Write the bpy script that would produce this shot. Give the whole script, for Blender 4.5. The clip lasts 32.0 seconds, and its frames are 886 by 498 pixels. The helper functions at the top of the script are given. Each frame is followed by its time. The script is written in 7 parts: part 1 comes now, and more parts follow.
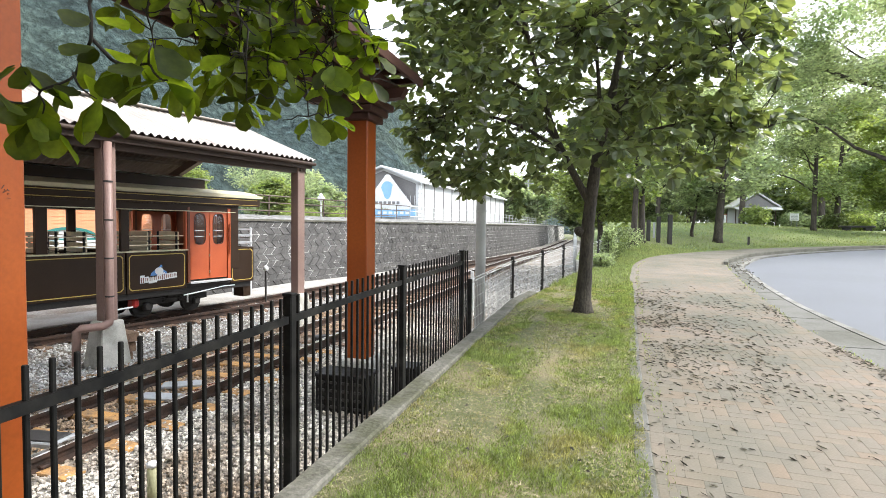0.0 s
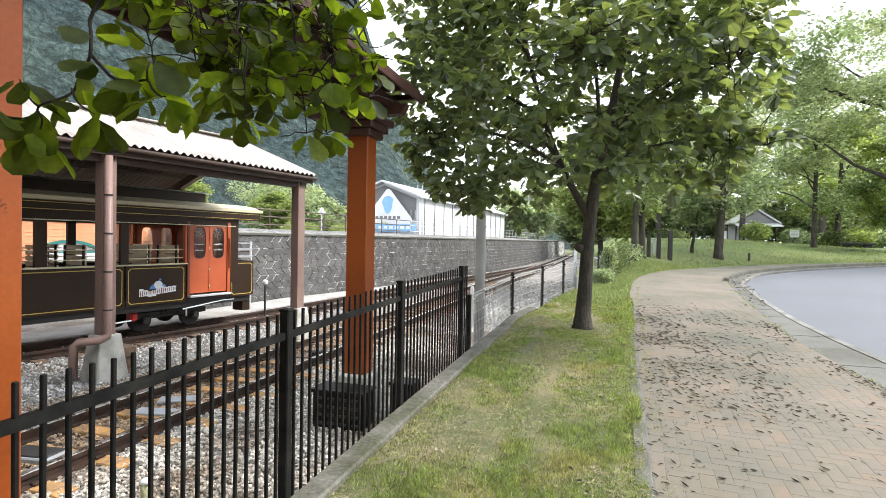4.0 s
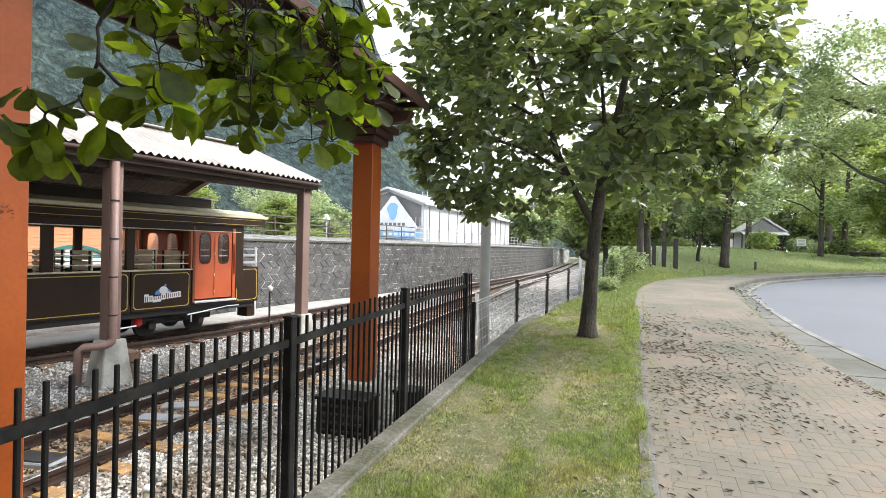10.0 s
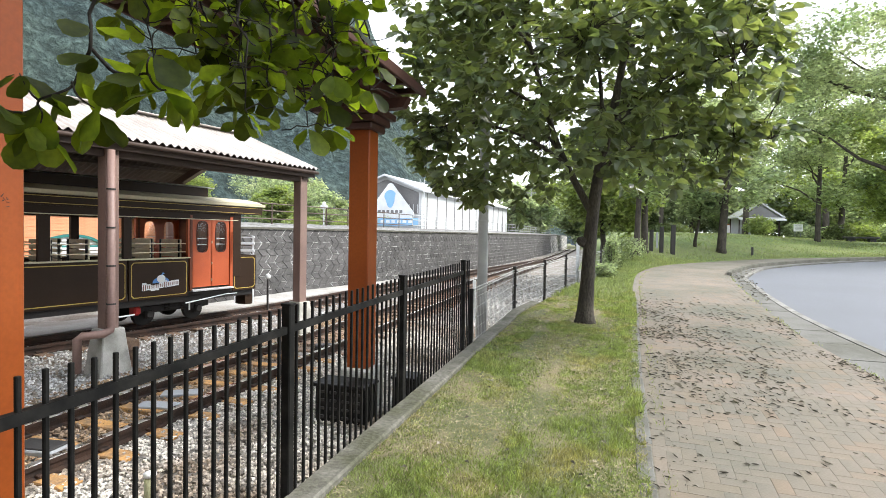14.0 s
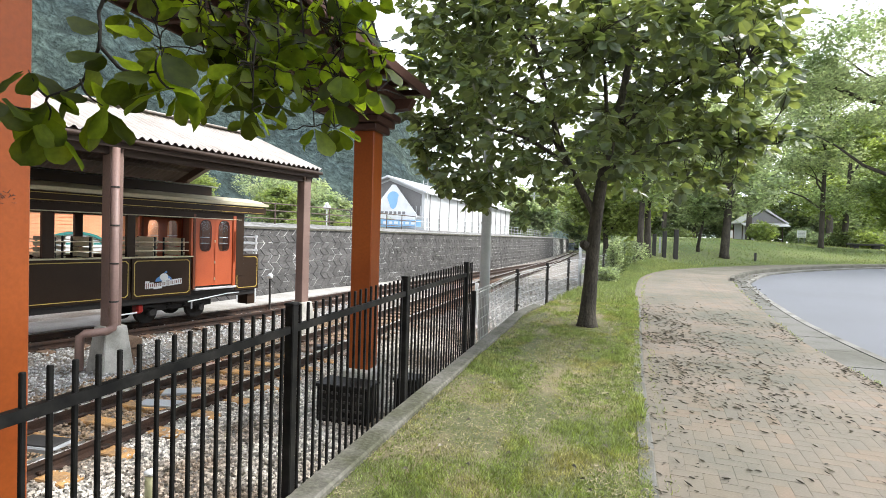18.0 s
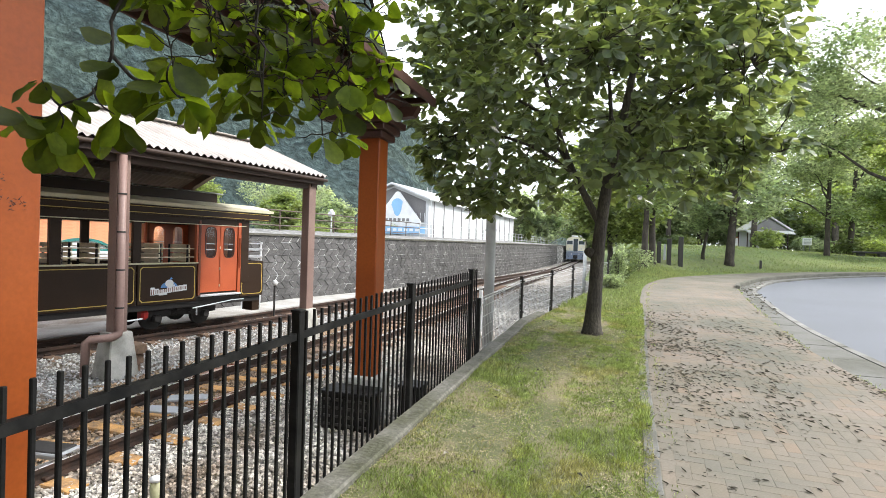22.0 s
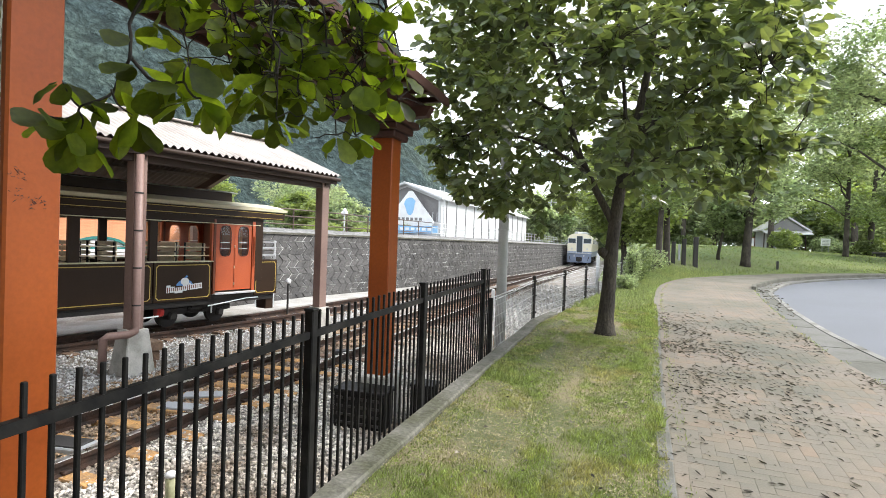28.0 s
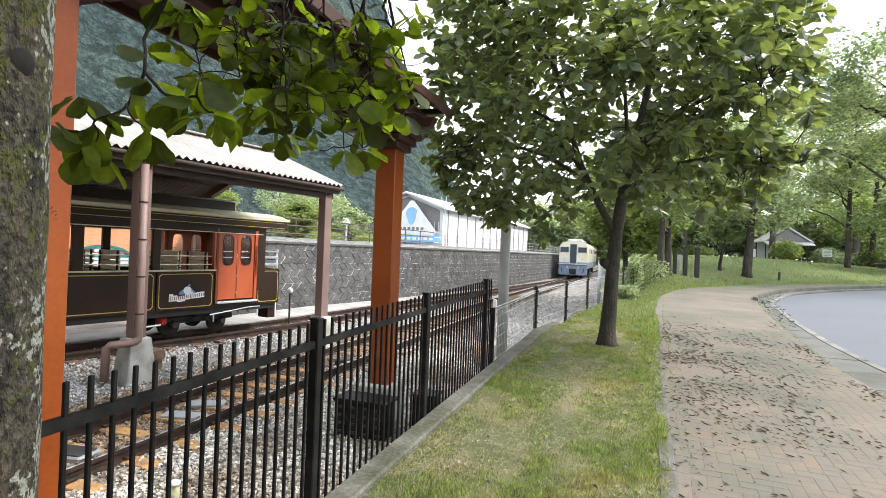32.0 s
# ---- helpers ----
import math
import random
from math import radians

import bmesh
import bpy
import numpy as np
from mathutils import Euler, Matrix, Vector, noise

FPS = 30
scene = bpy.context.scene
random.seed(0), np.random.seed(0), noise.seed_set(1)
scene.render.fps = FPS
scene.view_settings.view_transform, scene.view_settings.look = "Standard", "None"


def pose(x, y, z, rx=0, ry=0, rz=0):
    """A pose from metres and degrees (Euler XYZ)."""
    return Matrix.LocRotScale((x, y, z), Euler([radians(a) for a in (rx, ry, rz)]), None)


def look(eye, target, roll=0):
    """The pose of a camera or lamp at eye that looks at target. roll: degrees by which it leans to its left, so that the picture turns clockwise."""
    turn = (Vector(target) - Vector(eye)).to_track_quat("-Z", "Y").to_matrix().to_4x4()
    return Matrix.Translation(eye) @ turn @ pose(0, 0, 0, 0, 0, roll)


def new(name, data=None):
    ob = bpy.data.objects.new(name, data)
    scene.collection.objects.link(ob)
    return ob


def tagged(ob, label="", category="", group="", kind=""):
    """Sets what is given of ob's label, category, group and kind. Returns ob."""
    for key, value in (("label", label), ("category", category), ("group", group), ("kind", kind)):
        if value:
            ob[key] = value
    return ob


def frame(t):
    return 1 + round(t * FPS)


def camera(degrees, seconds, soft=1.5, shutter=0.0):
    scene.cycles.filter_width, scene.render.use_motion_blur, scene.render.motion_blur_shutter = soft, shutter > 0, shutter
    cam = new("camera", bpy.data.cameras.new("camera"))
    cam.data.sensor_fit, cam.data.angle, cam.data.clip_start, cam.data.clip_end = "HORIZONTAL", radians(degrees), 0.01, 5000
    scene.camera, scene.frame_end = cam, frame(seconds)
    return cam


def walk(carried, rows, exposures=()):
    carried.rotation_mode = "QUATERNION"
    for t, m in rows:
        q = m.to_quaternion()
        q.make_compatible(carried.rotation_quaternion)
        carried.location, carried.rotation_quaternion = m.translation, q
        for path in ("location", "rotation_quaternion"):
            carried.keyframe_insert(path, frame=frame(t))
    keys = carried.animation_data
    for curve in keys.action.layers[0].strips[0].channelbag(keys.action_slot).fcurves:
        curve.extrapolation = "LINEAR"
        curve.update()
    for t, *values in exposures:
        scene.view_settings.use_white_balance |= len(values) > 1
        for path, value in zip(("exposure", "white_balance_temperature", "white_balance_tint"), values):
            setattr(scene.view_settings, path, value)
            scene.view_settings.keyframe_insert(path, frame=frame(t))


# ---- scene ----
cam = camera(78.5, 32.0, soft=0.5)
PATH = [
    (0, (-0.005, 0.007, 1.628), (-0.554, 1.928, 1.541), 0.7),
    (0.5, (-0.009, 0.019, 1.626), (-0.551, 1.942, 1.534), 0.8),
    (1, (-0.013, 0.015, 1.633), (-0.541, 1.942, 1.542), 0.8),
    (1.5, (-0.009, 0.012, 1.63), (-0.534, 1.94, 1.548), 0.7),
    (2, (-0.006, 0.016, 1.632), (-0.535, 1.943, 1.555), 0.6),
    (2.5, (-0.001, 0.018, 1.633), (-0.538, 1.943, 1.565), 0.6),
    (3, (0.003, 0.02, 1.634), (-0.541, 1.944, 1.575), 0.7),
    (3.5, (0.006, 0.022, 1.636), (-0.544, 1.945, 1.59), 0.9),
    (5.5, (-0.004, 0.019, 1.639), (-0.559, 1.941, 1.63), 1.1),
    (6, (-0.003, 0.014, 1.642), (-0.562, 1.935, 1.638), 0.8),
    (6.5, (-0.001, 0.014, 1.64), (-0.561, 1.934, 1.643), 1.0),
    (7, (0.004, 0.014, 1.638), (-0.56, 1.933, 1.647), 0.9),
    (7.5, (0.002, 0.013, 1.64), (-0.563, 1.931, 1.65), 1.0),
    (8, (0.004, 0.016, 1.642), (-0.566, 1.933, 1.653), 1.1),
    (8.5, (0.006, 0.019, 1.64), (-0.563, 1.936, 1.65), 1.0),
    (9, (0.005, 0.021, 1.642), (-0.564, 1.939, 1.646), 1.1),
    (9.5, (0.001, 0.028, 1.642), (-0.567, 1.946, 1.64), 1.3),
    (10, (0.001, 0.032, 1.641), (-0.568, 1.95, 1.633), 1.3),
    (10.5, (0.001, 0.033, 1.635), (-0.568, 1.951, 1.623), 1.3),
    (11, (0.007, 0.037, 1.639), (-0.564, 1.953, 1.615), 1.0),
    (11.5, (0.009, 0.044, 1.634), (-0.559, 1.962, 1.598), 0.9),
    (12, (0.005, 0.054, 1.636), (-0.557, 1.973, 1.585), 0.8),
    (12.5, (0.003, 0.05, 1.636), (-0.553, 1.97, 1.58), 0.8),
    (13, (0.002, 0.037, 1.638), (-0.553, 1.957, 1.578), 0.9),
    (13.5, (0.007, 0.025, 1.636), (-0.55, 1.945, 1.578), 1.0),
    (14, (0.005, 0.03, 1.638), (-0.555, 1.95, 1.583), 1.0),
    (14.5, (0.002, 0.031, 1.636), (-0.56, 1.95, 1.584), 1.1),
    (16.5, (-0.002, 0.033, 1.636), (-0.57, 1.949, 1.585), 1.6),
    (17, (-0.005, 0.034, 1.637), (-0.572, 1.952, 1.585), 1.7),
    (17.5, (-0.005, 0.032, 1.637), (-0.572, 1.949, 1.586), 1.7),
    (18, (-0.006, 0.028, 1.636), (-0.574, 1.946, 1.588), 1.7),
    (18.5, (-0.009, 0.028, 1.638), (-0.578, 1.945, 1.593), 1.8),
    (19, (-0.007, 0.022, 1.639), (-0.578, 1.939, 1.601), 1.9),
    (19.5, (-0.006, 0.018, 1.637), (-0.582, 1.934, 1.604), 1.8),
    (20, (-0.01, 0.014, 1.638), (-0.584, 1.93, 1.606), 1.9),
    (20.5, (-0.015, 0.018, 1.64), (-0.589, 1.933, 1.609), 1.9),
    (21, (-0.015, 0.014, 1.638), (-0.591, 1.929, 1.609), 1.7),
    (21.5, (-0.017, 0.014, 1.638), (-0.594, 1.929, 1.612), 1.8),
    (22, (-0.016, 0.016, 1.638), (-0.598, 1.929, 1.615), 1.8),
    (22.5, (-0.012, 0.015, 1.641), (-0.597, 1.927, 1.62), 1.8),
    (23, (-0.01, 0.019, 1.639), (-0.599, 1.93, 1.619), 1.9),
    (23.5, (-0.009, 0.018, 1.639), (-0.602, 1.928, 1.617), 2.0),
    (24, (-0.004, 0.019, 1.639), (-0.603, 1.927, 1.612), 1.8),
    (24.5, (-0.002, 0.016, 1.641), (-0.602, 1.923, 1.609), 1.8),
    (25, (-0.003, 0.013, 1.639), (-0.603, 1.921, 1.608), 1.8),
    (25.5, (-0.002, 0.006, 1.64), (-0.604, 1.913, 1.612), 1.7),
    (27.5, (-0.014, 0.011, 1.638), (-0.633, 1.912, 1.614), 1.9),
    (28, (-0.015, 0.012, 1.64), (-0.641, 1.912, 1.613), 2.0),
    (28.5, (-0.018, 0.011, 1.639), (-0.647, 1.909, 1.606), 2.1),
    (29, (-0.02, 0.013, 1.639), (-0.654, 1.909, 1.605), 2.1),
    (29.5, (-0.021, 0.009, 1.639), (-0.659, 1.905, 1.609), 2.0),
    (30, (-0.017, 0.007, 1.639), (-0.658, 1.902, 1.612), 2.2),
    (30.5, (-0.022, -0.002, 1.643), (-0.665, 1.891, 1.622), 2.4),
    (31, (-0.019, -0.01, 1.642), (-0.663, 1.883, 1.629), 2.3),
    (31.5, (-0.017, -0.032, 1.649), (-0.653, 1.864, 1.647), 2.4),
    (32, (-0.02, -0.029, 1.646), (-0.651, 1.868, 1.654), 2.2),
]
walk(cam, [(t, look(eye, target, roll)) for t, eye, target, roll in PATH], [(0, 1.24), (2, 1.19), (6, 1.08), (13, 1.10), (24, 1.05), (32, 1.03)])

# ---- light: a bright overcast afternoon ----
world = bpy.data.worlds.new("sky")
scene.world = world
world.use_nodes = True
wn, wl = world.node_tree.nodes, world.node_tree.links
wn.clear()
sky = wn.new("ShaderNodeTexSky")
sky.sky_type, sky.sun_disc = "NISHITA", False
sky.sun_elevation, sky.sun_rotation = radians(46), radians(67)
cloud = wn.new("ShaderNodeMix")
cloud.data_type = "RGBA"
cloud.inputs[0].default_value = 0.85
cloud.inputs[7].default_value = (11.3, 11.8, 12.8, 1)
wl.new(sky.outputs[0], cloud.inputs[6])
wbg, wout = wn.new("ShaderNodeBackground"), wn.new("ShaderNodeOutputWorld")
wbg.inputs["Strength"].default_value = 0.118
wl.new(cloud.outputs[2], wbg.inputs["Color"])
wl.new(wbg.outputs[0], wout.inputs["Surface"])
sun = new("sun", bpy.data.lights.new("sun", "SUN"))
sun.data.energy, sun.data.angle, sun.data.color = 2.5, radians(16), (1.0, 0.96, 0.90)
sun.matrix_world = look((46, 20, 52), (0, 0, 0))

# ---- small modelling tools ----
RAIL_Z, BED_Z = -0.50, -0.69


class Shape:
    """Collects plain polygons for one mesh; idx numbers the materials."""

    def __init__(self):
        self.v, self.f, self.mi, self.idx = [], [], [], 0

    def face(self, pts):
        n = len(self.v)
        self.v += [tuple(p) for p in pts]
        self.f.append(tuple(range(n, n + len(pts))))
        self.mi.append(self.idx)

    def grid(self, rows, closed=False, caps=False):
        """Skins rows of equally many points."""
        n, w = len(self.v), len(rows[0])
        for r in rows:
            self.v += [tuple(p) for p in r]
        for i in range(len(rows) - 1):
            for j in range(w if closed else w - 1):
                a, b = n + i * w + j, n + i * w + (j + 1) % w
                self.f.append((a, b, b + w, a + w))
                self.mi.append(self.idx)
        if caps:
            self.f.append(tuple(n + j for j in range(w))[::-1])
            self.f.append(tuple(n + (len(rows) - 1) * w + j for j in range(w)))
            self.mi += [self.idx] * 2

    def box(self, c, s, m=None, bev=0.0, taper=1.0):
        """A box of full sizes s round c, its upright edges cut by bev, its top scaled by taper."""
        hx, hy, hz = s[0] / 2, s[1] / 2, s[2] / 2
        if bev <= 0:
            ring = [(-hx, -hy), (hx, -hy), (hx, hy), (-hx, hy)]
            lv = [(-hz, 1), (hz, taper)]
        else:
            b = min(bev, hx * 0.9, hy * 0.9, hz * 0.9)
            ring = [(-hx + b, -hy), (hx - b, -hy), (hx, -hy + b), (hx, hy - b), (hx - b, hy), (-hx + b, hy), (-hx, hy - b), (-hx, -hy + b)]
            k = 1 - b / max(min(hx, hy), 1e-6) * 0.7
            lv = [(-hz, k), (-hz + b, 1), (hz - b, taper), (hz, taper * k)]
        rows = []
        for z, k in lv:
            row = [Vector((x * k, y * k, z)) for x, y in ring]
            rows.append([(m @ p if m else p) + Vector(c) for p in row])
        self.grid(rows, closed=True, caps=True)

    def tube(self, pts, radii, sides=8, caps=True):
        """A round bar along points; radii: one number or one a point."""
        pts = [Vector(p) for p in pts]
        if not hasattr(radii, "__len__"):
            radii = [radii] * len(pts)
        rows, side = [], None
        for i, p in enumerate(pts):
            d = (pts[min(i + 1, len(pts) - 1)] - pts[max(i - 1, 0)]).normalized()
            if side is None:
                side = d.orthogonal().normalized()
            side = (side - d * side.dot(d)).normalized()
            up = d.cross(side)
            rows.append([p + (side * math.cos(a) + up * math.sin(a)) * radii[i] for a in (2 * math.pi * k / sides for k in range(sides))])
        self.grid(rows, closed=True, caps=caps)

    def sweep(self, profile, path, caps=True):
        """Carries a closed outline of (across, up) along points on the plan; across is to the right of the way."""
        path = [Vector(p) for p in path]
        rows = []
        for i, p in enumerate(path):
            d = path[min(i + 1, len(path) - 1)] - path[max(i - 1, 0)]
            d.z = 0
            d.normalize()
            r = Vector((d.y, -d.x, 0))
            rows.append([p + r * a + Vector((0, 0, u)) for a, u in profile])
        self.grid(rows, closed=True, caps=caps)

    def mesh(self, name, mats, smooth=False):
        me = bpy.data.meshes.new(name)
        me.from_pydata(self.v, [], self.f)
        for m in mats if isinstance(mats, (list, tuple)) else [mats]:
            me.materials.append(m)
        me.polygons.foreach_set("material_index", self.mi)
        if smooth:
            me.polygons.foreach_set("use_smooth", [True] * len(self.f))
        me.update()
        return me


def part(name, shape, material, parent=None, label="", smooth=False):
    """Links a shape as one mesh object under a thing or a part."""
    ob = new(name, shape if isinstance(shape, bpy.types.Mesh) else shape.mesh(name, material, smooth))
    ob.parent = parent
    if label:
        ob["label"] = label
    return ob


def thing(name, label, category, m=None, group="", kind=""):
    """An Empty at the thing's base, which carries its parts."""
    ob = new(name)
    ob.empty_display_size = 0.1
    if m:
        ob.matrix_basis = m
    return tagged(ob, label, category, group, kind)


def whole(name, shape, material, label, category, group="", kind="", smooth=False, m=None):
    """A thing of one mesh."""
    ob = part(name, shape, material, None, "", smooth)
    if m:
        ob.matrix_basis = m
    return tagged(ob, label, category, group, kind)


def box_part(name, c, s, material, parent, label="", bev=0.004, m=None, taper=1.0):
    sh = Shape()
    sh.box(c, s, m, bev, taper)
    return part(name, sh, material, parent, label)


def curve_xy(knots, n):
    """A smooth line through knots (x, y), n points a span."""
    k = [Vector((*p, 0)) if len(p) == 2 else Vector(p) for p in knots]
    out = []
    for i in range(len(k) - 1):
        p0, p1, p2, p3 = k[max(i - 1, 0)], k[i], k[i + 1], k[min(i + 2, len(k) - 1)]
        for j in range(n):
            t = j / n
            out.append(0.5 * (2 * p1 + (p2 - p0) * t + (2 * p0 - 5 * p1 + 4 * p2 - p3) * t * t + (3 * p1 - p0 - 3 * p2 + p3) * t ** 3))
    return out + [k[-1]]


def x_at(line, y):
    """The x of a plan line at y."""
    for a, b in zip(line, line[1:]):
        if a.y <= y <= b.y:
            return a.x + (b.x - a.x) * (y - a.y) / max(b.y - a.y, 1e-6)
    return line[0].x if y < line[0].y else line[-1].x


# ---- materials ----
def mat(name, base, rough=0.7, metal=0.0, vary=0.25, scale=6.0, fine=60.0, bump=0.2, second=None, mix=0.5, spec=0.4, obj=0.0, island=0.0, translucent=0.0, glow_tint=(2.5, 2.4, 0.6), coords="Object", stretch=(1, 1, 1), depth=0.01):
    """A surface of a base colour that drifts at two scales, with relief; second: the colour of its stains; obj, island: how far single pieces differ."""
    m = bpy.data.materials.new(name)
    m.use_nodes = True
    n, l = m.node_tree.nodes, m.node_tree.links
    b = n["Principled BSDF"]
    tc = n.new("ShaderNodeTexCoord")
    mp = n.new("ShaderNodeMapping")
    mp.inputs["Scale"].default_value = stretch
    l.new(tc.outputs[coords], mp.inputs[0])
    big, small = n.new("ShaderNodeTexNoise"), n.new("ShaderNodeTexNoise")
    big.inputs["Scale"].default_value, small.inputs["Scale"].default_value = scale, fine
    big.inputs["Detail"].default_value, small.inputs["Detail"].default_value = 5, 3
    l.new(mp.outputs[0], big.inputs[0])
    l.new(mp.outputs[0], small.inputs[0])
    ramp = n.new("ShaderNodeValToRGB")
    ramp.color_ramp.elements[0].position, ramp.color_ramp.elements[1].position = 0.35, 0.35 + 0.4 * max(1 - mix, 0.1) + 0.05
    dark = second or tuple(c * (1 - vary) for c in base)
    ramp.color_ramp.elements[0].color = (*dark, 1)
    ramp.color_ramp.elements[1].color = (*base, 1)
    l.new(big.outputs["Fac"], ramp.inputs[0])
    hsv = n.new("ShaderNodeHueSaturation")
    l.new(ramp.outputs[0], hsv.inputs["Color"])
    val = n.new("ShaderNodeMapRange")
    val.inputs["To Min"].default_value, val.inputs["To Max"].default_value = 1 - vary, 1 + vary
    val.inputs["From Min"].default_value, val.inputs["From Max"].default_value = 0.25, 0.75
    l.new(small.outputs["Fac"], val.inputs["Value"])
    last = val.outputs[0]
    for amount, kind in ((obj, "ShaderNodeObjectInfo"), (island, "ShaderNodeNewGeometry")):
        if amount:
            info, r, mul = n.new(kind), n.new("ShaderNodeMapRange"), n.new("ShaderNodeMath")
            r.inputs["To Min"].default_value, r.inputs["To Max"].default_value = 1 - amount, 1 + amount
            l.new(info.outputs["Random" if obj and kind.endswith("ObjectInfo") else "Random Per Island"], r.inputs["Value"])
            mul.operation = "MULTIPLY"
            l.new(last, mul.inputs[0])
            l.new(r.outputs[0], mul.inputs[1])
            last = mul.outputs[0]
    l.new(last, hsv.inputs["Value"])
    l.new(hsv.outputs[0], b.inputs["Base Color"])
    rr = n.new("ShaderNodeMapRange")
    rr.inputs["To Min"].default_value, rr.inputs["To Max"].default_value = max(rough - 0.12, 0.03), min(rough + 0.12, 1)
    l.new(big.outputs["Fac"], rr.inputs["Value"])
    l.new(rr.outputs[0], b.inputs["Roughness"])
    b.inputs["Metallic"].default_value = metal
    b.inputs["Specular IOR Level"].default_value = spec
    if bump:
        bp = n.new("ShaderNodeBump")
        bp.inputs["Strength"].default_value, bp.inputs["Distance"].default_value = bump, depth
        l.new(small.outputs["Fac"], bp.inputs["Height"])
        l.new(bp.outputs[0], b.inputs["Normal"])
    if translucent:
        tr, mixer = n.new("ShaderNodeBsdfTranslucent"), n.new("ShaderNodeMixShader")
        glow = n.new("ShaderNodeMix")
        glow.data_type, glow.blend_type = "RGBA", "MULTIPLY"
        glow.inputs[0].default_value = 1.0
        glow.inputs[7].default_value = (*glow_tint, 1)
        l.new(hsv.outputs[0], glow.inputs[6])
        l.new(glow.outputs[2], tr.inputs["Color"])
        mixer.inputs[0].default_value = translucent
        l.new(b.outputs[0], mixer.inputs[1])
        l.new(tr.outputs[0], mixer.inputs[2])
        l.new(mixer.outputs[0], n["Material Output"].inputs["Surface"])
    return m


def paver_material(name, kind, socket):
    """Grey to pinkish paving bricks, each a little different, stained across the bricks."""
    m = mat(name, (0.198, 0.176, 0.150), 0.85, vary=0.12, scale=0.7, fine=60, bump=0.35, second=(0.142, 0.136, 0.110), depth=0.003, mix=0.55)
    n, l = m.node_tree.nodes, m.node_tree.links
    info, ramp, mul = n.new(kind), n.new("ShaderNodeValToRGB"), n.new("ShaderNodeMix")
    e = ramp.color_ramp.elements
    e[0].color, e[1].color = (0.93, 0.95, 0.97, 1), (1.12, 1.0, 0.93, 1)
    e.new(0.5).color = (1.0, 1.0, 1.0, 1)
    e.new(0.8).color = (1.05, 1.01, 0.97, 1)
    l.new(info.outputs[socket], ramp.inputs[0])
    mul.data_type, mul.blend_type = "RGBA", "MULTIPLY"
    mul.inputs[0].default_value = 1.0
    b = n["Principled BSDF"]
    l.new(b.inputs["Base Color"].links[0].from_socket, mul.inputs[6])
    l.new(ramp.outputs[0], mul.inputs[7])
    # broad weathering that runs over the bricks: greenish algae to warm dust
    geo, drift, tint, wash = n.new("ShaderNodeNewGeometry"), n.new("ShaderNodeTexNoise"), n.new("ShaderNodeValToRGB"), n.new("ShaderNodeMix")
    drift.inputs["Scale"].default_value, drift.inputs["Detail"].default_value, drift.inputs["Roughness"].default_value = 0.9, 7, 0.62
    l.new(geo.outputs["Position"], drift.inputs[0])
    l.new(drift.outputs["Fac"], tint.inputs[0])
    k = tint.color_ramp.elements
    k[0].position, k[1].position = 0.36, 0.66
    k[0].color, k[1].color = (0.78, 0.80, 0.76, 1), (1.06, 0.98, 0.92, 1)
    wash.data_type, wash.blend_type = "RGBA", "MULTIPLY"
    wash.inputs[0].default_value = 1.0
    l.new(mul.outputs[2], wash.inputs[6])
    l.new(tint.outputs[0], wash.inputs[7])
    l.new(wash.outputs[2], b.inputs["Base Color"])
    return m


M_BALLAST = mat("ballast", (0.27, 0.255, 0.235), 0.9, vary=0.45, scale=1.2, fine=22, bump=1.0, second=(0.17, 0.14, 0.11), depth=0.03)
M_EARTH = mat("earth", (0.16, 0.15, 0.08), 0.95, vary=0.3, scale=0.4, fine=8, second=(0.10, 0.13, 0.04))
M_PARKLAWN = mat("park_lawn", (0.095, 0.140, 0.036), 0.95, vary=0.3, scale=0.35, fine=14, bump=0.6, second=(0.150, 0.172, 0.060), mix=0.5)
M_LAWN = mat("lawn_soil", (0.100, 0.108, 0.048), 0.95, vary=0.4, scale=1.4, fine=55, bump=0.8, second=(0.215, 0.180, 0.108), mix=0.6)
M_GRASS = mat("grass_blades", (0.188, 0.230, 0.090), 0.6, vary=0.45, scale=2.2, fine=9, bump=0, second=(0.27, 0.250, 0.135), mix=0.72, island=0.5, translucent=0.3, glow_tint=(2.1, 2.2, 0.8))
M_TALL = mat("far_grass", (0.170, 0.210, 0.098), 0.6, vary=0.3, scale=0.8, fine=6, bump=0, second=(0.205, 0.225, 0.112), island=0.4, translucent=0.3, glow_tint=(2.0, 2.1, 0.8))
M_STRAW = mat("dry_grass", (0.36, 0.315, 0.20), 0.8, vary=0.25, scale=3, fine=20, bump=0, second=(0.27, 0.215, 0.125), island=0.45)
M_PAVER = paver_material("paver", "ShaderNodeObjectInfo", "Random")
M_PAVER2 = paver_material("paver_far", "ShaderNodeNewGeometry", "Random Per Island")
M_SAND = mat("joint_sand", (0.165, 0.147, 0.120), 0.95, vary=0.25, scale=1.3, fine=60, second=(0.12, 0.115, 0.085))
M_CONC = mat("concrete", (0.50, 0.49, 0.45), 0.88, vary=0.18, scale=3.5, fine=80, bump=0.3, second=(0.28, 0.275, 0.24), depth=0.004)
M_ASPHALT = mat("asphalt", (0.130, 0.138, 0.155), 0.8, vary=0.12, scale=0.7, fine=120, bump=0.3, depth=0.003)
M_BLACK = mat("black_paint", (0.005, 0.005, 0.0055), 0.55, spec=0.15, vary=0.25, scale=5, fine=50, bump=0.06, second=(0.02, 0.019, 0.018), depth=0.002)
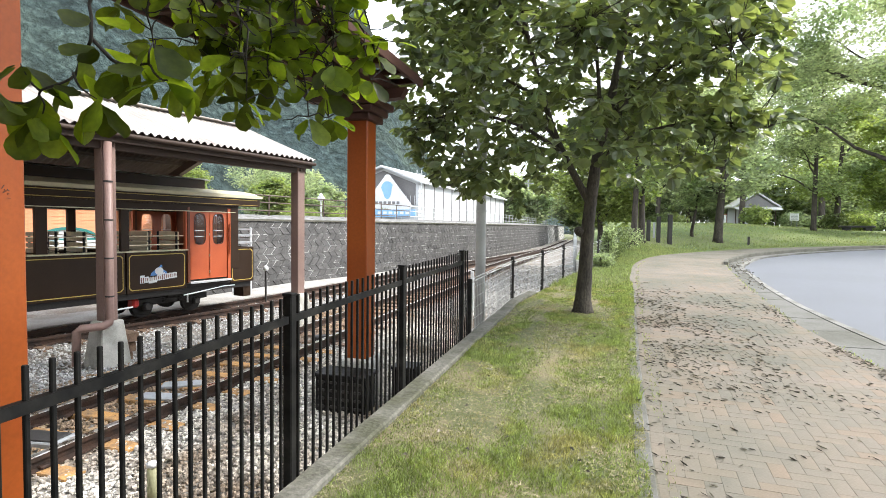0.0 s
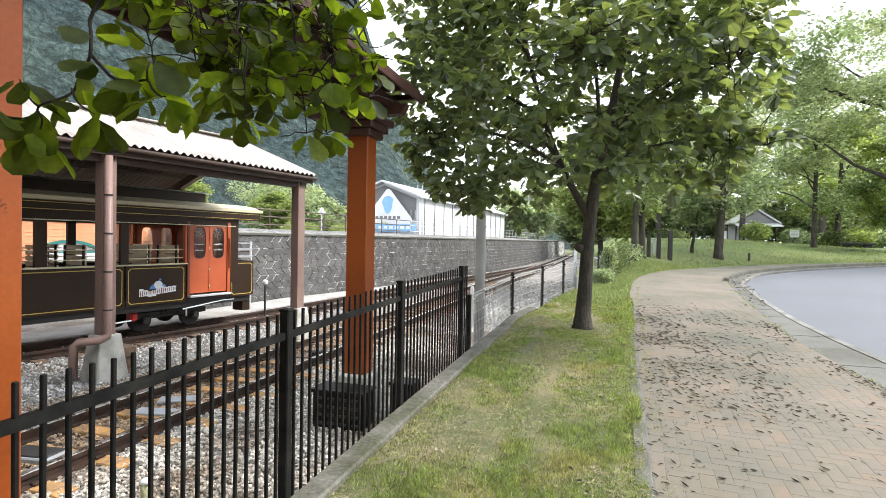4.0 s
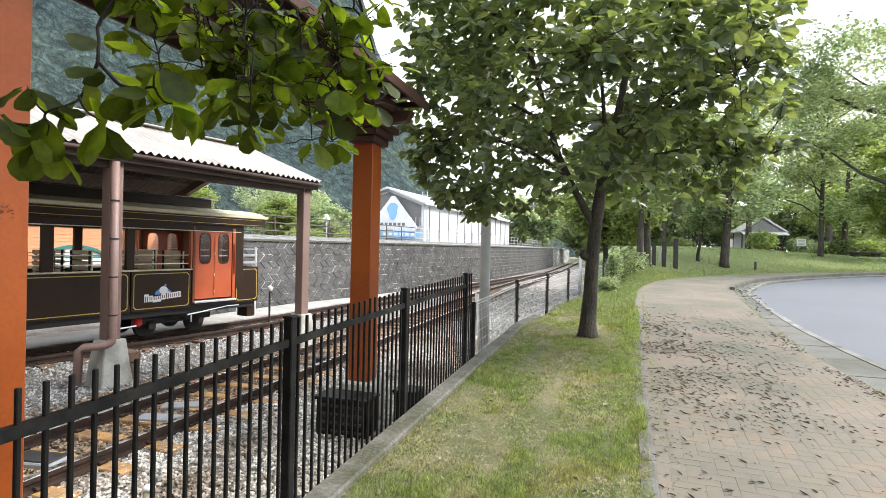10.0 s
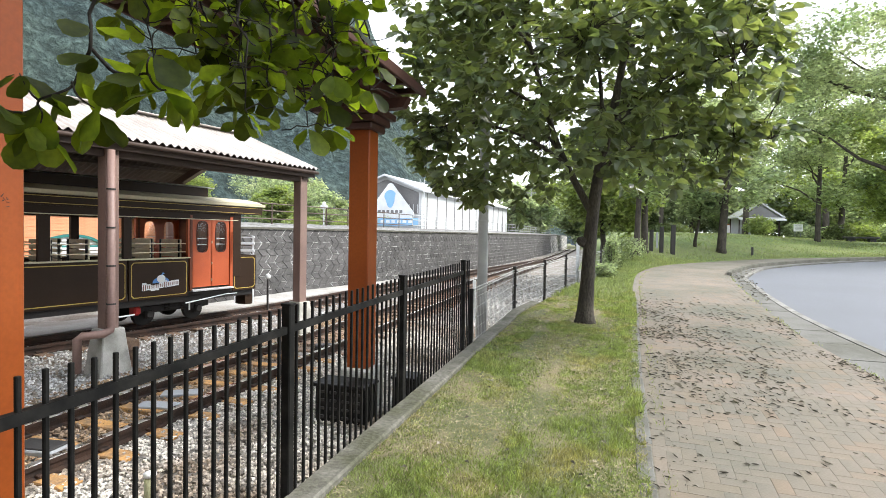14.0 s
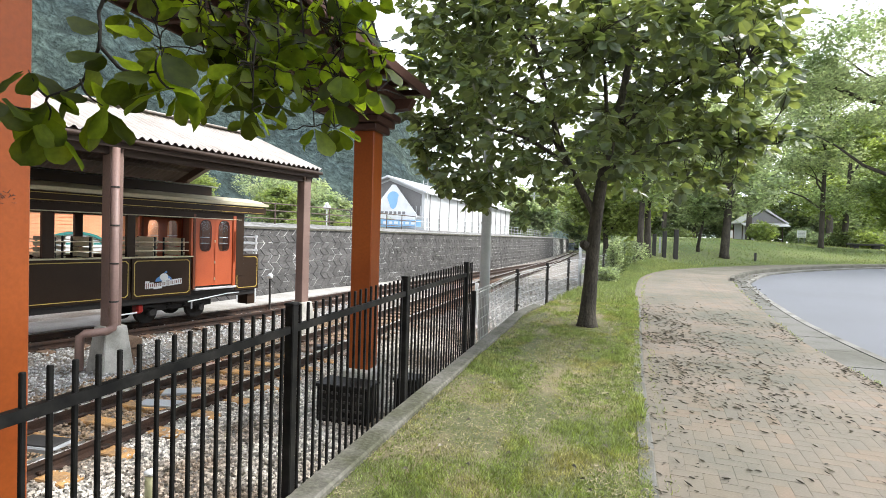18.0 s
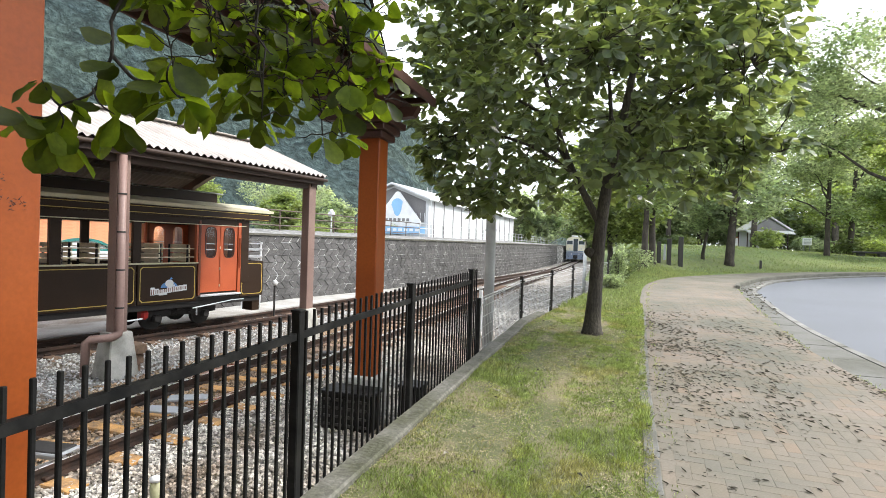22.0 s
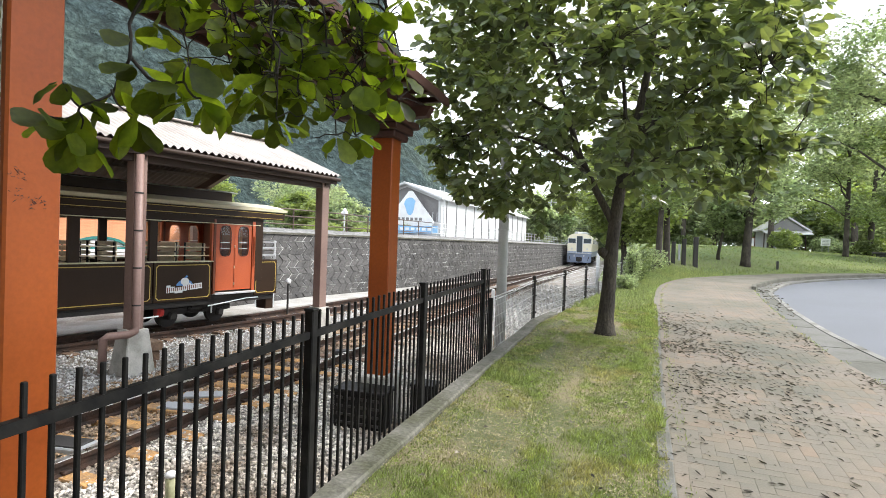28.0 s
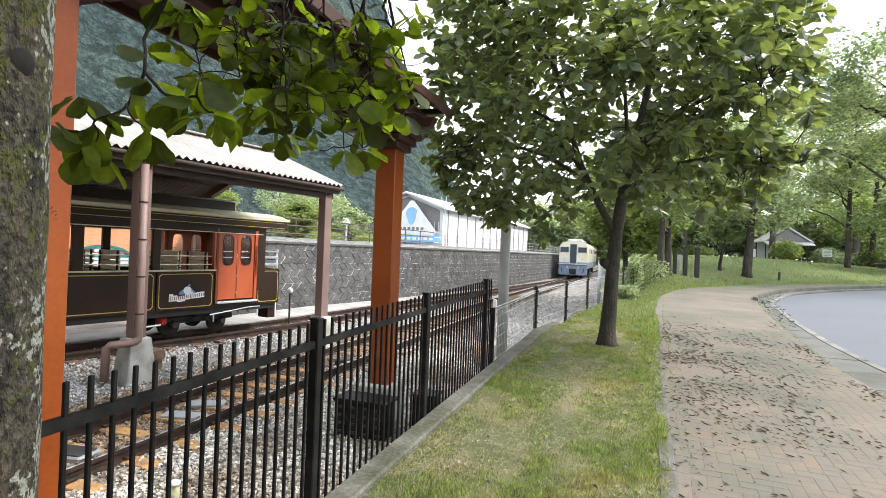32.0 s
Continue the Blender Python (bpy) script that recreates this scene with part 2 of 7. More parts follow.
M_ORANGE = mat("orange_paint", (0.29, 0.068, 0.012), 0.42, vary=0.10, scale=1.2, fine=40, bump=0.03, second=(0.24, 0.054, 0.011), depth=0.002, spec=0.25)
M_BROWNRED = mat("brown_paint", (0.055, 0.020, 0.013), 0.6, vary=0.2, scale=3, fine=40)
M_POSTBROWN = mat("post_paint", (0.25, 0.168, 0.142), 0.5, vary=0.14, scale=1.2, fine=40, bump=0.08, second=(0.20, 0.130, 0.11), depth=0.002)
M_DARKWOOD = mat("dark_wood", (0.05, 0.03, 0.022), 0.65, vary=0.25, scale=3, fine=40, stretch=(8, 1, 8))
M_CORRUG = mat("sheet_roof", (0.42, 0.39, 0.36), 0.6, vary=0.12, scale=1.5, fine=30, second=(0.32, 0.28, 0.25), bump=0.1)
M_STONE = mat("wall_stone", (0.110, 0.106, 0.103), 0.9, vary=0.4, scale=1.3, fine=16, bump=0.8, second=(0.070, 0.068, 0.066), obj=0.14)
M_STONE2 = mat("wall_stone_far", (0.110, 0.106, 0.103), 0.9, vary=0.4, scale=1.3, fine=16, bump=0.8, second=(0.070, 0.068, 0.066), island=0.14)
M_MORTAR = mat("mortar", (0.60, 0.60, 0.58), 0.9, vary=0.25, scale=2.6, fine=14, second=(0.11, 0.107, 0.104), mix=0.9)
ramp_ = next(q for q in M_MORTAR.node_tree.nodes if q.type == "VALTORGB").color_ramp.elements
ramp_[0].position, ramp_[1].position = 0.49, 0.57
M_RUST = mat("rusty_steel", (0.060, 0.034, 0.024), 0.8, vary=0.3, scale=6, fine=60, metal=0.2, second=(0.026, 0.019, 0.016))
M_RAILTOP = mat("rail_head", (0.72, 0.70, 0.68), 0.28, vary=0.15, scale=8, metal=0.9, second=(0.30, 0.22, 0.16), bump=0.05)
M_SLEEPER = mat("rusty_sleeper", (0.52, 0.28, 0.095), 0.9, vary=0.3, scale=5, fine=50, second=(0.20, 0.13, 0.075), bump=0.5)
M_BARK = mat("bark", (0.068, 0.058, 0.046), 0.95, vary=0.45, scale=7, fine=45, bump=1.0, second=(0.032, 0.027, 0.022), stretch=(1, 1, 0.35), depth=0.02)
M_TWIG = mat("twig_bark", (0.020, 0.016, 0.013), 0.9, vary=0.3, scale=20, fine=90, bump=0.5, depth=0.003)
M_LEAF = mat("leaf", (0.132, 0.170, 0.108), 0.32, vary=0.2, scale=2, fine=9, bump=0, second=(0.080, 0.118, 0.070), island=0.55, translucent=0.48, spec=0.7, glow_tint=(2.2, 2.0, 0.65))
# paler, bluer green that puts distance haze into the leaf colour
M_LEAF_HAZY = mat("leaf_hazy", (0.265, 0.300, 0.225), 0.6, vary=0.25, scale=0.4, fine=2, bump=0, second=(0.150, 0.200, 0.125), island=0.45, translucent=0.58, glow_tint=(2.1, 2.1, 1.25))
M_LEAF_LIGHT = mat("leaf_light", (0.225, 0.262, 0.120), 0.55, vary=0.25, scale=0.5, fine=4, bump=0, second=(0.15, 0.190, 0.085), island=0.4, translucent=0.45, glow_tint=(2.1, 2.2, 0.9))
M_WHITE = mat("white_paint", (0.74, 0.75, 0.76), 0.5, vary=0.06, scale=1.5, fine=30, bump=0.05, second=(0.66, 0.66, 0.66))
M_GREY = mat("grey_paint", (0.34, 0.355, 0.37), 0.5, vary=0.1, scale=2, fine=40, bump=0.05)
M_RUBBLE = mat("rubble", (0.22, 0.215, 0.205), 0.9, vary=0.5, scale=3, fine=12, bump=1.0, second=(0.09, 0.09, 0.082))
M_DARKSTEEL = mat("dark_steel", (0.045, 0.042, 0.04), 0.6, vary=0.25, scale=4, fine=40, metal=0.2, bump=0.1)
M_WIRE = mat("galvanised_wire", (0.55, 0.56, 0.56), 0.45, vary=0.1, scale=5, metal=0.6, bump=0)
M_BROWNRAIL = mat("brown_railing", (0.11, 0.075, 0.06), 0.55, vary=0.2, scale=3, fine=30, bump=0.05)
M_PIPE = mat("drain_pipe", (0.27, 0.175, 0.15), 0.45, vary=0.1, scale=2, fine=30, bump=0.03)
M_SOFFIT = mat("soffit", (0.115, 0.085, 0.07), 0.7, vary=0.2, scale=2, fine=20)


def scatter(tverts, tfaces, mats, name="stuff", smooth=False):
    """One mesh from a template and a list of 4x4 matrices."""
    def make(ms):
        tv = np.array(tverts, dtype=float)
        tv = np.c_[tv, np.ones(len(tv))]
        v = np.concatenate([(tv @ np.array(m).T)[:, :3] for m in ms])
        n = len(tverts)
        f = [tuple(i * n + k for k in face) for i in range(len(ms)) for face in tfaces]
        me = bpy.data.meshes.new(name)
        me.from_pydata(v.tolist(), [], f)
        for m in mats if isinstance(mats, (list, tuple)) else [mats]:
            me.materials.append(m)
        if smooth:
            me.polygons.foreach_set("use_smooth", [True] * len(f))
        me.update()
        return me
    return make


def turn(rx, ry, rz):
    return Euler((rx, ry, rz)).to_matrix().to_4x4()


def placed(x, y, z, rx=0.0, ry=0.0, rz=0.0, s=1.0):
    sx, sy, sz = s if isinstance(s, tuple) else (s, s, s)
    return Matrix.Translation((x, y, z)) @ turn(rx, ry, rz) @ Matrix.Diagonal((sx, sy, sz, 1))
M_OLDWOOD = mat("old_wood", (0.23, 0.15, 0.10), 0.85, vary=0.3, scale=3, fine=40, stretch=(1, 6, 6), second=(0.13, 0.085, 0.06))
M_CONCPOLE = mat("pole_concrete", (0.50, 0.51, 0.51), 0.8, vary=0.1, scale=2, fine=60, bump=0.15, second=(0.35, 0.355, 0.36), depth=0.003)
M_STUB = mat("stub_plastic", (0.40, 0.40, 0.24), 0.6, vary=0.15, scale=6, fine=40)
M_STONES = mat("stones", (0.58, 0.55, 0.50), 0.9, vary=0.3, scale=1.0, fine=40, bump=0.3, second=(0.26, 0.205, 0.155), island=0.6)
M_STONES_RUST = mat("stones_rust", (0.36, 0.25, 0.15), 0.9, vary=0.25, scale=1.0, fine=40, bump=0.3, second=(0.22, 0.17, 0.13), island=0.55)
M_STONES_PALE = mat("stones_pale", (0.50, 0.50, 0.50), 0.9, vary=0.2, scale=1.0, fine=40, bump=0.3, second=(0.36, 0.355, 0.345), island=0.45)
M_STONES_GREY = mat("stones_grey", (0.36, 0.35, 0.33), 0.9, vary=0.25, scale=1.0, fine=40, bump=0.3, second=(0.24, 0.225, 0.20), island=0.5)
M_SILVERGREY = mat("roof_grey", (0.36, 0.38, 0.35), 0.5, vary=0.12, scale=2, fine=30, bump=0.05)
M_LEAF_NEAR = mat("leaf_near", (0.084, 0.116, 0.025), 0.42, vary=0.18, scale=8, fine=45, bump=0.25, second=(0.040, 0.062, 0.013), island=0.75, translucent=0.6, spec=0.3, glow_tint=(2.9, 2.8, 0.5), depth=0.004)
M_FOOT = mat("mossy_concrete", (0.150, 0.144, 0.124), 0.92, vary=0.35, scale=3, fine=28, bump=0.8, second=(0.075, 0.076, 0.050), depth=0.012)
M_KERB = mat("mossy_kerb", (0.12, 0.115, 0.095), 0.9, vary=0.3, scale=2, fine=30, bump=0.4, second=(0.07, 0.07, 0.05))
M_EDGE = mat("road_edging", (0.225, 0.22, 0.20), 0.9, vary=0.25, scale=2.5, fine=60, bump=0.3, second=(0.13, 0.125, 0.105), obj=0.15, depth=0.004)
M_GUTTER = mat("gutter_concrete", (0.145, 0.142, 0.130), 0.9, vary=0.22, scale=1.4, fine=50, bump=0.3, second=(0.085, 0.083, 0.066), depth=0.004)
M_LEAF_DARK = mat("leaf_dark", (0.125, 0.160, 0.092), 0.55, vary=0.25, scale=0.5, fine=2, bump=0, second=(0.06, 0.09, 0.04), island=0.4, translucent=0.3)
M_DRYLEAF = mat("dry_leaf", (0.215, 0.195, 0.155), 0.85, vary=0.3, scale=4, fine=30, bump=0, second=(0.085, 0.076, 0.058), island=0.75)
M_ROOFTILE = mat("roof_tile", (0.58, 0.59, 0.61), 0.4, vary=0.15, scale=1.5, fine=12, bump=0.3)
M_DARKSTONE = mat("dark_stone", (0.05, 0.048, 0.05), 0.8, vary=0.25, scale=3, fine=25, bump=0.3)
NEAR_TRUNK = (-0.634, 0.280)

# ---- ground, lawn, path, road ----
SLOPE = 0.0265


def rise(y):
    """The lawn, path and road climb gently along the line."""
    return SLOPE * y


LAWN_EDGE = curve_xy([(0.24, -6.65), (0.27, 2.40), (0.33, 4.79), (0.40, 6.68), (0.50, 8.60), (0.65, 11.40), (0.83, 15.09), (1.22, 18.76), (2.07, 21.69), (3.43, 23.87), (6.18, 26.96), (10.12, 30.37), (15.43, 33.59), (23.43, 37.49)], 8)
PATH_EDGE = curve_xy([(3.66, -6.65), (3.07, 3.76), (2.91, 6.68), (2.86, 8.08), (2.88, 9.69), (3.19, 13.07), (3.60, 16.74), (4.01, 19.38), (4.41, 20.43), (5.23, 22.31), (6.38, 24.16), (9.02, 27.27), (13.91, 31.48), (21.68, 35.86)], 8)
ROAD_EDGE = curve_xy([(4.60, -6.65), (3.87, 3.76), (3.58, 8.15), (3.55, 11.00), (3.75, 13.93), (4.01, 16.20), (4.25, 18.28), (4.69, 19.71), (5.58, 22.06), (6.71, 23.98), (9.34, 27.12), (14.21, 31.37), (21.97, 35.77)], 8)
WALL_LINE = curve_xy([(-11.62, 13.7), (-11.05, 16.2), (-9.65, 23.0), (-7.75, 37.0), (-6.75, 52), (-6.45, 70), (-6.45, 110)], 10)
FENCE_LINE = curve_xy([(-2.05, -8), (-1.755, 1.0), (-1.71, 3.0), (-1.60, 7.0), (-1.54, 8.6), (-1.50, 9.9), (-1.15, 11.85), (-0.83, 13.85), (-0.42, 15.5), (0.0, 17.4), (0.3, 19.5), (0.62, 22.2), (0.9, 30), (0.9, 110)], 6)
TRACK_A = curve_xy([(-5.42, -8), (-5.40, 4), (-5.33, 20), (-5.05, 36), (-4.72, 52), (-4.66, 70), (-4.7, 120), (-4.7, 260)], 8)
TRACK_B = curve_xy([(-14.2, -8), (-11.4, 2), (-9.85, 8.6), (-9.05, 12.3), (-8.62, 16.4), (-8.10, 22), (-6.6, 35), (-5.15, 48), (-4.74, 56)], 8)


def edge_y(x):
    """The y at which the park lawn begins behind the path's bend."""
    if x <= 1.22:
        return 19.2
    for p, q in zip(LAWN_EDGE, LAWN_EDGE[1:]):
        if p.y >= 18 and p.x <= x <= q.x:
            return p.y + (q.y - p.y) * (x - p.x) / max(q.x - p.x, 1e-6)
    return LAWN_EDGE[-1].y + (x - LAWN_EDGE[-1].x) * 0.5


def lift(x, y):
    """The height of the park lawn, which swells behind the bend of the road by an amount set to fit the camera's view.
    """
    s = min(max((y - edge_y(x)) / 9, 0), 1)
    amp = 0.9 - 0.45 * min(max((x / max(y, 1) - 0.2) / 0.18, 0), 1)
    return min(rise(y), 1.15) + amp * (s * s * (3 - 2 * s) * 0.5 + s * 0.5) * min(max((x + 0.8) / 2, 0), 1)


def slab(line_a, line_b, z, thick):
    """A slab between two plan lines of equally many points."""
    sh = Shape()
    sh.grid([[(a.x, a.y, z + rise(a.y) - thick), (a.x, a.y, z + rise(a.y)), (b.x, b.y, z + rise(b.y)), (b.x, b.y, z + rise(b.y) - thick)] for a, b in zip(line_a, line_b)], closed=True, caps=True)
    return sh


def resample(line, n):
    d = [0]
    for a, b in zip(line, line[1:]):
        d.append(d[-1] + (b - a).length)
    out, j = [], 0
    for i in range(n):
        s = d[-1] * i / (n - 1)
        while j < len(line) - 2 and d[j + 1] < s:
            j += 1
        out.append(line[j].lerp(line[j + 1], min((s - d[j]) / max(d[j + 1] - d[j], 1e-9), 1)))
    return out


sh = Shape()
R = 900
sh.face([(-R, -R, -0.80), (R, -R, -0.80), (R, R, -0.80), (-R, R, -0.80)])
whole("ground", sh, M_EARTH, "dull green and brown ground reaching to the horizon", "ground", kind="structure")

sh = Shape()
rows = []
for i in range(120):
    y = -8 + i * 0.9
    wx = x_at(WALL_LINE, y) - max(0, 14 - y) * 0.9
    row = []
    for k in range(40):
        x = wx - 0.2 + (x_at(FENCE_LINE, y) - 0.04 - wx + 0.2) * k / 39
        row.append((x, y, BED_Z + 0.05 * noise.noise((x * 0.7, y * 0.7, 0)) + 0.03 * noise.noise((x * 3, y * 3, 5))))
    rows.append(row)
sh.grid(rows)
whole("ballast_bed", sh, M_BALLAST, "grey and rust-stained crushed stone ballast between the tracks", "ballast", kind="structure", smooth=True)

lawn_ys = [-6 + 0.4 * i for i in range(65)]
sh = Shape()
rows = []
for y in lawn_ys:
    xa = x_at(FENCE_LINE, y) + 0.12
    xb = x_at(LAWN_EDGE, y) - 0.02
    rows.append([(xa, y, -0.7)] + [(xa + (xb - xa) * k / 16, y, rise(y) + 0.02 * noise.noise((k * 0.5, y * 0.8, 2))) for k in range(17)] + [(xb, y, rise(y) - 0.3)])
sh.grid(rows)
whole("lawn", sh, M_LAWN, "patchy green lawn strip with dry yellow spots", "lawn", kind="structure", smooth=True)

# the park lawn behind the bend, rising gently
sh = Shape()
rows = []
for i in range(70):
    x = -0.75 + 60 * (i / 69) ** 1.6
    row = []
    for k in range(44):
        y = edge_y(x) + 75 * (k / 43) ** 1.9
        row.append((x, y, lift(x, y) + 0.03 * noise.noise((x * 0.4, y * 0.4, 1)) - 0.005))
    rows.append(row)
sh.grid(rows)
whole("park_lawn", sh, M_PARKLAWN, "mown green park lawn rising behind the road's bend", "lawn", kind="structure", smooth=True)

pa, pb = resample(LAWN_EDGE, 90), resample(PATH_EDGE, 90)
whole("pavement", slab(pa, pb, -0.003, 0.25), M_SAND, "brick-paved footpath strewn with dry leaves", "pavement", kind="structure")
ga, gb = resample(PATH_EDGE, 110), resample(ROAD_EDGE, 110)
whole("gutter", slab(ga, gb, -0.03, 0.25), M_GUTTER, "pale concrete gutter strip along the road", "gutter", kind="structure")
rb = [Vector((70, p.y, 0)) for p in resample(ROAD_EDGE, 110)]
whole("road", slab(resample(ROAD_EDGE, 110), rb, -0.085, 0.3), M_ASPHALT, "smooth blue-grey asphalt road at a bend", "road", kind="structure")
# raised dark kerb round the far side of the bend
sh = Shape()
far = [Vector((p.x, p.y, rise(p.y))) for p in PATH_EDGE if p.y > 18.8]
sh.sweep([(-0.08, -0.2), (0.05, -0.2), (0.04, 0.08), (0.025, 0.095), (-0.065, 0.095), (-0.08, 0.08)], far)
whole("road_kerb", sh, M_KERB, "weathered raised kerb round the road's bend", "kerb", kind="structure")

# ---- concrete footing strip of the fences ----
sh = Shape()
FOOT = [Vector((p.x + 0.10, p.y, rise(p.y))) for p in FENCE_LINE if p.y < 11]
sh.sweep([(-0.09, -0.7), (0.09, -0.7), (0.09, 0.035), (0.075, 0.05), (-0.075, 0.05), (-0.09, 0.035)], FOOT)
whole("fence_footing", sh, M_FOOT, "low weathered concrete strip under the black fence", "footing", kind="structure")

# ---- stone retaining wall ----
WALL_TOP = 1.70
sh = Shape()
sh.sweep([(-0.5, -0.7), (0.0, -0.7), (-0.12, WALL_TOP), (-0.5, WALL_TOP)], WALL_LINE)
wall_core = whole("wall_retaining", sh, M_MORTAR, "grey stone retaining wall laid in a zigzag pattern", "retaining wall", kind="structure")
sh = Shape()
sh.sweep([(-0.60, WALL_TOP), (-0.05, WALL_TOP), (-0.05, WALL_TOP + 0.07), (-0.60, WALL_TOP + 0.07)], WALL_LINE)
part("coping", sh, M_KERB, wall_core, "dark weathered coping")
sh = Shape()
rows = []
for p in resample(WALL_LINE, 160):
    row = []
    for k in range(14):
        o = 0.3 + 60 * (k / 13) ** 2.2
        row.append((p.x - o, p.y + o * 0.12, WALL_TOP + 0.02 + 0.25 * min(o / 2.0, 1) + 0.05 * noise.noise((p.x * 3 - o * 2, p.y * 3, 0))))
    rows.append(row)
sh.grid(rows)
whole("terrace", sh, M_RUBBLE, "pale gravel terrace above the retaining wall", "terrace", kind="structure", smooth=True)

# ---- black picket fence ----
POST_Y = (-0.73, 1.02, 2.77, 4.52, 6.50)


def on_fence(y, z=0.0):
    return Vector((x_at(FENCE_LINE, y), y, rise(y) + z))


fence = thing("metal_fence", "black painted steel picket fence on a concrete strip", "fence")
post_me, cap_me, picket_me = Shape(), Shape(), Shape()
post_me.box((0, 0, 0.54), (0.058, 0.058, 1.20), bev=0.006)
cap_me.box((0, 0, 1.145), (0.066, 0.066, 0.015), bev=0.004)
picket_me.box((0, 0, 0.5375), (0.0172, 0.0172, 1.19), bev=0.003)
post_me, cap_me, picket_me = post_me.mesh("post", M_BLACK), cap_me.mesh("cap", M_BLACK), picket_me.mesh("picket", M_BLACK)
for y in POST_Y:
    p = part("post", post_me, None, fence)
    p.location = on_fence(y)
    part("cap", cap_me, None, p)
for a, b in zip(POST_Y, POST_Y[1:]):
    for z, h in ((1.0, 0.042), (-0.035, 0.035)):
        sh = Shape()
        sh.sweep([(-0.015, -h / 2), (0.015, -h / 2), (0.015, h / 2), (-0.015, h / 2)], [on_fence(a + 0.03, z), on_fence((a + b) / 2, z), on_fence(b - 0.03, z)])
        part("rail", sh, M_BLACK, fence)
    gaps = round((b - a) / 0.0885)
    for k in range(1, gaps):
        p = part("picket", picket_me, None, fence)
        p.location = on_fence(a + (b - a) * k / gaps, random.uniform(-0.004, 0.004))
for k in range(3):
    p = part("picket", picket_me, None, fence)
    p.location = on_fence(6.50 + 0.0885 * (k + 1))
p = part("end_post", post_me, None, fence, "short dark end post")
p.matrix_basis = Matrix.Translation(on_fence(6.90)) @ Matrix.Diagonal((0.9, 0.9, 0.66, 1))

# ---- low wire fence that carries on along the track ----
WF = [6.97, 9.9, 11.85, 13.85, 15.5, 17.4, 19.5, 21.2, 22.8]
wire_fence = thing("wire_fence", "low galvanised wire mesh fence with dark posts beside the track", "fence")
for i, y in enumerate(WF[1:]):
    x, z0 = on_fence(y).x, rise(y)
    p = box_part("post", (x, y, z0 + 0.36), (0.062, 0.062, 0.90), M_DARKSTEEL, wire_fence, bev=0.008)
    for z in (0.16, 0.46, 0.72):
        box_part("clip", (x + 0.038, y - 0.01, z0 + z), (0.03, 0.05, 0.03), M_DARKSTEEL, p)
for i, (ya, yb) in enumerate(zip(WF, WF[1:])):
    sh = Shape()
    n = (34, 24, 20, 16, 12, 10, 8, 8)[i]
    for k in range(n + 1):
        y = ya + (yb - ya) * k / n
        sh.tube([on_fence(y, 0.02), on_fence(y, 0.73)], 0.0024 if i else 0.0036, 4, caps=False)
    for z in (0.05, 0.19, 0.33, 0.47, 0.61, 0.70, 0.74):
        sh.tube([on_fence(ya, z), on_fence((ya + yb) / 2, z), on_fence(yb, z)], 0.003 if z < 0.68 else 0.006, 4, caps=False)
    part("mesh_panel", sh, M_WIRE, wire_fence)

# ---- orange pillars with their canopy ----
gate = thing("canopy", "orange steel pillars carrying a dark red-brown timber canopy", "canopy", pose(-2.97, 0, 0))
for y in (1.96, 6.50):
    sh = Shape()
    sh.box((0, y, 1.30), (0.28, 0.28, 3.45), bev=0.012)
    p = part("pillar", sh, M_ORANGE, gate, "orange painted steel pillar")
    box_part("plinth", (0, y, -0.35), (0.46, 0.46, 0.50), M_CONC, gate, "pale concrete plinth", bev=0.02)
    for k, s in enumerate((0.36, 0.46, 0.58)):
        box_part("capital", (0.02, y, 2.98 + 0.09 * k), (s, s + 0.1, 0.085), M_BROWNRED, gate, bev=0.01)
    sh = Shape()
    sh.grid([[(-0.75, y - 0.07, 3.22), (0.0, y - 0.07, 3.18), (0.55, y - 0.07, 3.22), (0.62, y - 0.07, 3.34), (-0.85, y - 0.07, 3.34)],
             [(-0.75, y + 0.07, 3.22), (0.0, y + 0.07, 3.18), (0.55, y + 0.07, 3.22), (0.62, y + 0.07, 3.34), (-0.85, y + 0.07, 3.34)]], closed=True, caps=True)
    part("cross_beam", sh, M_BROWNRED, gate)
# scraped paint on the first pillar
rnd = random.Random(3)
for my, mz, many in ((1.965, 1.768, 26), (1.885, 1.80, 16), (1.87, 1.90, 18)):
    sh = Shape()
    for k in range(many):
        c = Vector((0.1405, rnd.gauss(my, 0.024), rnd.gauss(mz, 0.016)))
        a, L, w = rnd.uniform(-0.9, 0.9), rnd.uniform(0.003, 0.014), rnd.uniform(0.001, 0.003)
        d, e = Vector((0, math.cos(a), math.sin(a))) * L, Vector((0, -math.sin(a), math.cos(a))) * w
        sh.grid([[c - d, c - e, c + d, c + e], [p + Vector((0.0015, 0, 0)) for p in (c - d * 0.8, c - e * 0.8, c + d * 0.8, c + e * 0.8)]], closed=True, caps=True)
    tagged(part("scrape", sh, M_BROWNRED, gate, "dark scrape marks in the paint"), kind="stuff")
for x in (-0.32, 0.0, 0.32):
    box_part("beam", (x, 3.0, 3.40), (0.13, 7.7, 0.14), M_BROWNRED, gate, bev=0.01)
for k in range(17):
    box_part("rafter", (-0.12, -0.6 + k * 0.46, 3.50), (1.56, 0.06, 0.07), M_BROWNRED, gate, bev=0.006)
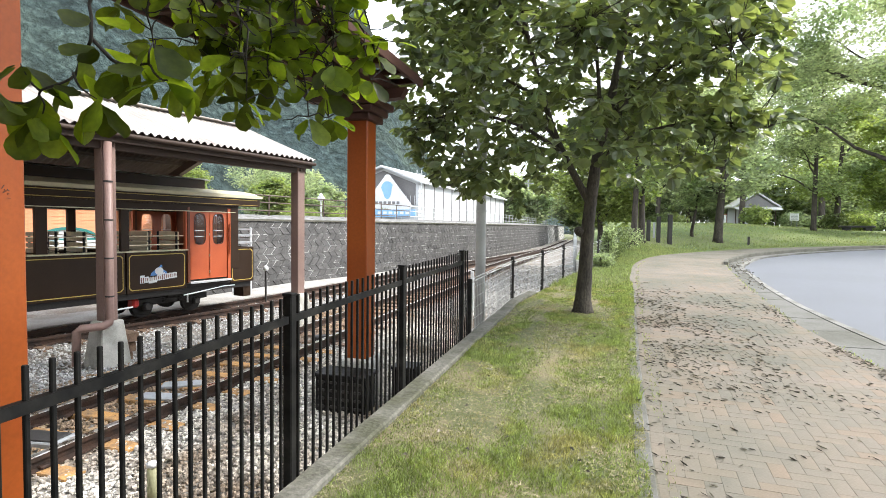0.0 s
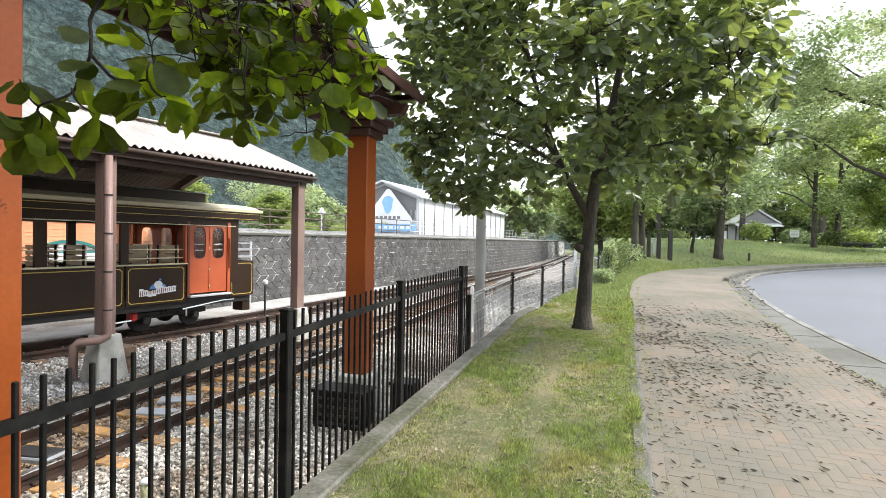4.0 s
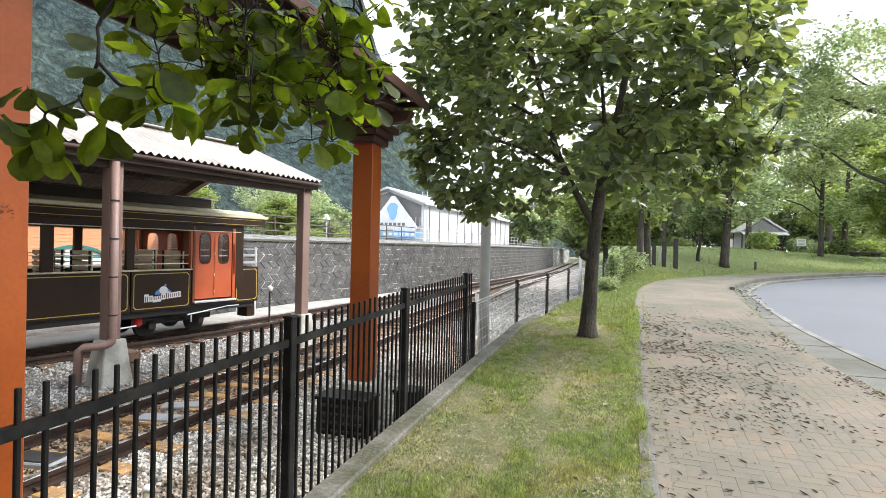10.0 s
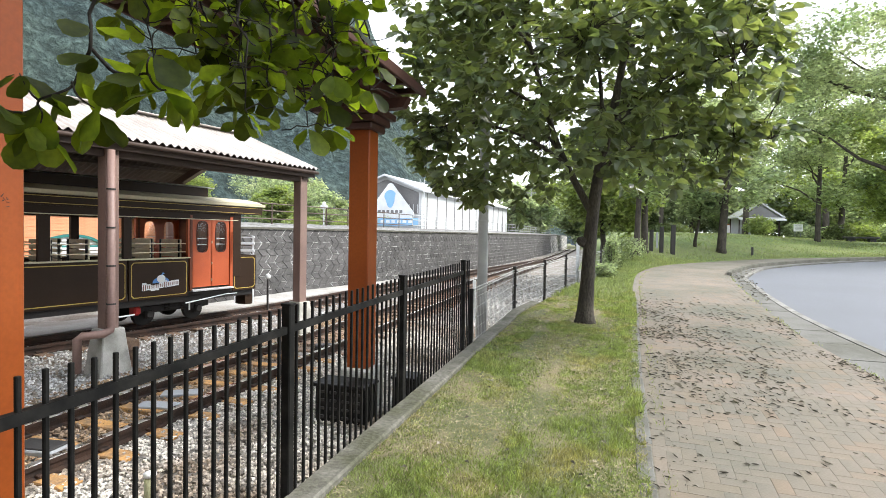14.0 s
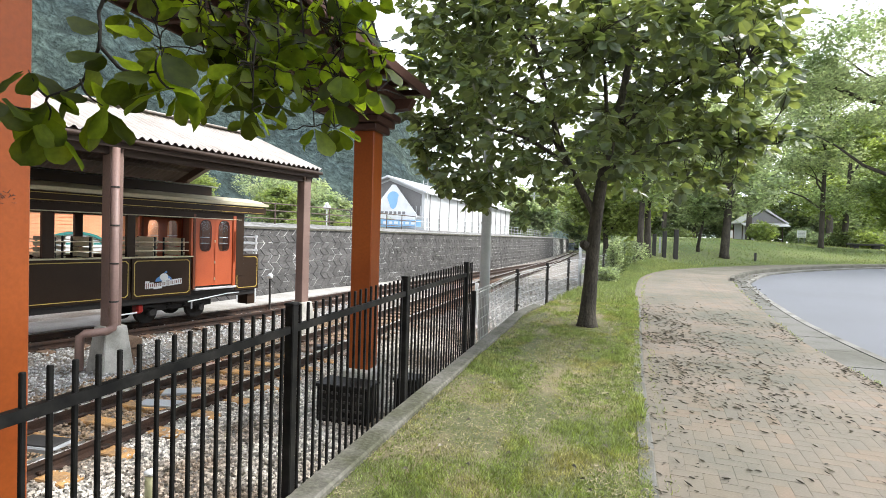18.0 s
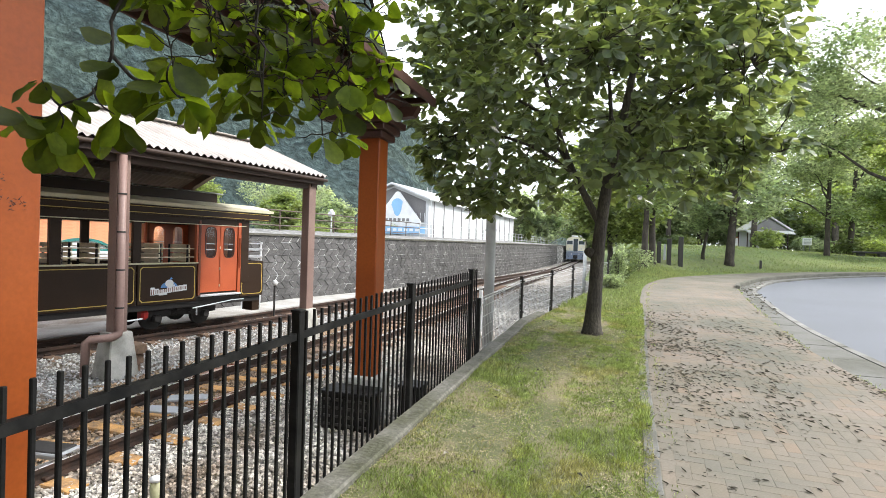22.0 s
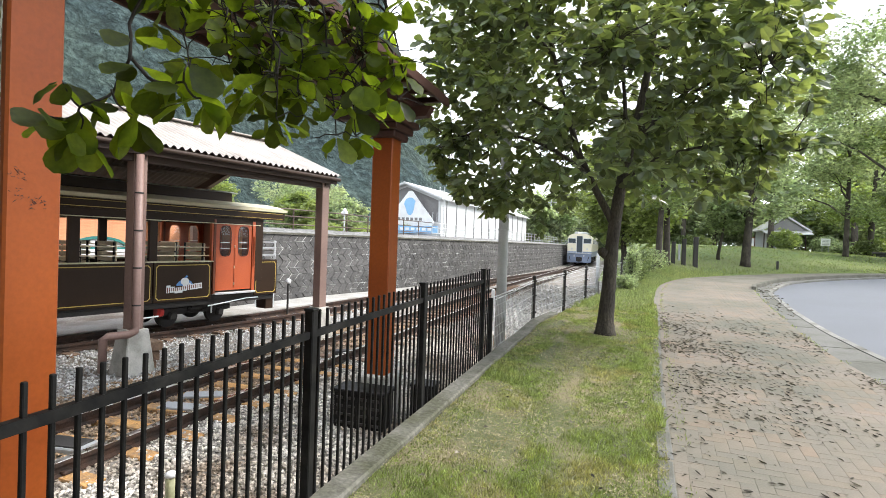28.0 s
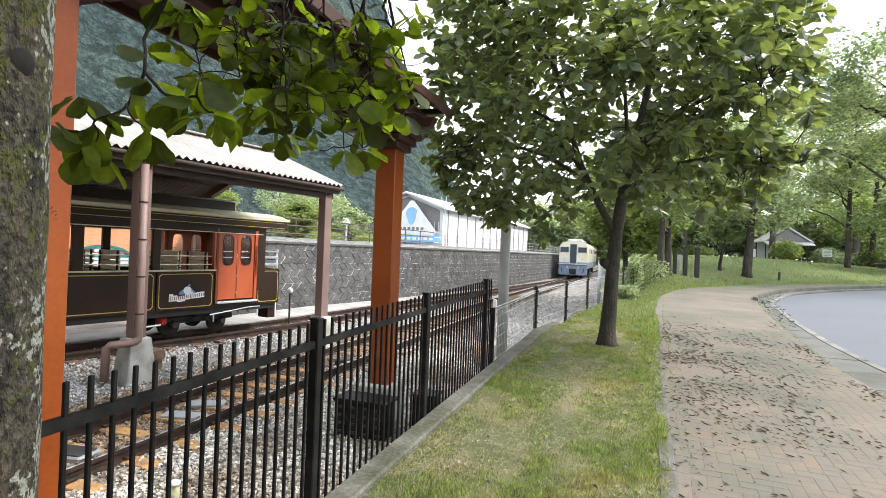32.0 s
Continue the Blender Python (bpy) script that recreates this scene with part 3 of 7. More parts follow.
for sx in (-1, 1):
    sh = Shape()
    ex = 0.66 if sx > 0 else -0.93
    sh.grid([[(ex, -0.9, 3.52), (-0.1, -0.9, 3.80), (-0.1, -0.9, 3.86), (ex, -0.9, 3.58)], [(ex, 6.95, 3.52), (-0.1, 6.95, 3.80), (-0.1, 6.95, 3.86), (ex, 6.95, 3.58)]], closed=True, caps=True)
    part("roof_slope", sh, M_BROWNRED, gate, "red-brown roof boards")
    box_part("fascia", (ex, 3.03, 3.51), (0.04, 7.85, 0.12), M_BROWNRED, gate, bev=0.006)

# slotted dark boxes at the foot of the far pillar
crate = thing("slotted_box", "black slotted plastic box beside the orange pillar's foot", "box", pose(-2.98, 6.08, BED_Z))
box_part("body", (0, 0, 0.24), (0.66, 0.34, 0.46), M_BLACK, crate, bev=0.02)
for j in range(4):
    for k in range(4):
        box_part("slot_rib", (-0.24 + 0.16 * k, -0.172, 0.09 + 0.10 * j), (0.09, 0.02, 0.035), M_DARKSTEEL, crate)
box_part("lid", (0, 0, 0.475), (0.72, 0.40, 0.04), M_BLACK, crate, bev=0.01)
crate2 = thing("junction_box", "small black trackside junction box on the ballast", "box", pose(-2.42, 6.75, BED_Z))
box_part("body", (0, 0, 0.22), (0.30, 0.30, 0.42), M_BLACK, crate2, bev=0.015)
box_part("lid", (0, 0, 0.445), (0.34, 0.34, 0.035), M_BLACK, crate2, bev=0.01)

# ---- timber and sheet-metal shed over the coach ----
SH = thing("coach_shed", "open shed with brown posts and pale corrugated roof over the coach", "shed", pose(-6.38, 11.13, 0, 0, 0, -13))
# local frame: +y along the eave, -x towards the far side; the eave's end is the origin
EZ, RZ, RX, FXW, FZ = 3.06, 3.92, -2.2, -5.3, 2.74
SHED_L = 15.0


def roof_z(x):
    return EZ + (RZ - EZ) * x / RX if x > RX else RZ + (FZ - RZ) * (x - RX) / (FXW - RX)


for xs in ((0.10, RX), (RX, FXW)):
    sh = Shape()
    rows = []
    n = 6
    ny = int(SHED_L / 0.145) * 6
    for i in range(ny + 1):
        y = 0.12 - SHED_L * i / ny
        w = 0.026 * math.sin(i * math.pi / 3)
        rows.append([(xs[0] + (xs[1] - xs[0]) * k / n, y, roof_z(xs[0] + (xs[1] - xs[0]) * k / n) + 0.05 + w) for k in range(n + 1)])
    sh.grid(rows)
    part("roof_sheet", sh, M_CORRUG, SH, "pale weathered corrugated roof sheet", smooth=True)
    lining = Shape()
    lining.grid([[(x - 0.02 * (x > 0), y, z - 0.012) for x, y, z in r] for r in rows])
    part("roof_lining", lining, M_SOFFIT, SH, "dark brown ribbed underside of the roof", smooth=True)
box_part("ridge_cap", (RX, -SHED_L / 2, RZ + 0.085), (0.36, SHED_L, 0.03), M_CORRUG, SH, bev=0.01)
box_part("eave_board", (0.02, -SHED_L / 2 + 0.05, EZ - 0.09), (0.05, SHED_L, 0.20), M_DARKWOOD, SH)
# gutter takes a dark brown that stands for the eave's shadow
sh = Shape()
sh.tube([(0.085, 0.1, EZ - 0.075), (0.085, -SHED_L, EZ - 0.055)], 0.04, 8)
part("gutter", sh, M_DARKWOOD, SH, "eaves gutter darkened for the shadow under the roof edge", smooth=True)
box_part("eave_beam", (-0.14, -SHED_L / 2 - 0.05, EZ - 0.20), (0.16, SHED_L, 0.20), M_DARKWOOD, SH)
for k in range(9):
    x = -0.35 - k * 0.48
    box_part("purlin", (x, -SHED_L / 2, roof_z(x) - 0.035), (0.06, SHED_L - 0.1, 0.07), M_SOFFIT, SH)
sh = Shape()
for a, b in ((0.0, RX), (RX, FXW)):
    sh.grid([[(a, 0.10, roof_z(a) - 0.10), (b, 0.10, roof_z(b) - 0.10), (b, 0.10, roof_z(b) + 0.03), (a, 0.10, roof_z(a) + 0.03)],
             [(a, 0.06, roof_z(a) - 0.10), (b, 0.06, roof_z(b) - 0.10), (b, 0.06, roof_z(b) + 0.03), (a, 0.06, roof_z(a) + 0.03)]], closed=True, caps=True)
part("verge_board", sh, M_DARKWOOD, SH)
for i, y in enumerate((-0.22, -4.46, -8.7, -12.9)):
    sh = Shape()
    for a, b in ((0.0, RX), (RX, FXW)):
        sh.grid([[(a, y - 0.06, roof_z(a) - 0.26), (b, y - 0.06, roof_z(b) - 0.26), (b, y - 0.06, roof_z(b) - 0.07), (a, y - 0.06, roof_z(a) - 0.07)],
                 [(a, y + 0.06, roof_z(a) - 0.26), (b, y + 0.06, roof_z(b) - 0.26), (b, y + 0.06, roof_z(b) - 0.07), (a, y + 0.06, roof_z(a) - 0.07)]], closed=True, caps=True)
    part("rafter", sh, M_DARKWOOD, SH)
    for x in (-0.14, FXW + 0.2):
        zt = roof_z(x) - 0.2
        post = box_part("post", (x, y, (zt - 0.05) / 2), (0.215, 0.215, zt + 0.05), M_POSTBROWN, SH, "mauve-brown painted post", bev=0.008)
        base = Shape()
        base.box((x, y, -0.32), (0.50, 0.50, 0.74), bev=0.02, taper=0.68)
        part("footing", base, M_CONC, SH, "tapered concrete footing block")
        if x > -1 and i == 1:
            sh = Shape()
            sh.tube([(x + 0.16, y - 0.05, zt - 0.05), (x + 0.165, y - 0.05, 0.10), (x + 0.17, y - 0.06, 0.04), (x + 0.16, y - 0.16, -0.01), (x + 0.05, y - 0.42, -0.02), (x + 0.02, y - 0.47, -0.06), (x + 0.02, y - 0.48, -0.58)], 0.062, 10)
            pipe = part("drain_pipe", sh, M_PIPE, SH, "brown plastic drain pipe", smooth=True)
            for z in (0.45, 1.05, 1.65, 2.25):
                sh = Shape()
                sh.tube([(x + 0.163, y - 0.05, z - 0.012), (x + 0.163, y - 0.05, z + 0.012)], 0.068, 10)
                part("pipe_clip", sh, M_DARKSTEEL, pipe)
for x0, x1 in ((FXW + 0.3, FXW + 1.1),):
    for y in (-0.22, -4.46, -8.7):
        sh = Shape()
        sh.tube([(x0, y, 2.1), (x1, y, roof_z(x1) - 0.2)], 0.05, 4)
        part("brace", sh, M_DARKWOOD, SH)

# stacked old sleepers beside the footing
pile = thing("timber_pile", "small pile of old weathered timbers beside the post footing", "timber pile", pose(-7.62, 7.10, BED_Z, 0, 0, -13))
for k in range(3):
    box_part("timber", (0.05 * k, 0.02 * k, 0.09 + 0.17 * k), (0.50, 0.22, 0.16), M_OLDWOOD, pile, bev=0.012)

# lamp pole and small trackside things
pole = thing("utility_pole", "round grey concrete utility pole standing by the track", "pole", pose(-2.22, 10.45, -0.6))
sh = Shape()
sh.tube([(0, 0, 0), (0, 0, 4), (0, 0, 6.2)], [0.105, 0.095, 0.085], 16)
part("shaft", sh, M_CONCPOLE, pole, smooth=True)
for z in (2.5, 4.6, 6.0):
    sh = Shape()
    sh.tube([(0, 0, z), (0, 0, z + 0.03)], 0.112, 16)
    part("band", sh, M_CONCPOLE, pole)
pole2 = thing("trackside_pole", "slim grey trackside pole with a low arm", "pole", pose(-0.97, 24.5, -0.6))
sh = Shape()
sh.tube([(0, 0, 0), (0, 0, 2.1)], 0.075, 12)
part("shaft", sh, M_CONCPOLE, pole2, smooth=True)
box_part("arm", (-0.3, 0, 0.5), (0.7, 0.08, 0.08), M_CONCPOLE, pole2)
marks = thing("point_marker", "pair of whitish leaning marker boards beside the points", "marker", pose(-3.15, 14.2, BED_Z))
for k, x in enumerate((-0.08, 0.08)):
    box_part("board", (x, 0, 0.55), (0.09, 0.05, 1.1), M_WHITE, marks, bev=0.008)
box_part("brace", (0.0, 0.04, 0.75), (0.26, 0.03, 0.05), M_WHITE, marks)
stake_me = Shape()
stake_me.box((0, 0, 0.2), (0.07, 0.07, 0.44), bev=0.012)
stake_me = stake_me.mesh("stake", M_WHITE)
for k, (x, y) in enumerate(((-2.05, 12.9), (-1.7, 17.2), (-1.3, 21.5), (-1.0, 26.0))):
    st = part("marker_stake", stake_me, None)
    st.matrix_basis = pose(x, y, BED_Z + 0.05, 0, 0, 20 * k)
    tagged(st, "short white concrete marker stake beside the track", "marker", "trackside stakes")
st = thing("cable_marker", "pale bamboo-coloured stub post with a white cap", "marker", pose(-3.42, 3.50, BED_Z))
sh = Shape()
sh.tube([(0, 0, 0), (0, 0, 0.36)], 0.042, 10)
part("stub", sh, M_STUB, st, smooth=True)
sh = Shape()
sh.tube([(0, 0, 0.35), (0, 0, 0.375), (0, 0, 0.39)], [0.05, 0.048, 0.02], 10)
part("cap", sh, M_WHITE, st, smooth=True)
for k, (x, y) in enumerate(((-2.35, 11.6), (-5.1, 9.4))):
    sh = Shape()
    sh.box((0, 0, 0.08), (0.34, 0.22, 0.16), bev=0.02)
    whole("cable_box" if k == 0 else "drain_cover", sh, M_DARKSTEEL, "dark steel trackside box lying on the ballast", "box", m=pose(x, y, BED_Z, 0, 0, 30))

# ---- unseen wall added behind the viewer to shade the pillars ----
sky_blocker = thing("shade_wall", "unseen brown wall added behind the camera as shade", "building", kind="structure")
box_part("wall", (-7.2, -3.4, 2.6), (11.7, 0.3, 6.6), M_SOFFIT, sky_blocker)
box_part("eave", (-7.2, -2.8, 5.9), (12.4, 1.8, 0.15), M_DARKWOOD, sky_blocker)

# ---- tracks ----
def offset_line(line, o, z):
    out = []
    for i, p in enumerate(line):
        d = line[min(i + 1, len(line) - 1)] - line[max(i - 1, 0)]
        d.normalize()
        out.append(Vector((p.x + d.y * o, p.y - d.x * o, z)))
    return out


RAIL_PROFILE = [(-0.06, -0.15), (0.06, -0.15), (0.055, -0.13), (0.018, -0.115), (0.018, -0.055), (0.044, -0.045), (0.044, -0.004)]
RAIL_PROFILE = RAIL_PROFILE + [(-a, b) for a, b in reversed(RAIL_PROFILE[2:])]
sleeper_me = Shape()
sleeper_me.box((0, 0, -0.17), (1.9, 0.21, 0.13), bev=0.015)
sleeper_rust, sleeper_dark = sleeper_me.mesh("sleeper", M_SLEEPER), sleeper_me.mesh("sleeper", M_OLDWOOD)
fast_me = Shape()
fast_me.box((0, 0, 0), (0.16, 0.11, 0.035), bev=0.01)
fast_me = fast_me.mesh("fastening", M_RUST)
for line, gauge, word, top in ((TRACK_A, 1.067, "main", 100), (TRACK_B, 0.85, "shed", 56)):
    track = thing("railway_track", "rusty rails on orange-stained sleepers in grey ballast" if word == "main" else "narrow shed track with rusty rails on dark sleepers", "track", group="railway tracks")
    pts = [p for p in resample(line, 160) if p.y < top]
    for s in (-1, 1):
        sh = Shape()
        sh.sweep(RAIL_PROFILE, offset_line(pts, s * gauge / 2, RAIL_Z))
        rail = part("rail", sh, M_RUST, track)
        sh = Shape()
        sh.sweep([(-0.04, -0.006), (0.04, -0.006), (0.036, 0.003), (-0.036, 0.003)], offset_line(pts, s * gauge / 2, RAIL_Z))
        part("rail_head", sh, M_RAILTOP if word == "main" else M_RUST, rail, "worn bright rail head" if word == "main" else "rusty rail head")
    y = 0.6
    while y < 30:
        a, b = x_at(line, y), x_at(line, y + 0.1)
        ang = math.atan2(b - a, 0.1)
        rusty = word == "main" and y < 9
        sl = part("sleeper", sleeper_rust if rusty else sleeper_dark, None, track)
        sl.matrix_basis = placed(a, y, RAIL_Z - 0.030, 0, 0, -ang + random.uniform(-0.02, 0.02), (gauge / 1.067, 1, 1))
        if y < 12:
            for s in (-1, 1):
                f = part("fastening", fast_me, None, sl)
                f.location = (s * 0.53, 0, -0.088)
        y += 0.62
# the points: switch blades between the two tracks
for k in range(2):
    sh = Shape()
    a = offset_line([p for p in resample(TRACK_A, 160) if 20 < p.y < 44], (-0.42, 0.42)[k], RAIL_Z - 0.005)
    b = offset_line([p for p in resample(TRACK_B, 160) if 20 < p.y < 44], (-0.42, 0.42)[k], RAIL_Z - 0.005)
    sh.sweep([(-0.03, -0.1), (0.03, -0.1), (0.03, 0.0), (-0.03, 0.0)], [p + Vector((0.25 if k else -0.25, 0, 0)) for p in a if p.y > 26])
    whole("switch_blade", sh, M_RUST, "long rusty switch blade of the points", "rail", "switch blades")
# a flat grey plate and cable lying in the near track
plate = thing("cable_plate", "pale grey cover plates lying between the rails", "cover plate", pose(-5.45, 5.90, RAIL_Z - 0.155, 0, 0, 12))
for k in range(2):
    box_part("plate", (0.0, 0.55 * k - 0.27, 0.03), (0.52, 0.22, 0.04), M_GREY, plate, bev=0.01, m=turn(0.05, 0, 0.3 * k))
box2 = thing("point_box", "low grey steel box set between the rails", "box", pose(-5.45, 4.15, RAIL_Z - 0.20, 0, 0, 8))
box_part("body", (0, 0, 0.05), (0.55, 0.30, 0.12), M_GREY, box2, bev=0.015)
box_part("lid", (0, 0, 0.115), (0.48, 0.25, 0.02), M_DARKSTEEL, box2, bev=0.008)
# grey concrete edge along the shed track and the pale kerb before the wall
sh = Shape()
sh.sweep([(-0.9, -0.2), (0.3, -0.2), (0.3, -0.02), (-0.9, 0.02)], offset_line([p for p in resample(TRACK_B, 120) if -6 < p.y < 34], -1.35, RAIL_Z - 0.06))
whole("wall_foot", sh, M_STONES_GREY, "strip of pale gravel along the wall's foot", "gravel strip", kind="structure")

# ---- loose ballast stones ----
def ballast(n, x0, x1, y0, y1, size, seed, name, label, material):
    rnd = random.Random(seed)
    tv = [(-1, -0.8, -0.5), (0.9, -1, -0.5), (1, 0.9, -0.4), (-0.8, 1, -0.5), (-0.6, -0.5, 0.5), (0.5, -0.6, 0.6), (0.55, 0.5, 0.45), (-0.5, 0.6, 0.6)]
    tf = [(0, 1, 5, 4), (1, 2, 6, 5), (2, 3, 7, 6), (3, 0, 4, 7), (4, 5, 6, 7)]
    ms = []
    for _ in range(n):
        y = y0 + (y1 - y0) * rnd.random() ** 1.5
        x = min(rnd.uniform(x0, x1), x_at(FENCE_LINE, y) - 0.06 - rnd.random() * 0.4 if x1 > -3 else 99)
        s = size * rnd.uniform(0.5, 1.3)
        ms.append(placed(x, y, BED_Z + 0.02 + rnd.uniform(-0.01, 0.03), rnd.uniform(-0.6, 0.6), rnd.uniform(-0.6, 0.6), rnd.uniform(0, 6.3), (s, s * rnd.uniform(0.6, 1.0), s * rnd.uniform(0.5, 0.9))))
    ob = new(name, scatter(tv, tf, material, name)(ms))
    return tagged(ob, label, "ballast", kind="stuff")


ballast(34000, -5.0, -1.9, 1.6, 14, 0.022, 3, "ballast_stones", "loose grey and whitish crushed stones beside the track", M_STONES)
ballast(16000, -7.2, -5.0, 2.5, 14, 0.023, 4, "rusty_stones", "rust-stained brown crushed stones between the tracks", M_STONES_RUST)
ballast(15000, -10.5, -7.0, 4.0, 24, 0.022, 5, "grey_stones", "loose light grey stones beside the shed track", M_STONES_PALE)
ballast(6000, -4.6, -1.2, 13, 32, 0.034, 6, "far_stones", "grey crushed stones on the shoulder of the track", M_STONES_GREY)

# ---- the brown coach in the shed ----
M_COACH = mat("coach_brown", (0.034, 0.0195, 0.0115), 0.42, vary=0.14, scale=2, fine=40, bump=0.03, spec=0.17)
M_GOLD = mat("gold_line", (0.50, 0.36, 0.08), 0.45, vary=0.08, scale=3, bump=0)
M_CREAM = mat("cream_paint", (0.62, 0.57, 0.40), 0.5, vary=0.08, scale=2, fine=30, bump=0.04)
M_DOOR = mat("door_orange", (0.43, 0.090, 0.030), 0.38, vary=0.1, scale=2, fine=40, bump=0.03, second=(0.37, 0.075, 0.026))
M_REDBROWN = mat("inner_door", (0.16, 0.045, 0.02), 0.45, vary=0.15, scale=3, fine=30, bump=0.03)
M_SLAT = mat("bench_slat", (0.76, 0.67, 0.50), 0.55, vary=0.15, scale=3, fine=30, bump=0.1, obj=0.1)
M_SILVER = mat("aluminium", (0.62, 0.63, 0.64), 0.35, vary=0.08, scale=4, metal=0.7, bump=0.02)
M_UNDER = mat("underframe", (0.020, 0.018, 0.017), 0.7, vary=0.3, scale=4, fine=30, bump=0.1)
M_RED = mat("red_paint", (0.42, 0.02, 0.015), 0.45, vary=0.1, scale=4, bump=0.02)
M_BLUE = mat("sign_blue", (0.10, 0.25, 0.55), 0.5, vary=0.08, scale=4, bump=0)
M_PALEBLUE = mat("pale_blue", (0.25, 0.47, 0.72), 0.5, vary=0.1, scale=2, bump=0)
M_GLASS = bpy.data.materials.new("window_glass")
M_GLASS.use_nodes = True
gb = M_GLASS.node_tree.nodes["Principled BSDF"]
gb.inputs["Base Color"].default_value = (0.9, 0.95, 0.94, 1)
gb.inputs["Roughness"].default_value, gb.inputs["Transmission Weight"].default_value, gb.inputs["IOR"].default_value = 0.03, 1.0, 1.45

coach = thing("passenger_coach", "dark brown open-sided coach with gold lining and orange-red doors", "coach", pose(-8.64, 12.24, 0, 0, 0, -12))
CW, CL = 2.0, 11.0


def lined_panel(name, y0, y1, z0, z1, x=0.0, face=1):
    """A side panel with its gold line."""
    p = box_part(name, (x - face * 0.03, (y0 + y1) / 2, (z0 + z1) / 2), (0.06, y1 - y0, z1 - z0), M_COACH, coach, bev=0.006)
    sh = Shape()
    a, b, c, d, k = y0 + 0.045, y1 - 0.045, z0 + 0.05, z1 - 0.055, 0.05
    ring = [(a + k, c), (b - k, c), (b, c + k), (b, d - k), (b - k, d), (a + k, d), (a, d - k), (a, c + k)]
    t = 0.016
    inner = [(y + (t if y < (a + b) / 2 else -t), z + (t if z < (c + d) / 2 else -t)) for y, z in ring]
    xx = x + face * 0.004
    rows = [[(xx, y, z) for y, z in ring], [(xx, y, z) for y, z in inner]]
    sh.grid(rows, closed=True)
    part("gold_line", sh, M_GOLD, p, "fine gold lining")
    return p


for x, face in ((0.0, 1), (-CW, -1)):
    logo_panel = lined_panel("side_panel", -3.37, -1.98, 0.128, 0.985, x, face)
    if face == 1:
        LOGO = logo_panel
    lined_panel("side_panel", -6.6, -3.40, 0.128, 0.985, x, face)
    lined_panel("side_panel", -9.8, -6.63, 0.128, 0.985, x, face)
    lined_panel("end_panel", -0.74, 0.0, 0.128, 1.02, x, face)
    box_part("window_ledge", (x, -5.9, 1.0), (0.12, 7.86, 0.03), M_CREAM, coach, "cream window ledge")
    for y, w in ((-1.98, 0.05), (-3.40, 0.17), (-4.93, 0.20), (-6.6, 0.17), (-8.2, 0.17), (-9.8, 0.2)):
        box_part("side_post", (x - face * 0.03, y, 1.47), (0.08, w, 0.93), M_COACH if w > 0.1 else M_DOOR, coach)
    box_part("header", (x - face * 0.02, -5.3, 1.975), (0.07, 9.4, 0.17), M_COACH, coach)
    box_part("header_trim", (x + face * 0.022, -5.3, 1.885), (0.012, 9.4, 0.02), M_CREAM, coach)
    for z in (1.13, 1.32):
        sh = Shape()
        sh.tube([(x - face * 0.08, -9.8, z), (x - face * 0.08, -2.0, z)], 0.012, 6)
        part("guard_rail", sh, M_SLAT, coach, "thin brass-coloured guard rail")
    # roof edge band with a gold line
    band = box_part("roof_band", (x + face * 0.07, -4.85, 2.14), (0.05, 9.95, 0.20), M_COACH, coach)
    for z in (2.075, 2.205):
        box_part("gold_line", (x + face * 0.097, -4.85, z), (0.004, 9.8, 0.012), M_GOLD, band)
    box_part("eave_trim", (x + face * 0.09, -4.83, 2.285), (0.07, 10.05, 0.075), M_CREAM, coach, "cream eave moulding")
    # doors
    dz0, dz1 = 0.30, 1.95
    box_part("door_frame", (x - face * 0.02, -0.80, 1.10), (0.09, 0.09, 1.75), M_DOOR, coach)
    box_part("door_frame", (x - face * 0.02, -1.925, 1.10), (0.09, 0.06, 1.75), M_REDBROWN, coach)
    box_part("corner_pillar", (x - face * 0.03, -0.63, 1.30), (0.10, 0.24, 1.62), M_COACH, coach)
    for k in range(2):
        yc = -1.10 - 0.52 * k
        door = new("door")
        door.parent = coach
        door["label"] = "orange-red painted door leaf"
        sh = Shape()
        w, wz0, wz1, wy = 0.50, 1.12, 1.83, 0.15
        xx = x + face * 0.0
        hole = []
        for a in range(20):
            t = 2 * math.pi * a / 20
            cy, cz = math.cos(t), math.sin(t)
            hy = wy * (abs(cy) ** 0.6) * (1 if cy >= 0 else -1)
            hz = (wz1 - wz0) / 2 * (abs(cz) ** 0.45) * (1 if cz >= 0 else -1)
            hole.append((yc + hy, (wz0 + wz1) / 2 + hz))
        rim = []
        for y, z in hole:
            ry, rz = (y - yc) / wy, (z - (wz0 + wz1) / 2) / ((wz1 - wz0) / 2)
            m = max(abs(ry), abs(rz))
            ry, rz = ry / m, rz / m
            if abs(ry) > 0.72 and abs(rz) > 0.72:
                ry, rz = math.copysign(1, ry), math.copysign(1, rz)
            rim.append((yc + ry * w / 2, (dz1 if rz > 0.999 else dz0 if rz < -0.999 else (wz0 + wz1) / 2 + rz * ((dz1 if rz > 0 else 2 * 1.0) - (wz0 + wz1) / 2 if rz > 0 else (wz0 + wz1) / 2 - dz0))))
        for d in (0.0, -0.04):
            sh.grid([[(xx + face * d, y, z) for y, z in rim], [(xx + face * d, y, z) for y, z in hole]], closed=True)
        sh.grid([[(xx, y, z) for y, z in hole], [(xx - face * 0.04, y, z) for y, z in hole]], closed=True)
        part("leaf_panel", sh, M_DOOR, door)
        sh = Shape()
        ring2 = [(yc + (y - yc) * 1.09, (wz0 + wz1) / 2 + (z - (wz0 + wz1) / 2) * 1.04) for y, z in hole]
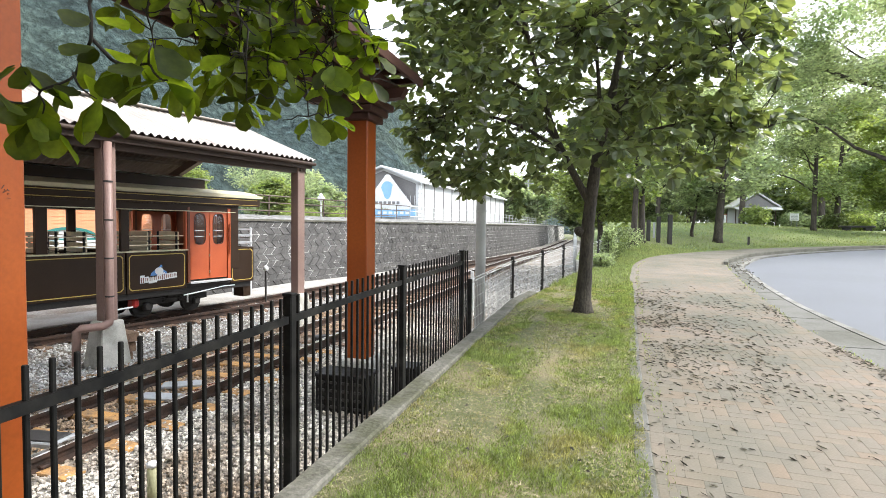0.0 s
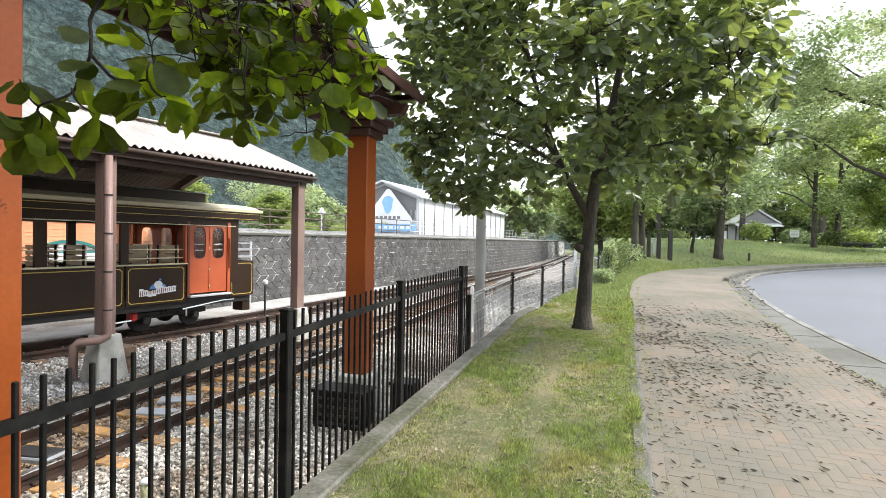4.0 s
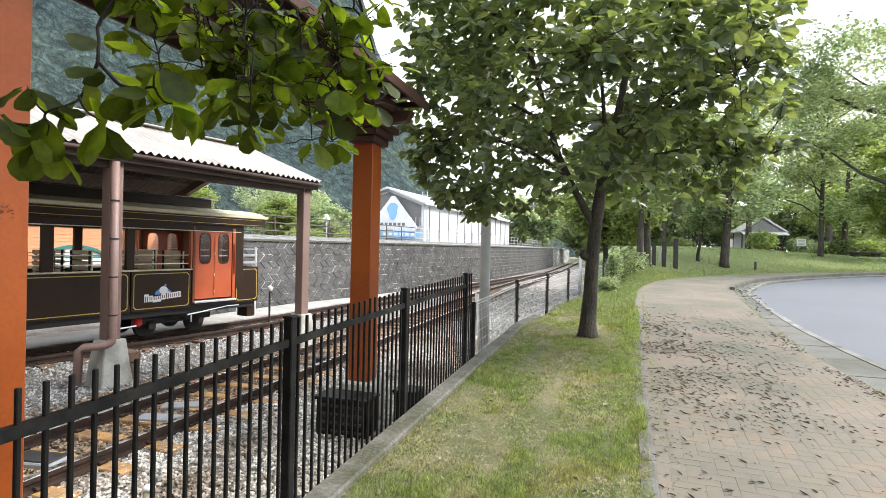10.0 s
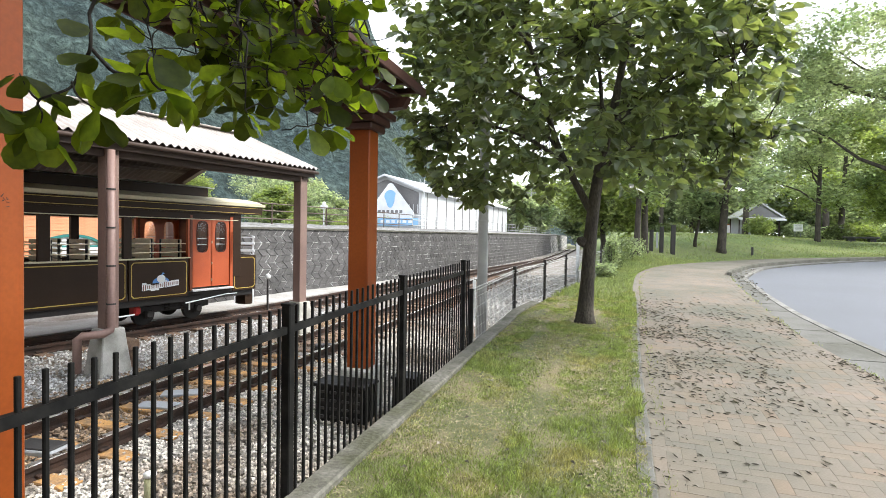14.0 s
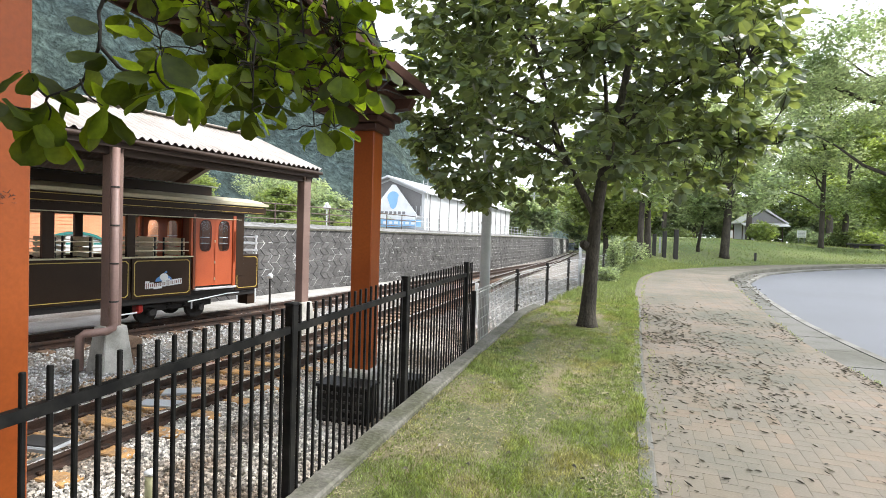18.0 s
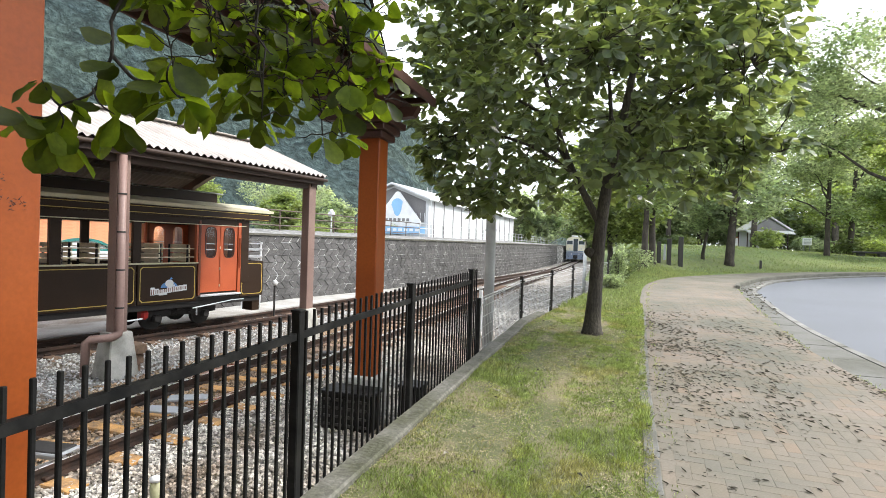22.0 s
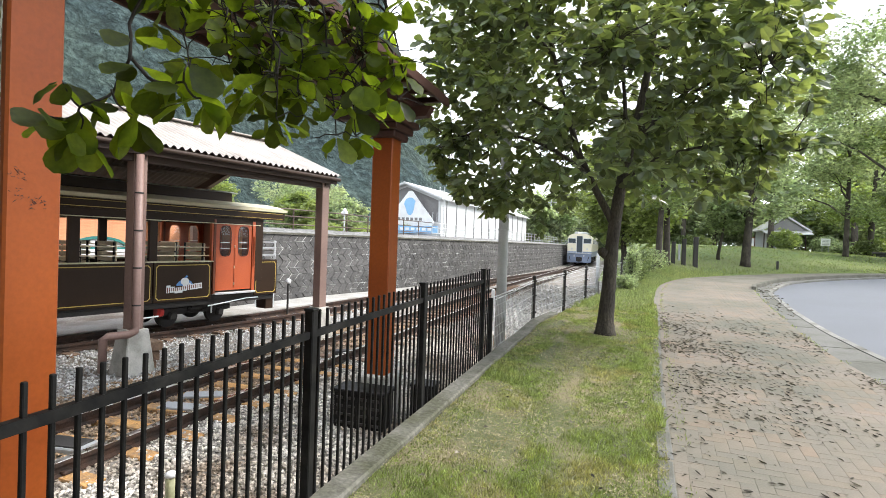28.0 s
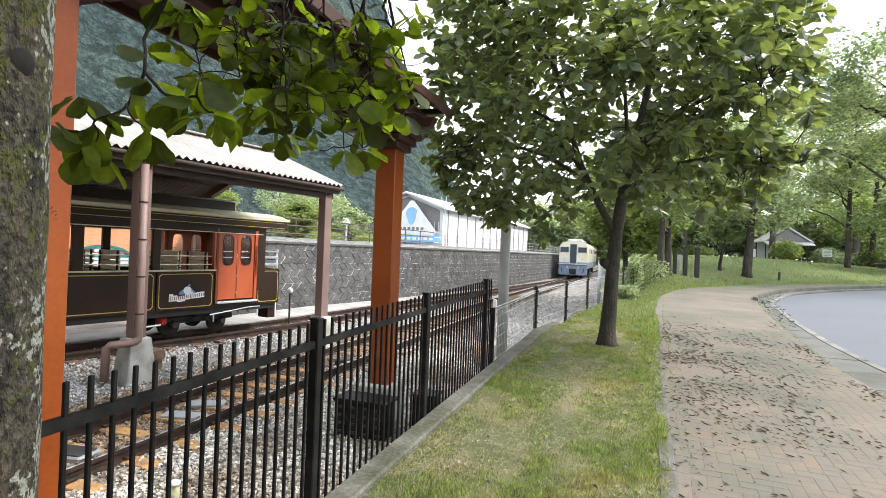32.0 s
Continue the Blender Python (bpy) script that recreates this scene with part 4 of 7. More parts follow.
        sh.grid([[(xx + face * 0.008, y, z) for y, z in ring2], [(xx + face * 0.008, y, z) for y, z in hole], [(xx - face * 0.01, y, z) for y, z in hole]], closed=True)
        part("window_gasket", sh, M_UNDER, door, "black rubber window seal")
        sh = Shape()
        sh.face([(xx - face * 0.02, y, z) for y, z in hole])
        g = part("pane", sh, M_GLASS, door)
        g.visible_shadow = False
        for z in (1.30, 1.44):
            box_part("guard_bar", (xx - face * 0.03, yc, z), (0.012, 0.30, 0.014), M_SILVER, door)
    for z in (0.45, 0.85, 1.35):
        box_part("hinge", (x + face * 0.008, -1.36, z), (0.02, 0.02, 0.06), M_CREAM, coach)
    box_part("step", (x + face * 0.03, -1.36, 0.235), (0.14, 1.16, 0.045), M_SILVER, coach, "silver door step")
    sh = Shape()
    sh.tube([(x + face * 0.05, -0.80, 0.85), (x + face * 0.05, -0.80, 1.60)], 0.014, 6)
    part("grab_rail", sh, M_DOOR, coach)

# the lettered badge, as plain shapes
for k in range(9):
    y, z = -3.04 + 0.095 * k, 0.385 + 0.008 * k
    h = 0.165 if k in (0, 5) else 0.125
    letter = box_part("badge_bar", (0.006, y, z + (0.02 if h > 0.13 else 0) - (0.03 if k in (2, 3) else 0)), (0.006, 0.094, h), M_WHITE, LOGO, "white outlined bar of the badge", bev=0)
    for dy in (-0.022, 0.022):
        box_part("inner_bar", (0.011, y + dy, z), (0.003, 0.017, h - 0.05), M_REDBROWN, letter, bev=0)
sh = Shape()
sh.face([(0.009, -2.66 + 0.20 * math.cos(a), 0.47 + 0.13 * max(math.sin(a), 0)) for a in (math.pi * k / 10 for k in range(11))])
part("badge_dome", sh, M_BLUE, LOGO)
sh = Shape()
sh.face([(0.013, -2.66 + 0.10 * math.cos(a), 0.56 + 0.085 * math.sin(a)) for a in (2 * math.pi * k / 14 for k in range(14))])
part("badge_disc", sh, M_WHITE, LOGO)
sh = Shape()
sh.face([(0.016, -2.68, 0.63), (0.016, -2.58, 0.66), (0.016, -2.62, 0.70)])
part("badge_tip", sh, M_BLUE, LOGO)

# roof: a bowed lower roof with a raised middle
sh = Shape()
prof = [(0.12, 2.325), (-0.10, 2.40), (-0.45, 2.45), (-1.0, 2.47), (-1.55, 2.45), (-1.90, 2.40), (-2.12, 2.325), (-1.0, 2.30)]
sh.grid([[(x, 0.14, z - 0.02) for x, z in prof], [(x, 0.0, z) for x, z in prof], [(x, -9.8, z) for x, z in prof]], closed=True, caps=True)
part("roof", sh, M_CREAM, coach, "cream bowed roof", smooth=False)
for x in (-0.50, -1.50):
    box_part("clerestory_side", (x, -5.5, 2.56), (0.05, 8.8, 0.24), M_COACH, coach)
box_part("clerestory_end", (-1.0, -1.10, 2.56), (1.0, 0.05, 0.24), M_COACH, coach)
sh = Shape()
prof = [(-0.38, 2.665), (-0.65, 2.715), (-1.0, 2.73), (-1.35, 2.715), (-1.62, 2.665), (-1.0, 2.65)]
sh.grid([[(x, -0.95, z) for x, z in prof], [(x, -9.9, z) for x, z in prof]], closed=True, caps=True)
part("clerestory_roof", sh, M_SILVERGREY, coach, "grey-green raised roof")
box_part("ceiling", (-1.0, -5.4, 2.05), (1.86, 9.2, 0.02), M_CREAM, coach)
box_part("floor", (-1.0, -4.9, 0.20), (1.96, 9.8, 0.14), M_UNDER, coach)
# end walls and the open platform
for y in (-0.80, -9.8):
    for x in (-0.33, -1.67):
        box_part("end_wall", (x, y, 1.2), (0.62, 0.05, 1.75), M_REDBROWN, coach)
    box_part("end_header", (-1.0, y, 1.95), (0.8, 0.05, 0.25), M_REDBROWN, coach)
box_part("end_balustrade", (-1.0, -0.03, 0.57), (1.9, 0.06, 0.89), M_COACH, coach)
for z in (1.25, 1.50):
    sh = Shape()
    sh.tube([(-0.1, -0.02, z), (-1.9, -0.02, z)], 0.018, 8)
    part("platform_rail", sh, M_SILVER, coach)
# slatted seats
for k, y in enumerate((-2.05, -2.85, -4.05, -4.80, -6.0, -6.8, -8.0, -8.8)):
    for x in (-0.50, -1.50):
        seat = thing("bench_seat", "", "")
        seat.parent = coach
        seat["label"] = "slatted cream wooden bench seat"
        for key in ("category",):
            if key in seat:
                del seat[key]
        for j in range(5):
            box_part("slat", (x, y + (0.03 if k % 2 else -0.03), 0.95 + 0.105 * j), (0.74, 0.025, 0.085), M_SLAT, seat, bev=0.004)
        box_part("seat_board", (x, y + (0.22 if k % 2 else -0.22), 0.66), (0.74, 0.40, 0.04), M_SLAT, seat)
        for xx in (-0.33, 0.33):
            box_part("back_frame", (x + xx, y + (0.06 if k % 2 else -0.06), 1.06), (0.04, 0.03, 0.70), M_UNDER, seat)
        for xx in (-0.33, 0.33):
            box_part("leg", (x + xx, y + (0.2 if k % 2 else -0.2), 0.45), (0.04, 0.36, 0.40), M_UNDER, seat)
# running gear
box_part("sole_bar", (-0.12, -4.9, 0.06), (0.10, 9.7, 0.14), M_UNDER, coach)
box_part("sole_bar", (-1.88, -4.9, 0.06), (0.10, 9.7, 0.14), M_UNDER, coach)
box_part("end_skirt", (-0.3, -0.12, -0.07), (0.36, 0.24, 0.40), M_COACH, coach, "brown end skirt")
wheel_me = Shape()
wheel_me.tube([(-0.05, 0, 0), (0.05, 0, 0)], 0.25, 20)
hub_me = Shape()
hub_me.tube([(0.05, 0, 0), (0.09, 0, 0)], 0.07, 10)
wheel_me, hub_me = wheel_me.mesh("wheel", M_UNDER), hub_me.mesh("hub", M_DARKSTEEL)
for yb in (-2.1, -7.9):
    bogie = box_part("bogie_frame", (-0.40, yb, -0.14), (0.10, 1.9, 0.16), M_UNDER, coach, "black bogie frame", bev=0.02)
    box_part("bogie_side", (-1.60, yb, -0.14), (0.10, 1.9, 0.16), M_UNDER, bogie, bev=0.02)
    box_part("bolster", (-1.0, yb, -0.02), (1.5, 0.35, 0.14), M_UNDER, bogie)
    for dy in (-0.62, 0.62):
        for x in (-0.55, -1.45):
            w = part("wheel", wheel_me, None, bogie)
            w.location = (x, yb + dy, RAIL_Z + 0.25)
        box_part("axle_box", (-0.34, yb + dy, -0.24), (0.10, 0.18, 0.18), M_UNDER, bogie, bev=0.02)
        h = part("hub", hub_me, None, bogie)
        h.location = (-0.36, yb + dy, -0.24)
    for dy in (-0.2, 0.2):
        sh = Shape()
        sh.tube([(-0.33, yb + dy + 0.045 * math.cos(t * 0.9), -0.20 + 0.010 * t) for t in range(16)], 0.018, 6)
        part("spring", sh, M_UNDER, bogie)
box_part("brake_cylinder", (-0.30, -3.05, -0.12), (0.22, 0.16, 0.20), M_RED, coach, "red brake cylinder", bev=0.04)
for y0, y1, z0, z1 in ((-3.95, -3.2, -0.20, -0.17), (-2.0, -0.9, -0.05, 0.06), (-6.4, -5.2, -0.12, -0.16), (-1.9, -1.9, -0.22, -0.05), (-0.9, -0.55, 0.06, 0.06)):
    sh = Shape()
    sh.tube([(-0.08, y0, z0), (-0.08, y1, z1 + 0.001)], 0.018, 6)
    part("air_pipe", sh, M_SILVER, coach, "pale air pipe")
for k, y in enumerate((-5.6, -6.9)):
    box_part("equipment_box", (-0.4, y, -0.10), (0.5, 0.7, 0.24), M_UNDER, coach, bev=0.02)
box_part("coupler", (-1.0, 0.18, -0.08), (0.14, 0.4, 0.12), M_UNDER, coach, bev=0.02)

# a trackside board with pale slats beyond the coach's end
board = thing("slat_board", "board of three white slats on thin posts behind the coach", "sign board", pose(-10.35, 14.2, BED_Z, 0, 0, 25))
for z in (1.50, 1.72, 1.94, 2.14):
    box_part("slat", (-0.1, 0.1, z), (0.62, 0.03, 0.07), M_WHITE, board)
for x in (-0.36, 0.16):
    box_part("post", (x, 0.13, 1.09), (0.05, 0.05, 2.18), M_WHITE, board)
bin_ = thing("platform_lamp", "small post lamp with a white globe behind the coach", "lamp", pose(-9.2, 13.6, BED_Z))
sh = Shape()
sh.tube([(0, 0, 0), (0, 0, 0.95)], 0.03, 8)
part("post", sh, M_DARKSTEEL, bin_)
sh = Shape()
sh.tube([(0, 0, 0.94), (0, 0, 0.98), (0, 0, 1.06), (0, 0, 1.10)], [0.04, 0.08, 0.075, 0.03], 10)
part("globe", sh, M_WHITE, bin_, smooth=True)

# ---- the locomotive that comes in ----
M_LCREAM = mat("loco_cream", (0.66, 0.62, 0.47), 0.4, vary=0.08, scale=1.5, fine=20, bump=0.03)
M_LBLUE = mat("loco_blue_grey", (0.20, 0.25, 0.34), 0.45, vary=0.12, scale=1.5, fine=20, bump=0.03)
M_LROOF = mat("loco_roof", (0.50, 0.51, 0.52), 0.6, vary=0.12, scale=1.5, fine=20, bump=0.05)
M_LGLASS = mat("dark_glass", (0.05, 0.065, 0.075), 0.12, vary=0.05, scale=3, bump=0, spec=0.6)
loco = thing("locomotive", "cream and blue-grey electric locomotive with a dark open front door", "locomotive")
sh = Shape()
half = [(1.38, 1.55), (1.40, 2.2), (1.36, 3.1), (1.18, 3.42), (0.7, 3.58), (0, 3.62)]
prof = half + [(-x, z) for x, z in reversed(half[:-1])]
sh.grid([[(x * 0.97, 0.0, z) for x, z in prof], [(x, 0.25, z) for x, z in prof], [(x, 17.6, z) for x, z in prof], [(x * 0.97, 17.85, z) for x, z in prof]], closed=True, caps=True)
body = part("body", sh, M_LCREAM, loco, "cream upper body")
sh = Shape()
prof = [(1.39, 0.95), (1.405, 1.56), (-1.405, 1.56), (-1.39, 0.95)]
sh.grid([[(x * 0.97, -0.015, z) for x, z in prof], [(x, 0.24, z) for x, z in prof], [(x, 17.6, z) for x, z in prof], [(x * 0.97, 17.86, z) for x, z in prof]], closed=True, caps=True)
part("lower_body", sh, M_LBLUE, loco, "blue-grey lower body")
box_part("front_skirt", (0, -0.12, 0.80), (2.72, 0.30, 1.05), M_LBLUE, loco, "blue-grey buffer beam", bev=0.05)
box_part("deck", (0, -0.20, 1.36), (2.76, 0.5, 0.06), M_LROOF, loco)
for x in (-0.86, 0.86):
    frame_ = box_part("cab_window", (x, -0.012, 2.78), (0.92, 0.05, 0.62), M_LROOF, loco, "framed cab window")
    box_part("pane", (x, -0.045, 2.78), (0.80, 0.02, 0.50), M_LGLASS, frame_)
    sh = Shape()
    sh.tube([(x, -0.02, 1.85), (x, -0.09, 1.85)], 0.11, 12)
    part("headlight", sh, M_LROOF, loco)
    sh = Shape()
    sh.tube([(x * 1.25, -0.29, 0.95), (x * 1.25, -0.40, 0.9), (x * 1.2, -0.42, 0.7), (x * 1.12, -0.36, 0.55)], 0.035, 6)
    part("brake_hose", sh, M_UNDER, loco)
    for z in (1.0, 1.12):
        box_part("jumper_socket", (x * 0.62, -0.29, z), (0.16, 0.06, 0.10), M_LROOF, loco, bev=0.01)
# dark panel painted for the shade inside the open doorway
box_part("gangway_door", (0.0, -0.01, 2.40), (0.62, 0.06, 1.85), M_LGLASS, loco, "dark panel for the unlit open gangway doorway")
for x in (-0.34, 0.34):
    box_part("gangway_frame", (x, -0.03, 2.40), (0.06, 0.08, 1.95), M_LROOF, loco)
box_part("coupler", (0, -0.5, 0.62), (0.34, 0.5, 0.34), M_UNDER, loco, bev=0.06)
box_part("coupler_pocket", (0, -0.29, 0.66), (0.66, 0.06, 0.5), M_UNDER, loco, bev=0.02)
for yb in (3.2, 8.9, 14.6):
    bogie = box_part("bogie", (0, yb, 0.55), (2.3, 3.0, 0.50), M_UNDER, loco, bev=0.05)
    for dy in (-0.9, 0.9):
        for x in (-0.6, 0.6):
            sh = Shape()
            sh.tube([(x - 0.07, yb + dy, 0.53), (x + 0.07, yb + dy, 0.53)], 0.53, 18)
            part("wheel", sh, M_UNDER, bogie)
for k in range(5):
    for x in (-1, 1):
        w = box_part("side_window", (x * 1.385, 3.0 + 3.0 * k, 2.7), (0.05, 1.2, 0.5), M_LROOF, loco)
        box_part("pane", (x * 1.40, 3.0 + 3.0 * k, 2.7), (0.04, 1.08, 0.40), M_LGLASS, w)
box_part("roof_box", (0, 2.4, 3.74), (1.4, 2.2, 0.26), M_LROOF, loco, bev=0.06)
panto = box_part("pantograph_base", (0, 5.2, 3.72), (1.5, 1.6, 0.12), M_LROOF, loco, bev=0.03)
for x in (-0.55, 0.55):
    sh = Shape()
    sh.tube([(x, 4.6, 3.8), (x * 0.9, 6.1, 4.05), (x * 0.8, 4.7, 4.32)], 0.03, 6)
    part("pantograph_arm", sh, M_DARKSTEEL, panto)
box_part("pantograph_shoe", (0, 4.7, 4.34), (1.7, 0.3, 0.06), M_DARKSTEEL, panto)
box_part("roof_lamp", (0, 0.25, 3.72), (0.5, 0.3, 0.20), M_WHITE, loco, bev=0.05)
LOCO_ROWS = [(0, 176), (9, 138), (14, 117), (17, 104), (19, 95.5), (21, 87.5), (23, 79.5), (25, 72), (28, 64.5), (30, 60), (31, 57.6), (32, 54.8)]

# ---- terrace railing, buildings and the valley behind the wall ----
RAILING = [p + Vector((-2.0, 0.25, 0)) for p in resample(WALL_LINE, 60) if 6 < p.y < 95]
railing = thing("terrace_railing", "brown three-bar pipe railing along the terrace edge", "railing")
for k, p in enumerate(RAILING):
    sh = Shape()
    sh.tube([(p.x, p.y, 1.85), (p.x, p.y, 2.74)], 0.028, 6)
    part("post", sh, M_BROWNRAIL if p.y < 30 else M_WIRE, railing)
for z in (2.12, 2.44, 2.72):
    for lo, hi, m in ((0, 31, M_BROWNRAIL), (30, 96, M_WIRE)):
        sh = Shape()
        sh.tube([(p.x, p.y, z) for p in RAILING if lo <= p.y < hi], 0.024, 6)
        part("bar", sh, m, railing)

# white hall with a gable, a hanging sign and a ladder
M_HALL = mat("hall_white", (0.56, 0.57, 0.585), 0.55, vary=0.06, scale=0.6, fine=12, bump=0.04)
M_HALLGREY = mat("hall_grey", (0.19, 0.185, 0.185), 0.7, vary=0.12, scale=0.8, fine=12, bump=0.1)
hall = thing("white_hall", "white metal-clad hall with a grey gable and pale roof", "building", pose(-14.4, 42.8, 1.95, 0, 0, -4))
sh = Shape()
sh.grid([[(-5.0, 0, 0), (0, 0, 0), (0, 0, 3.25), (-3.2, 0, 4.45), (-5.0, 0, 3.78)], [(-5.0, 30, 0), (0, 30, 0), (0, 30, 3.25), (-3.2, 30, 4.45), (-5.0, 30, 3.78)]], closed=True, caps=True)
part("outer_wall", sh, M_HALL, hall)
sh = Shape()
sh.grid([[(-4.8, -0.03, 1.35), (-0.25, -0.03, 1.35), (-0.25, -0.03, 3.1), (-3.2, -0.03, 4.25), (-4.8, -0.03, 3.68)]] + [[(-4.8, 0.02, 1.35), (-0.25, 0.02, 1.35), (-0.25, 0.02, 3.1), (-3.2, 0.02, 4.25), (-4.8, 0.02, 3.68)]], closed=True, caps=True)
part("gable_cladding", sh, M_HALLGREY, hall, "grey gable cladding")
for k in range(24):
    box_part("gable_rib", (-4.7 + k * 0.19, -0.05, 1.75), (0.05, 0.03, 0.75), M_HALL if k % 2 else M_HALLGREY, hall, bev=0)
for a, b in (((0.35, 3.14), (-3.2, 4.50)), ((-3.2, 4.50), (-5.2, 3.72))):
    sh = Shape()
    sh.grid([[(a[0], -0.6, a[1]), (b[0], -0.6, b[1]), (b[0], -0.6, b[1] + 0.16), (a[0], -0.6, a[1] + 0.16)], [(a[0], 30.3, a[1]), (b[0], 30.3, b[1]), (b[0], 30.3, b[1] + 0.16), (a[0], 30.3, a[1] + 0.16)]], closed=True, caps=True)
    part("roof_slope", sh, M_HALL, hall, "pale metal roof")
for k in range(12):
    box_part("wall_seam", (0.03, 1.2 + 2.4 * k, 1.6), (0.05, 0.06, 3.1), M_HALLGREY, hall, bev=0)
sign = thing("triangular_sign", "white rounded triangular sign with a plain blue shape", "sign", pose(-17.0, 42.35, 1.95, 0, 0, -4))
sh = Shape()
tri = []
for cx, cz, a0 in ((0, 3.55, 20), (-1.85, 1.25, 140), (1.85, 1.25, 260)):
    for j in range(6):
        a = math.radians(a0 + j * 28)
        tri.append((cx + 0.32 * math.cos(a), cz + 0.32 * math.sin(a)))
sh.grid([[(x, 0, z) for x, z in tri], [(x, 0.12, z) for x, z in tri]], closed=True, caps=True)
part("panel", sh, M_WHITE, sign)
sh = Shape()
sh.grid([[(0.55 * math.cos(a) * (1 if math.sin(a) > 0 else 0.75), -0.03, 2.75 + (0.55 if math.sin(a) > 0 else 0.95) * math.sin(a)) for a in (2 * math.pi * k / 14 for k in range(14))],
         [(0.55 * math.cos(a) * (1 if math.sin(a) > 0 else 0.75), 0.01, 2.75 + (0.55 if math.sin(a) > 0 else 0.95) * math.sin(a)) for a in (2 * math.pi * k / 14 for k in range(14))]], closed=True, caps=True)
part("blue_shape", sh, M_PALEBLUE, sign, "plain light blue shape")
for k in range(6):
    box_part("grey_bar", (-1.0 + 0.4 * k, -0.02, 1.5), (0.25, 0.03, 0.24), M_HALLGREY, sign, bev=0)
for x in (-1.2, 1.2):
    box_part("leg", (x, 0.1, 0.5), (0.1, 0.1, 1.1), M_WIRE, sign)
banner = thing("blue_banner", "pale blue banner with whitish bars on the terrace", "banner", pose(-16.0, 41.6, 1.95, 0, 0, -4))
box_part("sheet", (0, 0, 0.62), (3.6, 0.06, 0.62), M_PALEBLUE, banner)
for k in range(6):
    box_part("white_bar", (-1.4 + 0.5 * k, -0.04, 0.65), (0.32, 0.02, 0.22), M_WHITE, banner, bev=0)
for x in (-1.7, 0, 1.7):
    box_part("post", (x, 0.05, 0.45), (0.07, 0.07, 0.95), M_WIRE, banner)
ladder = thing("wall_ladder", "white steel ladder fixed to the hall's corner", "ladder", pose(-14.25, 42.5, 1.95))
for x in (-0.2, 0.2):
    box_part("stile", (x, 0, 2.1), (0.05, 0.05, 4.2), M_HALL, ladder)
for k in range(12):
    box_part("rung", (0, 0, 0.3 + 0.33 * k), (0.4, 0.04, 0.04), M_HALL, ladder)

# brick-orange house seen through the coach's windows
M_BRICK = mat("orange_brick", (0.80, 0.37, 0.20), 0.85, vary=0.12, scale=2, fine=20, bump=0.3, second=(0.72, 0.31, 0.16), stretch=(1, 1, 3))
M_TEAL = mat("teal_frame", (0.03, 0.19, 0.17), 0.5, vary=0.1, scale=2, bump=0.02)
house = thing("brick_house", "orange brick house with teal arched windows behind the coach", "house", pose(-16.4, 9.2, -0.80, 0, 0, 78))
box_part("wall", (-2.2, 0, 1.55), (18.2, 0.4, 3.16), M_BRICK, house)
course_me = Shape()
course_me.box((-2.2, -0.206, 0), (18.2, 0.014, 0.085), bev=0)
course_me = course_me.mesh("brick_course", M_BRICK)
for k in range(29):
    c = part("brick_course", course_me, None, house)
    c.location.z = 0.08 + 0.105 * k
for x in (3.6, -0.4, -4.4, -8.4):
    win = box_part("arched_window", (x, -0.24, 1.25), (1.7, 0.1, 1.3), M_TEAL, house, "teal arched window frame")
    sh = Shape()
    arc = [(x + 0.85 * math.cos(a), 1.88 + 0.36 * math.sin(a)) for a in (math.pi * j / 12 for j in range(13))]
    inner = [(x + 0.74 * math.cos(a), 1.88 + 0.28 * math.sin(a)) for a in (math.pi * j / 12 for j in range(13))]
    sh.grid([[(p, -0.18, q) for p, q in arc], [(p, -0.30, q) for p, q in arc], [(p, -0.30, q) for p, q in inner], [(p, -0.20, q) for p, q in inner]])
    part("arch", sh, M_TEAL, win)
    sh = Shape()
    sh.grid([[(p, -0.215, q) for p, q in inner], [(p, -0.25, q) for p, q in inner]], closed=True, caps=True)
    part("fanlight", sh, M_WHITE, win, "whitish arched fanlight")
    for j in range(4):
        for k in range(3):
            box_part("pane", (x - 0.60 + 0.40 * j, -0.30, 0.83 + 0.42 * k), (0.33, 0.03, 0.34), M_WHITE, win, bev=0)
sh = Shape()
# dark strip over the wall's base, added for the shade under the coach
box_part("plinth", (-2.2, -0.22, 0.42), (18.2, 0.12, 0.84), M_DARKSTONE, house, "dark strip added as shade below the coach")
sh = Shape()
sh.grid([[(-11.6, -0.5, 3.12), (-11.6, 3, 3.5), (-11.6, 7, 3.12)], [(7.2, -0.5, 3.12), (7.2, 3, 3.5), (7.2, 7, 3.12)]])
part("roof", sh, M_HALLGREY, house)
box_part("end_wall", (6.7, 3.3, 1.55), (0.4, 6.2, 3.16), M_BRICK, house)

# white globe lamp on the terrace
lamp = thing("globe_lamp", "terrace lamp with white glass globes on a thin post", "lamp", pose(-12.35, 22.6, 1.9) @ Matrix.Diagonal((0.8, 0.8, 0.92, 1)))
sh = Shape()
sh.tube([(0, 0, 0), (0, 0, 0.95)], 0.035, 8)
part("post", sh, M_WHITE, lamp)
for x, z in ((-0.11, 0.98), (0.11, 0.98), (0, 1.12)):
    sh = Shape()
    sh.tube([(x, 0, z - 0.12), (x, 0, z - 0.08), (x, 0, z), (x, 0, z + 0.08), (x, 0, z + 0.12)], [0.02, 0.09, 0.12, 0.09, 0.02], 12)
    part("globe", sh, M_WHITE, lamp, smooth=True)
# distant mast
mast = thing("power_mast", "thin pale mast with cross arms beside the railway", "mast", pose(-10.5, 84, 1.0))
sh = Shape()
sh.tube([(0, 0, 0), (0, 0, 8.5)], [0.16, 0.10], 8)
part("shaft", sh, M_CONCPOLE, mast)
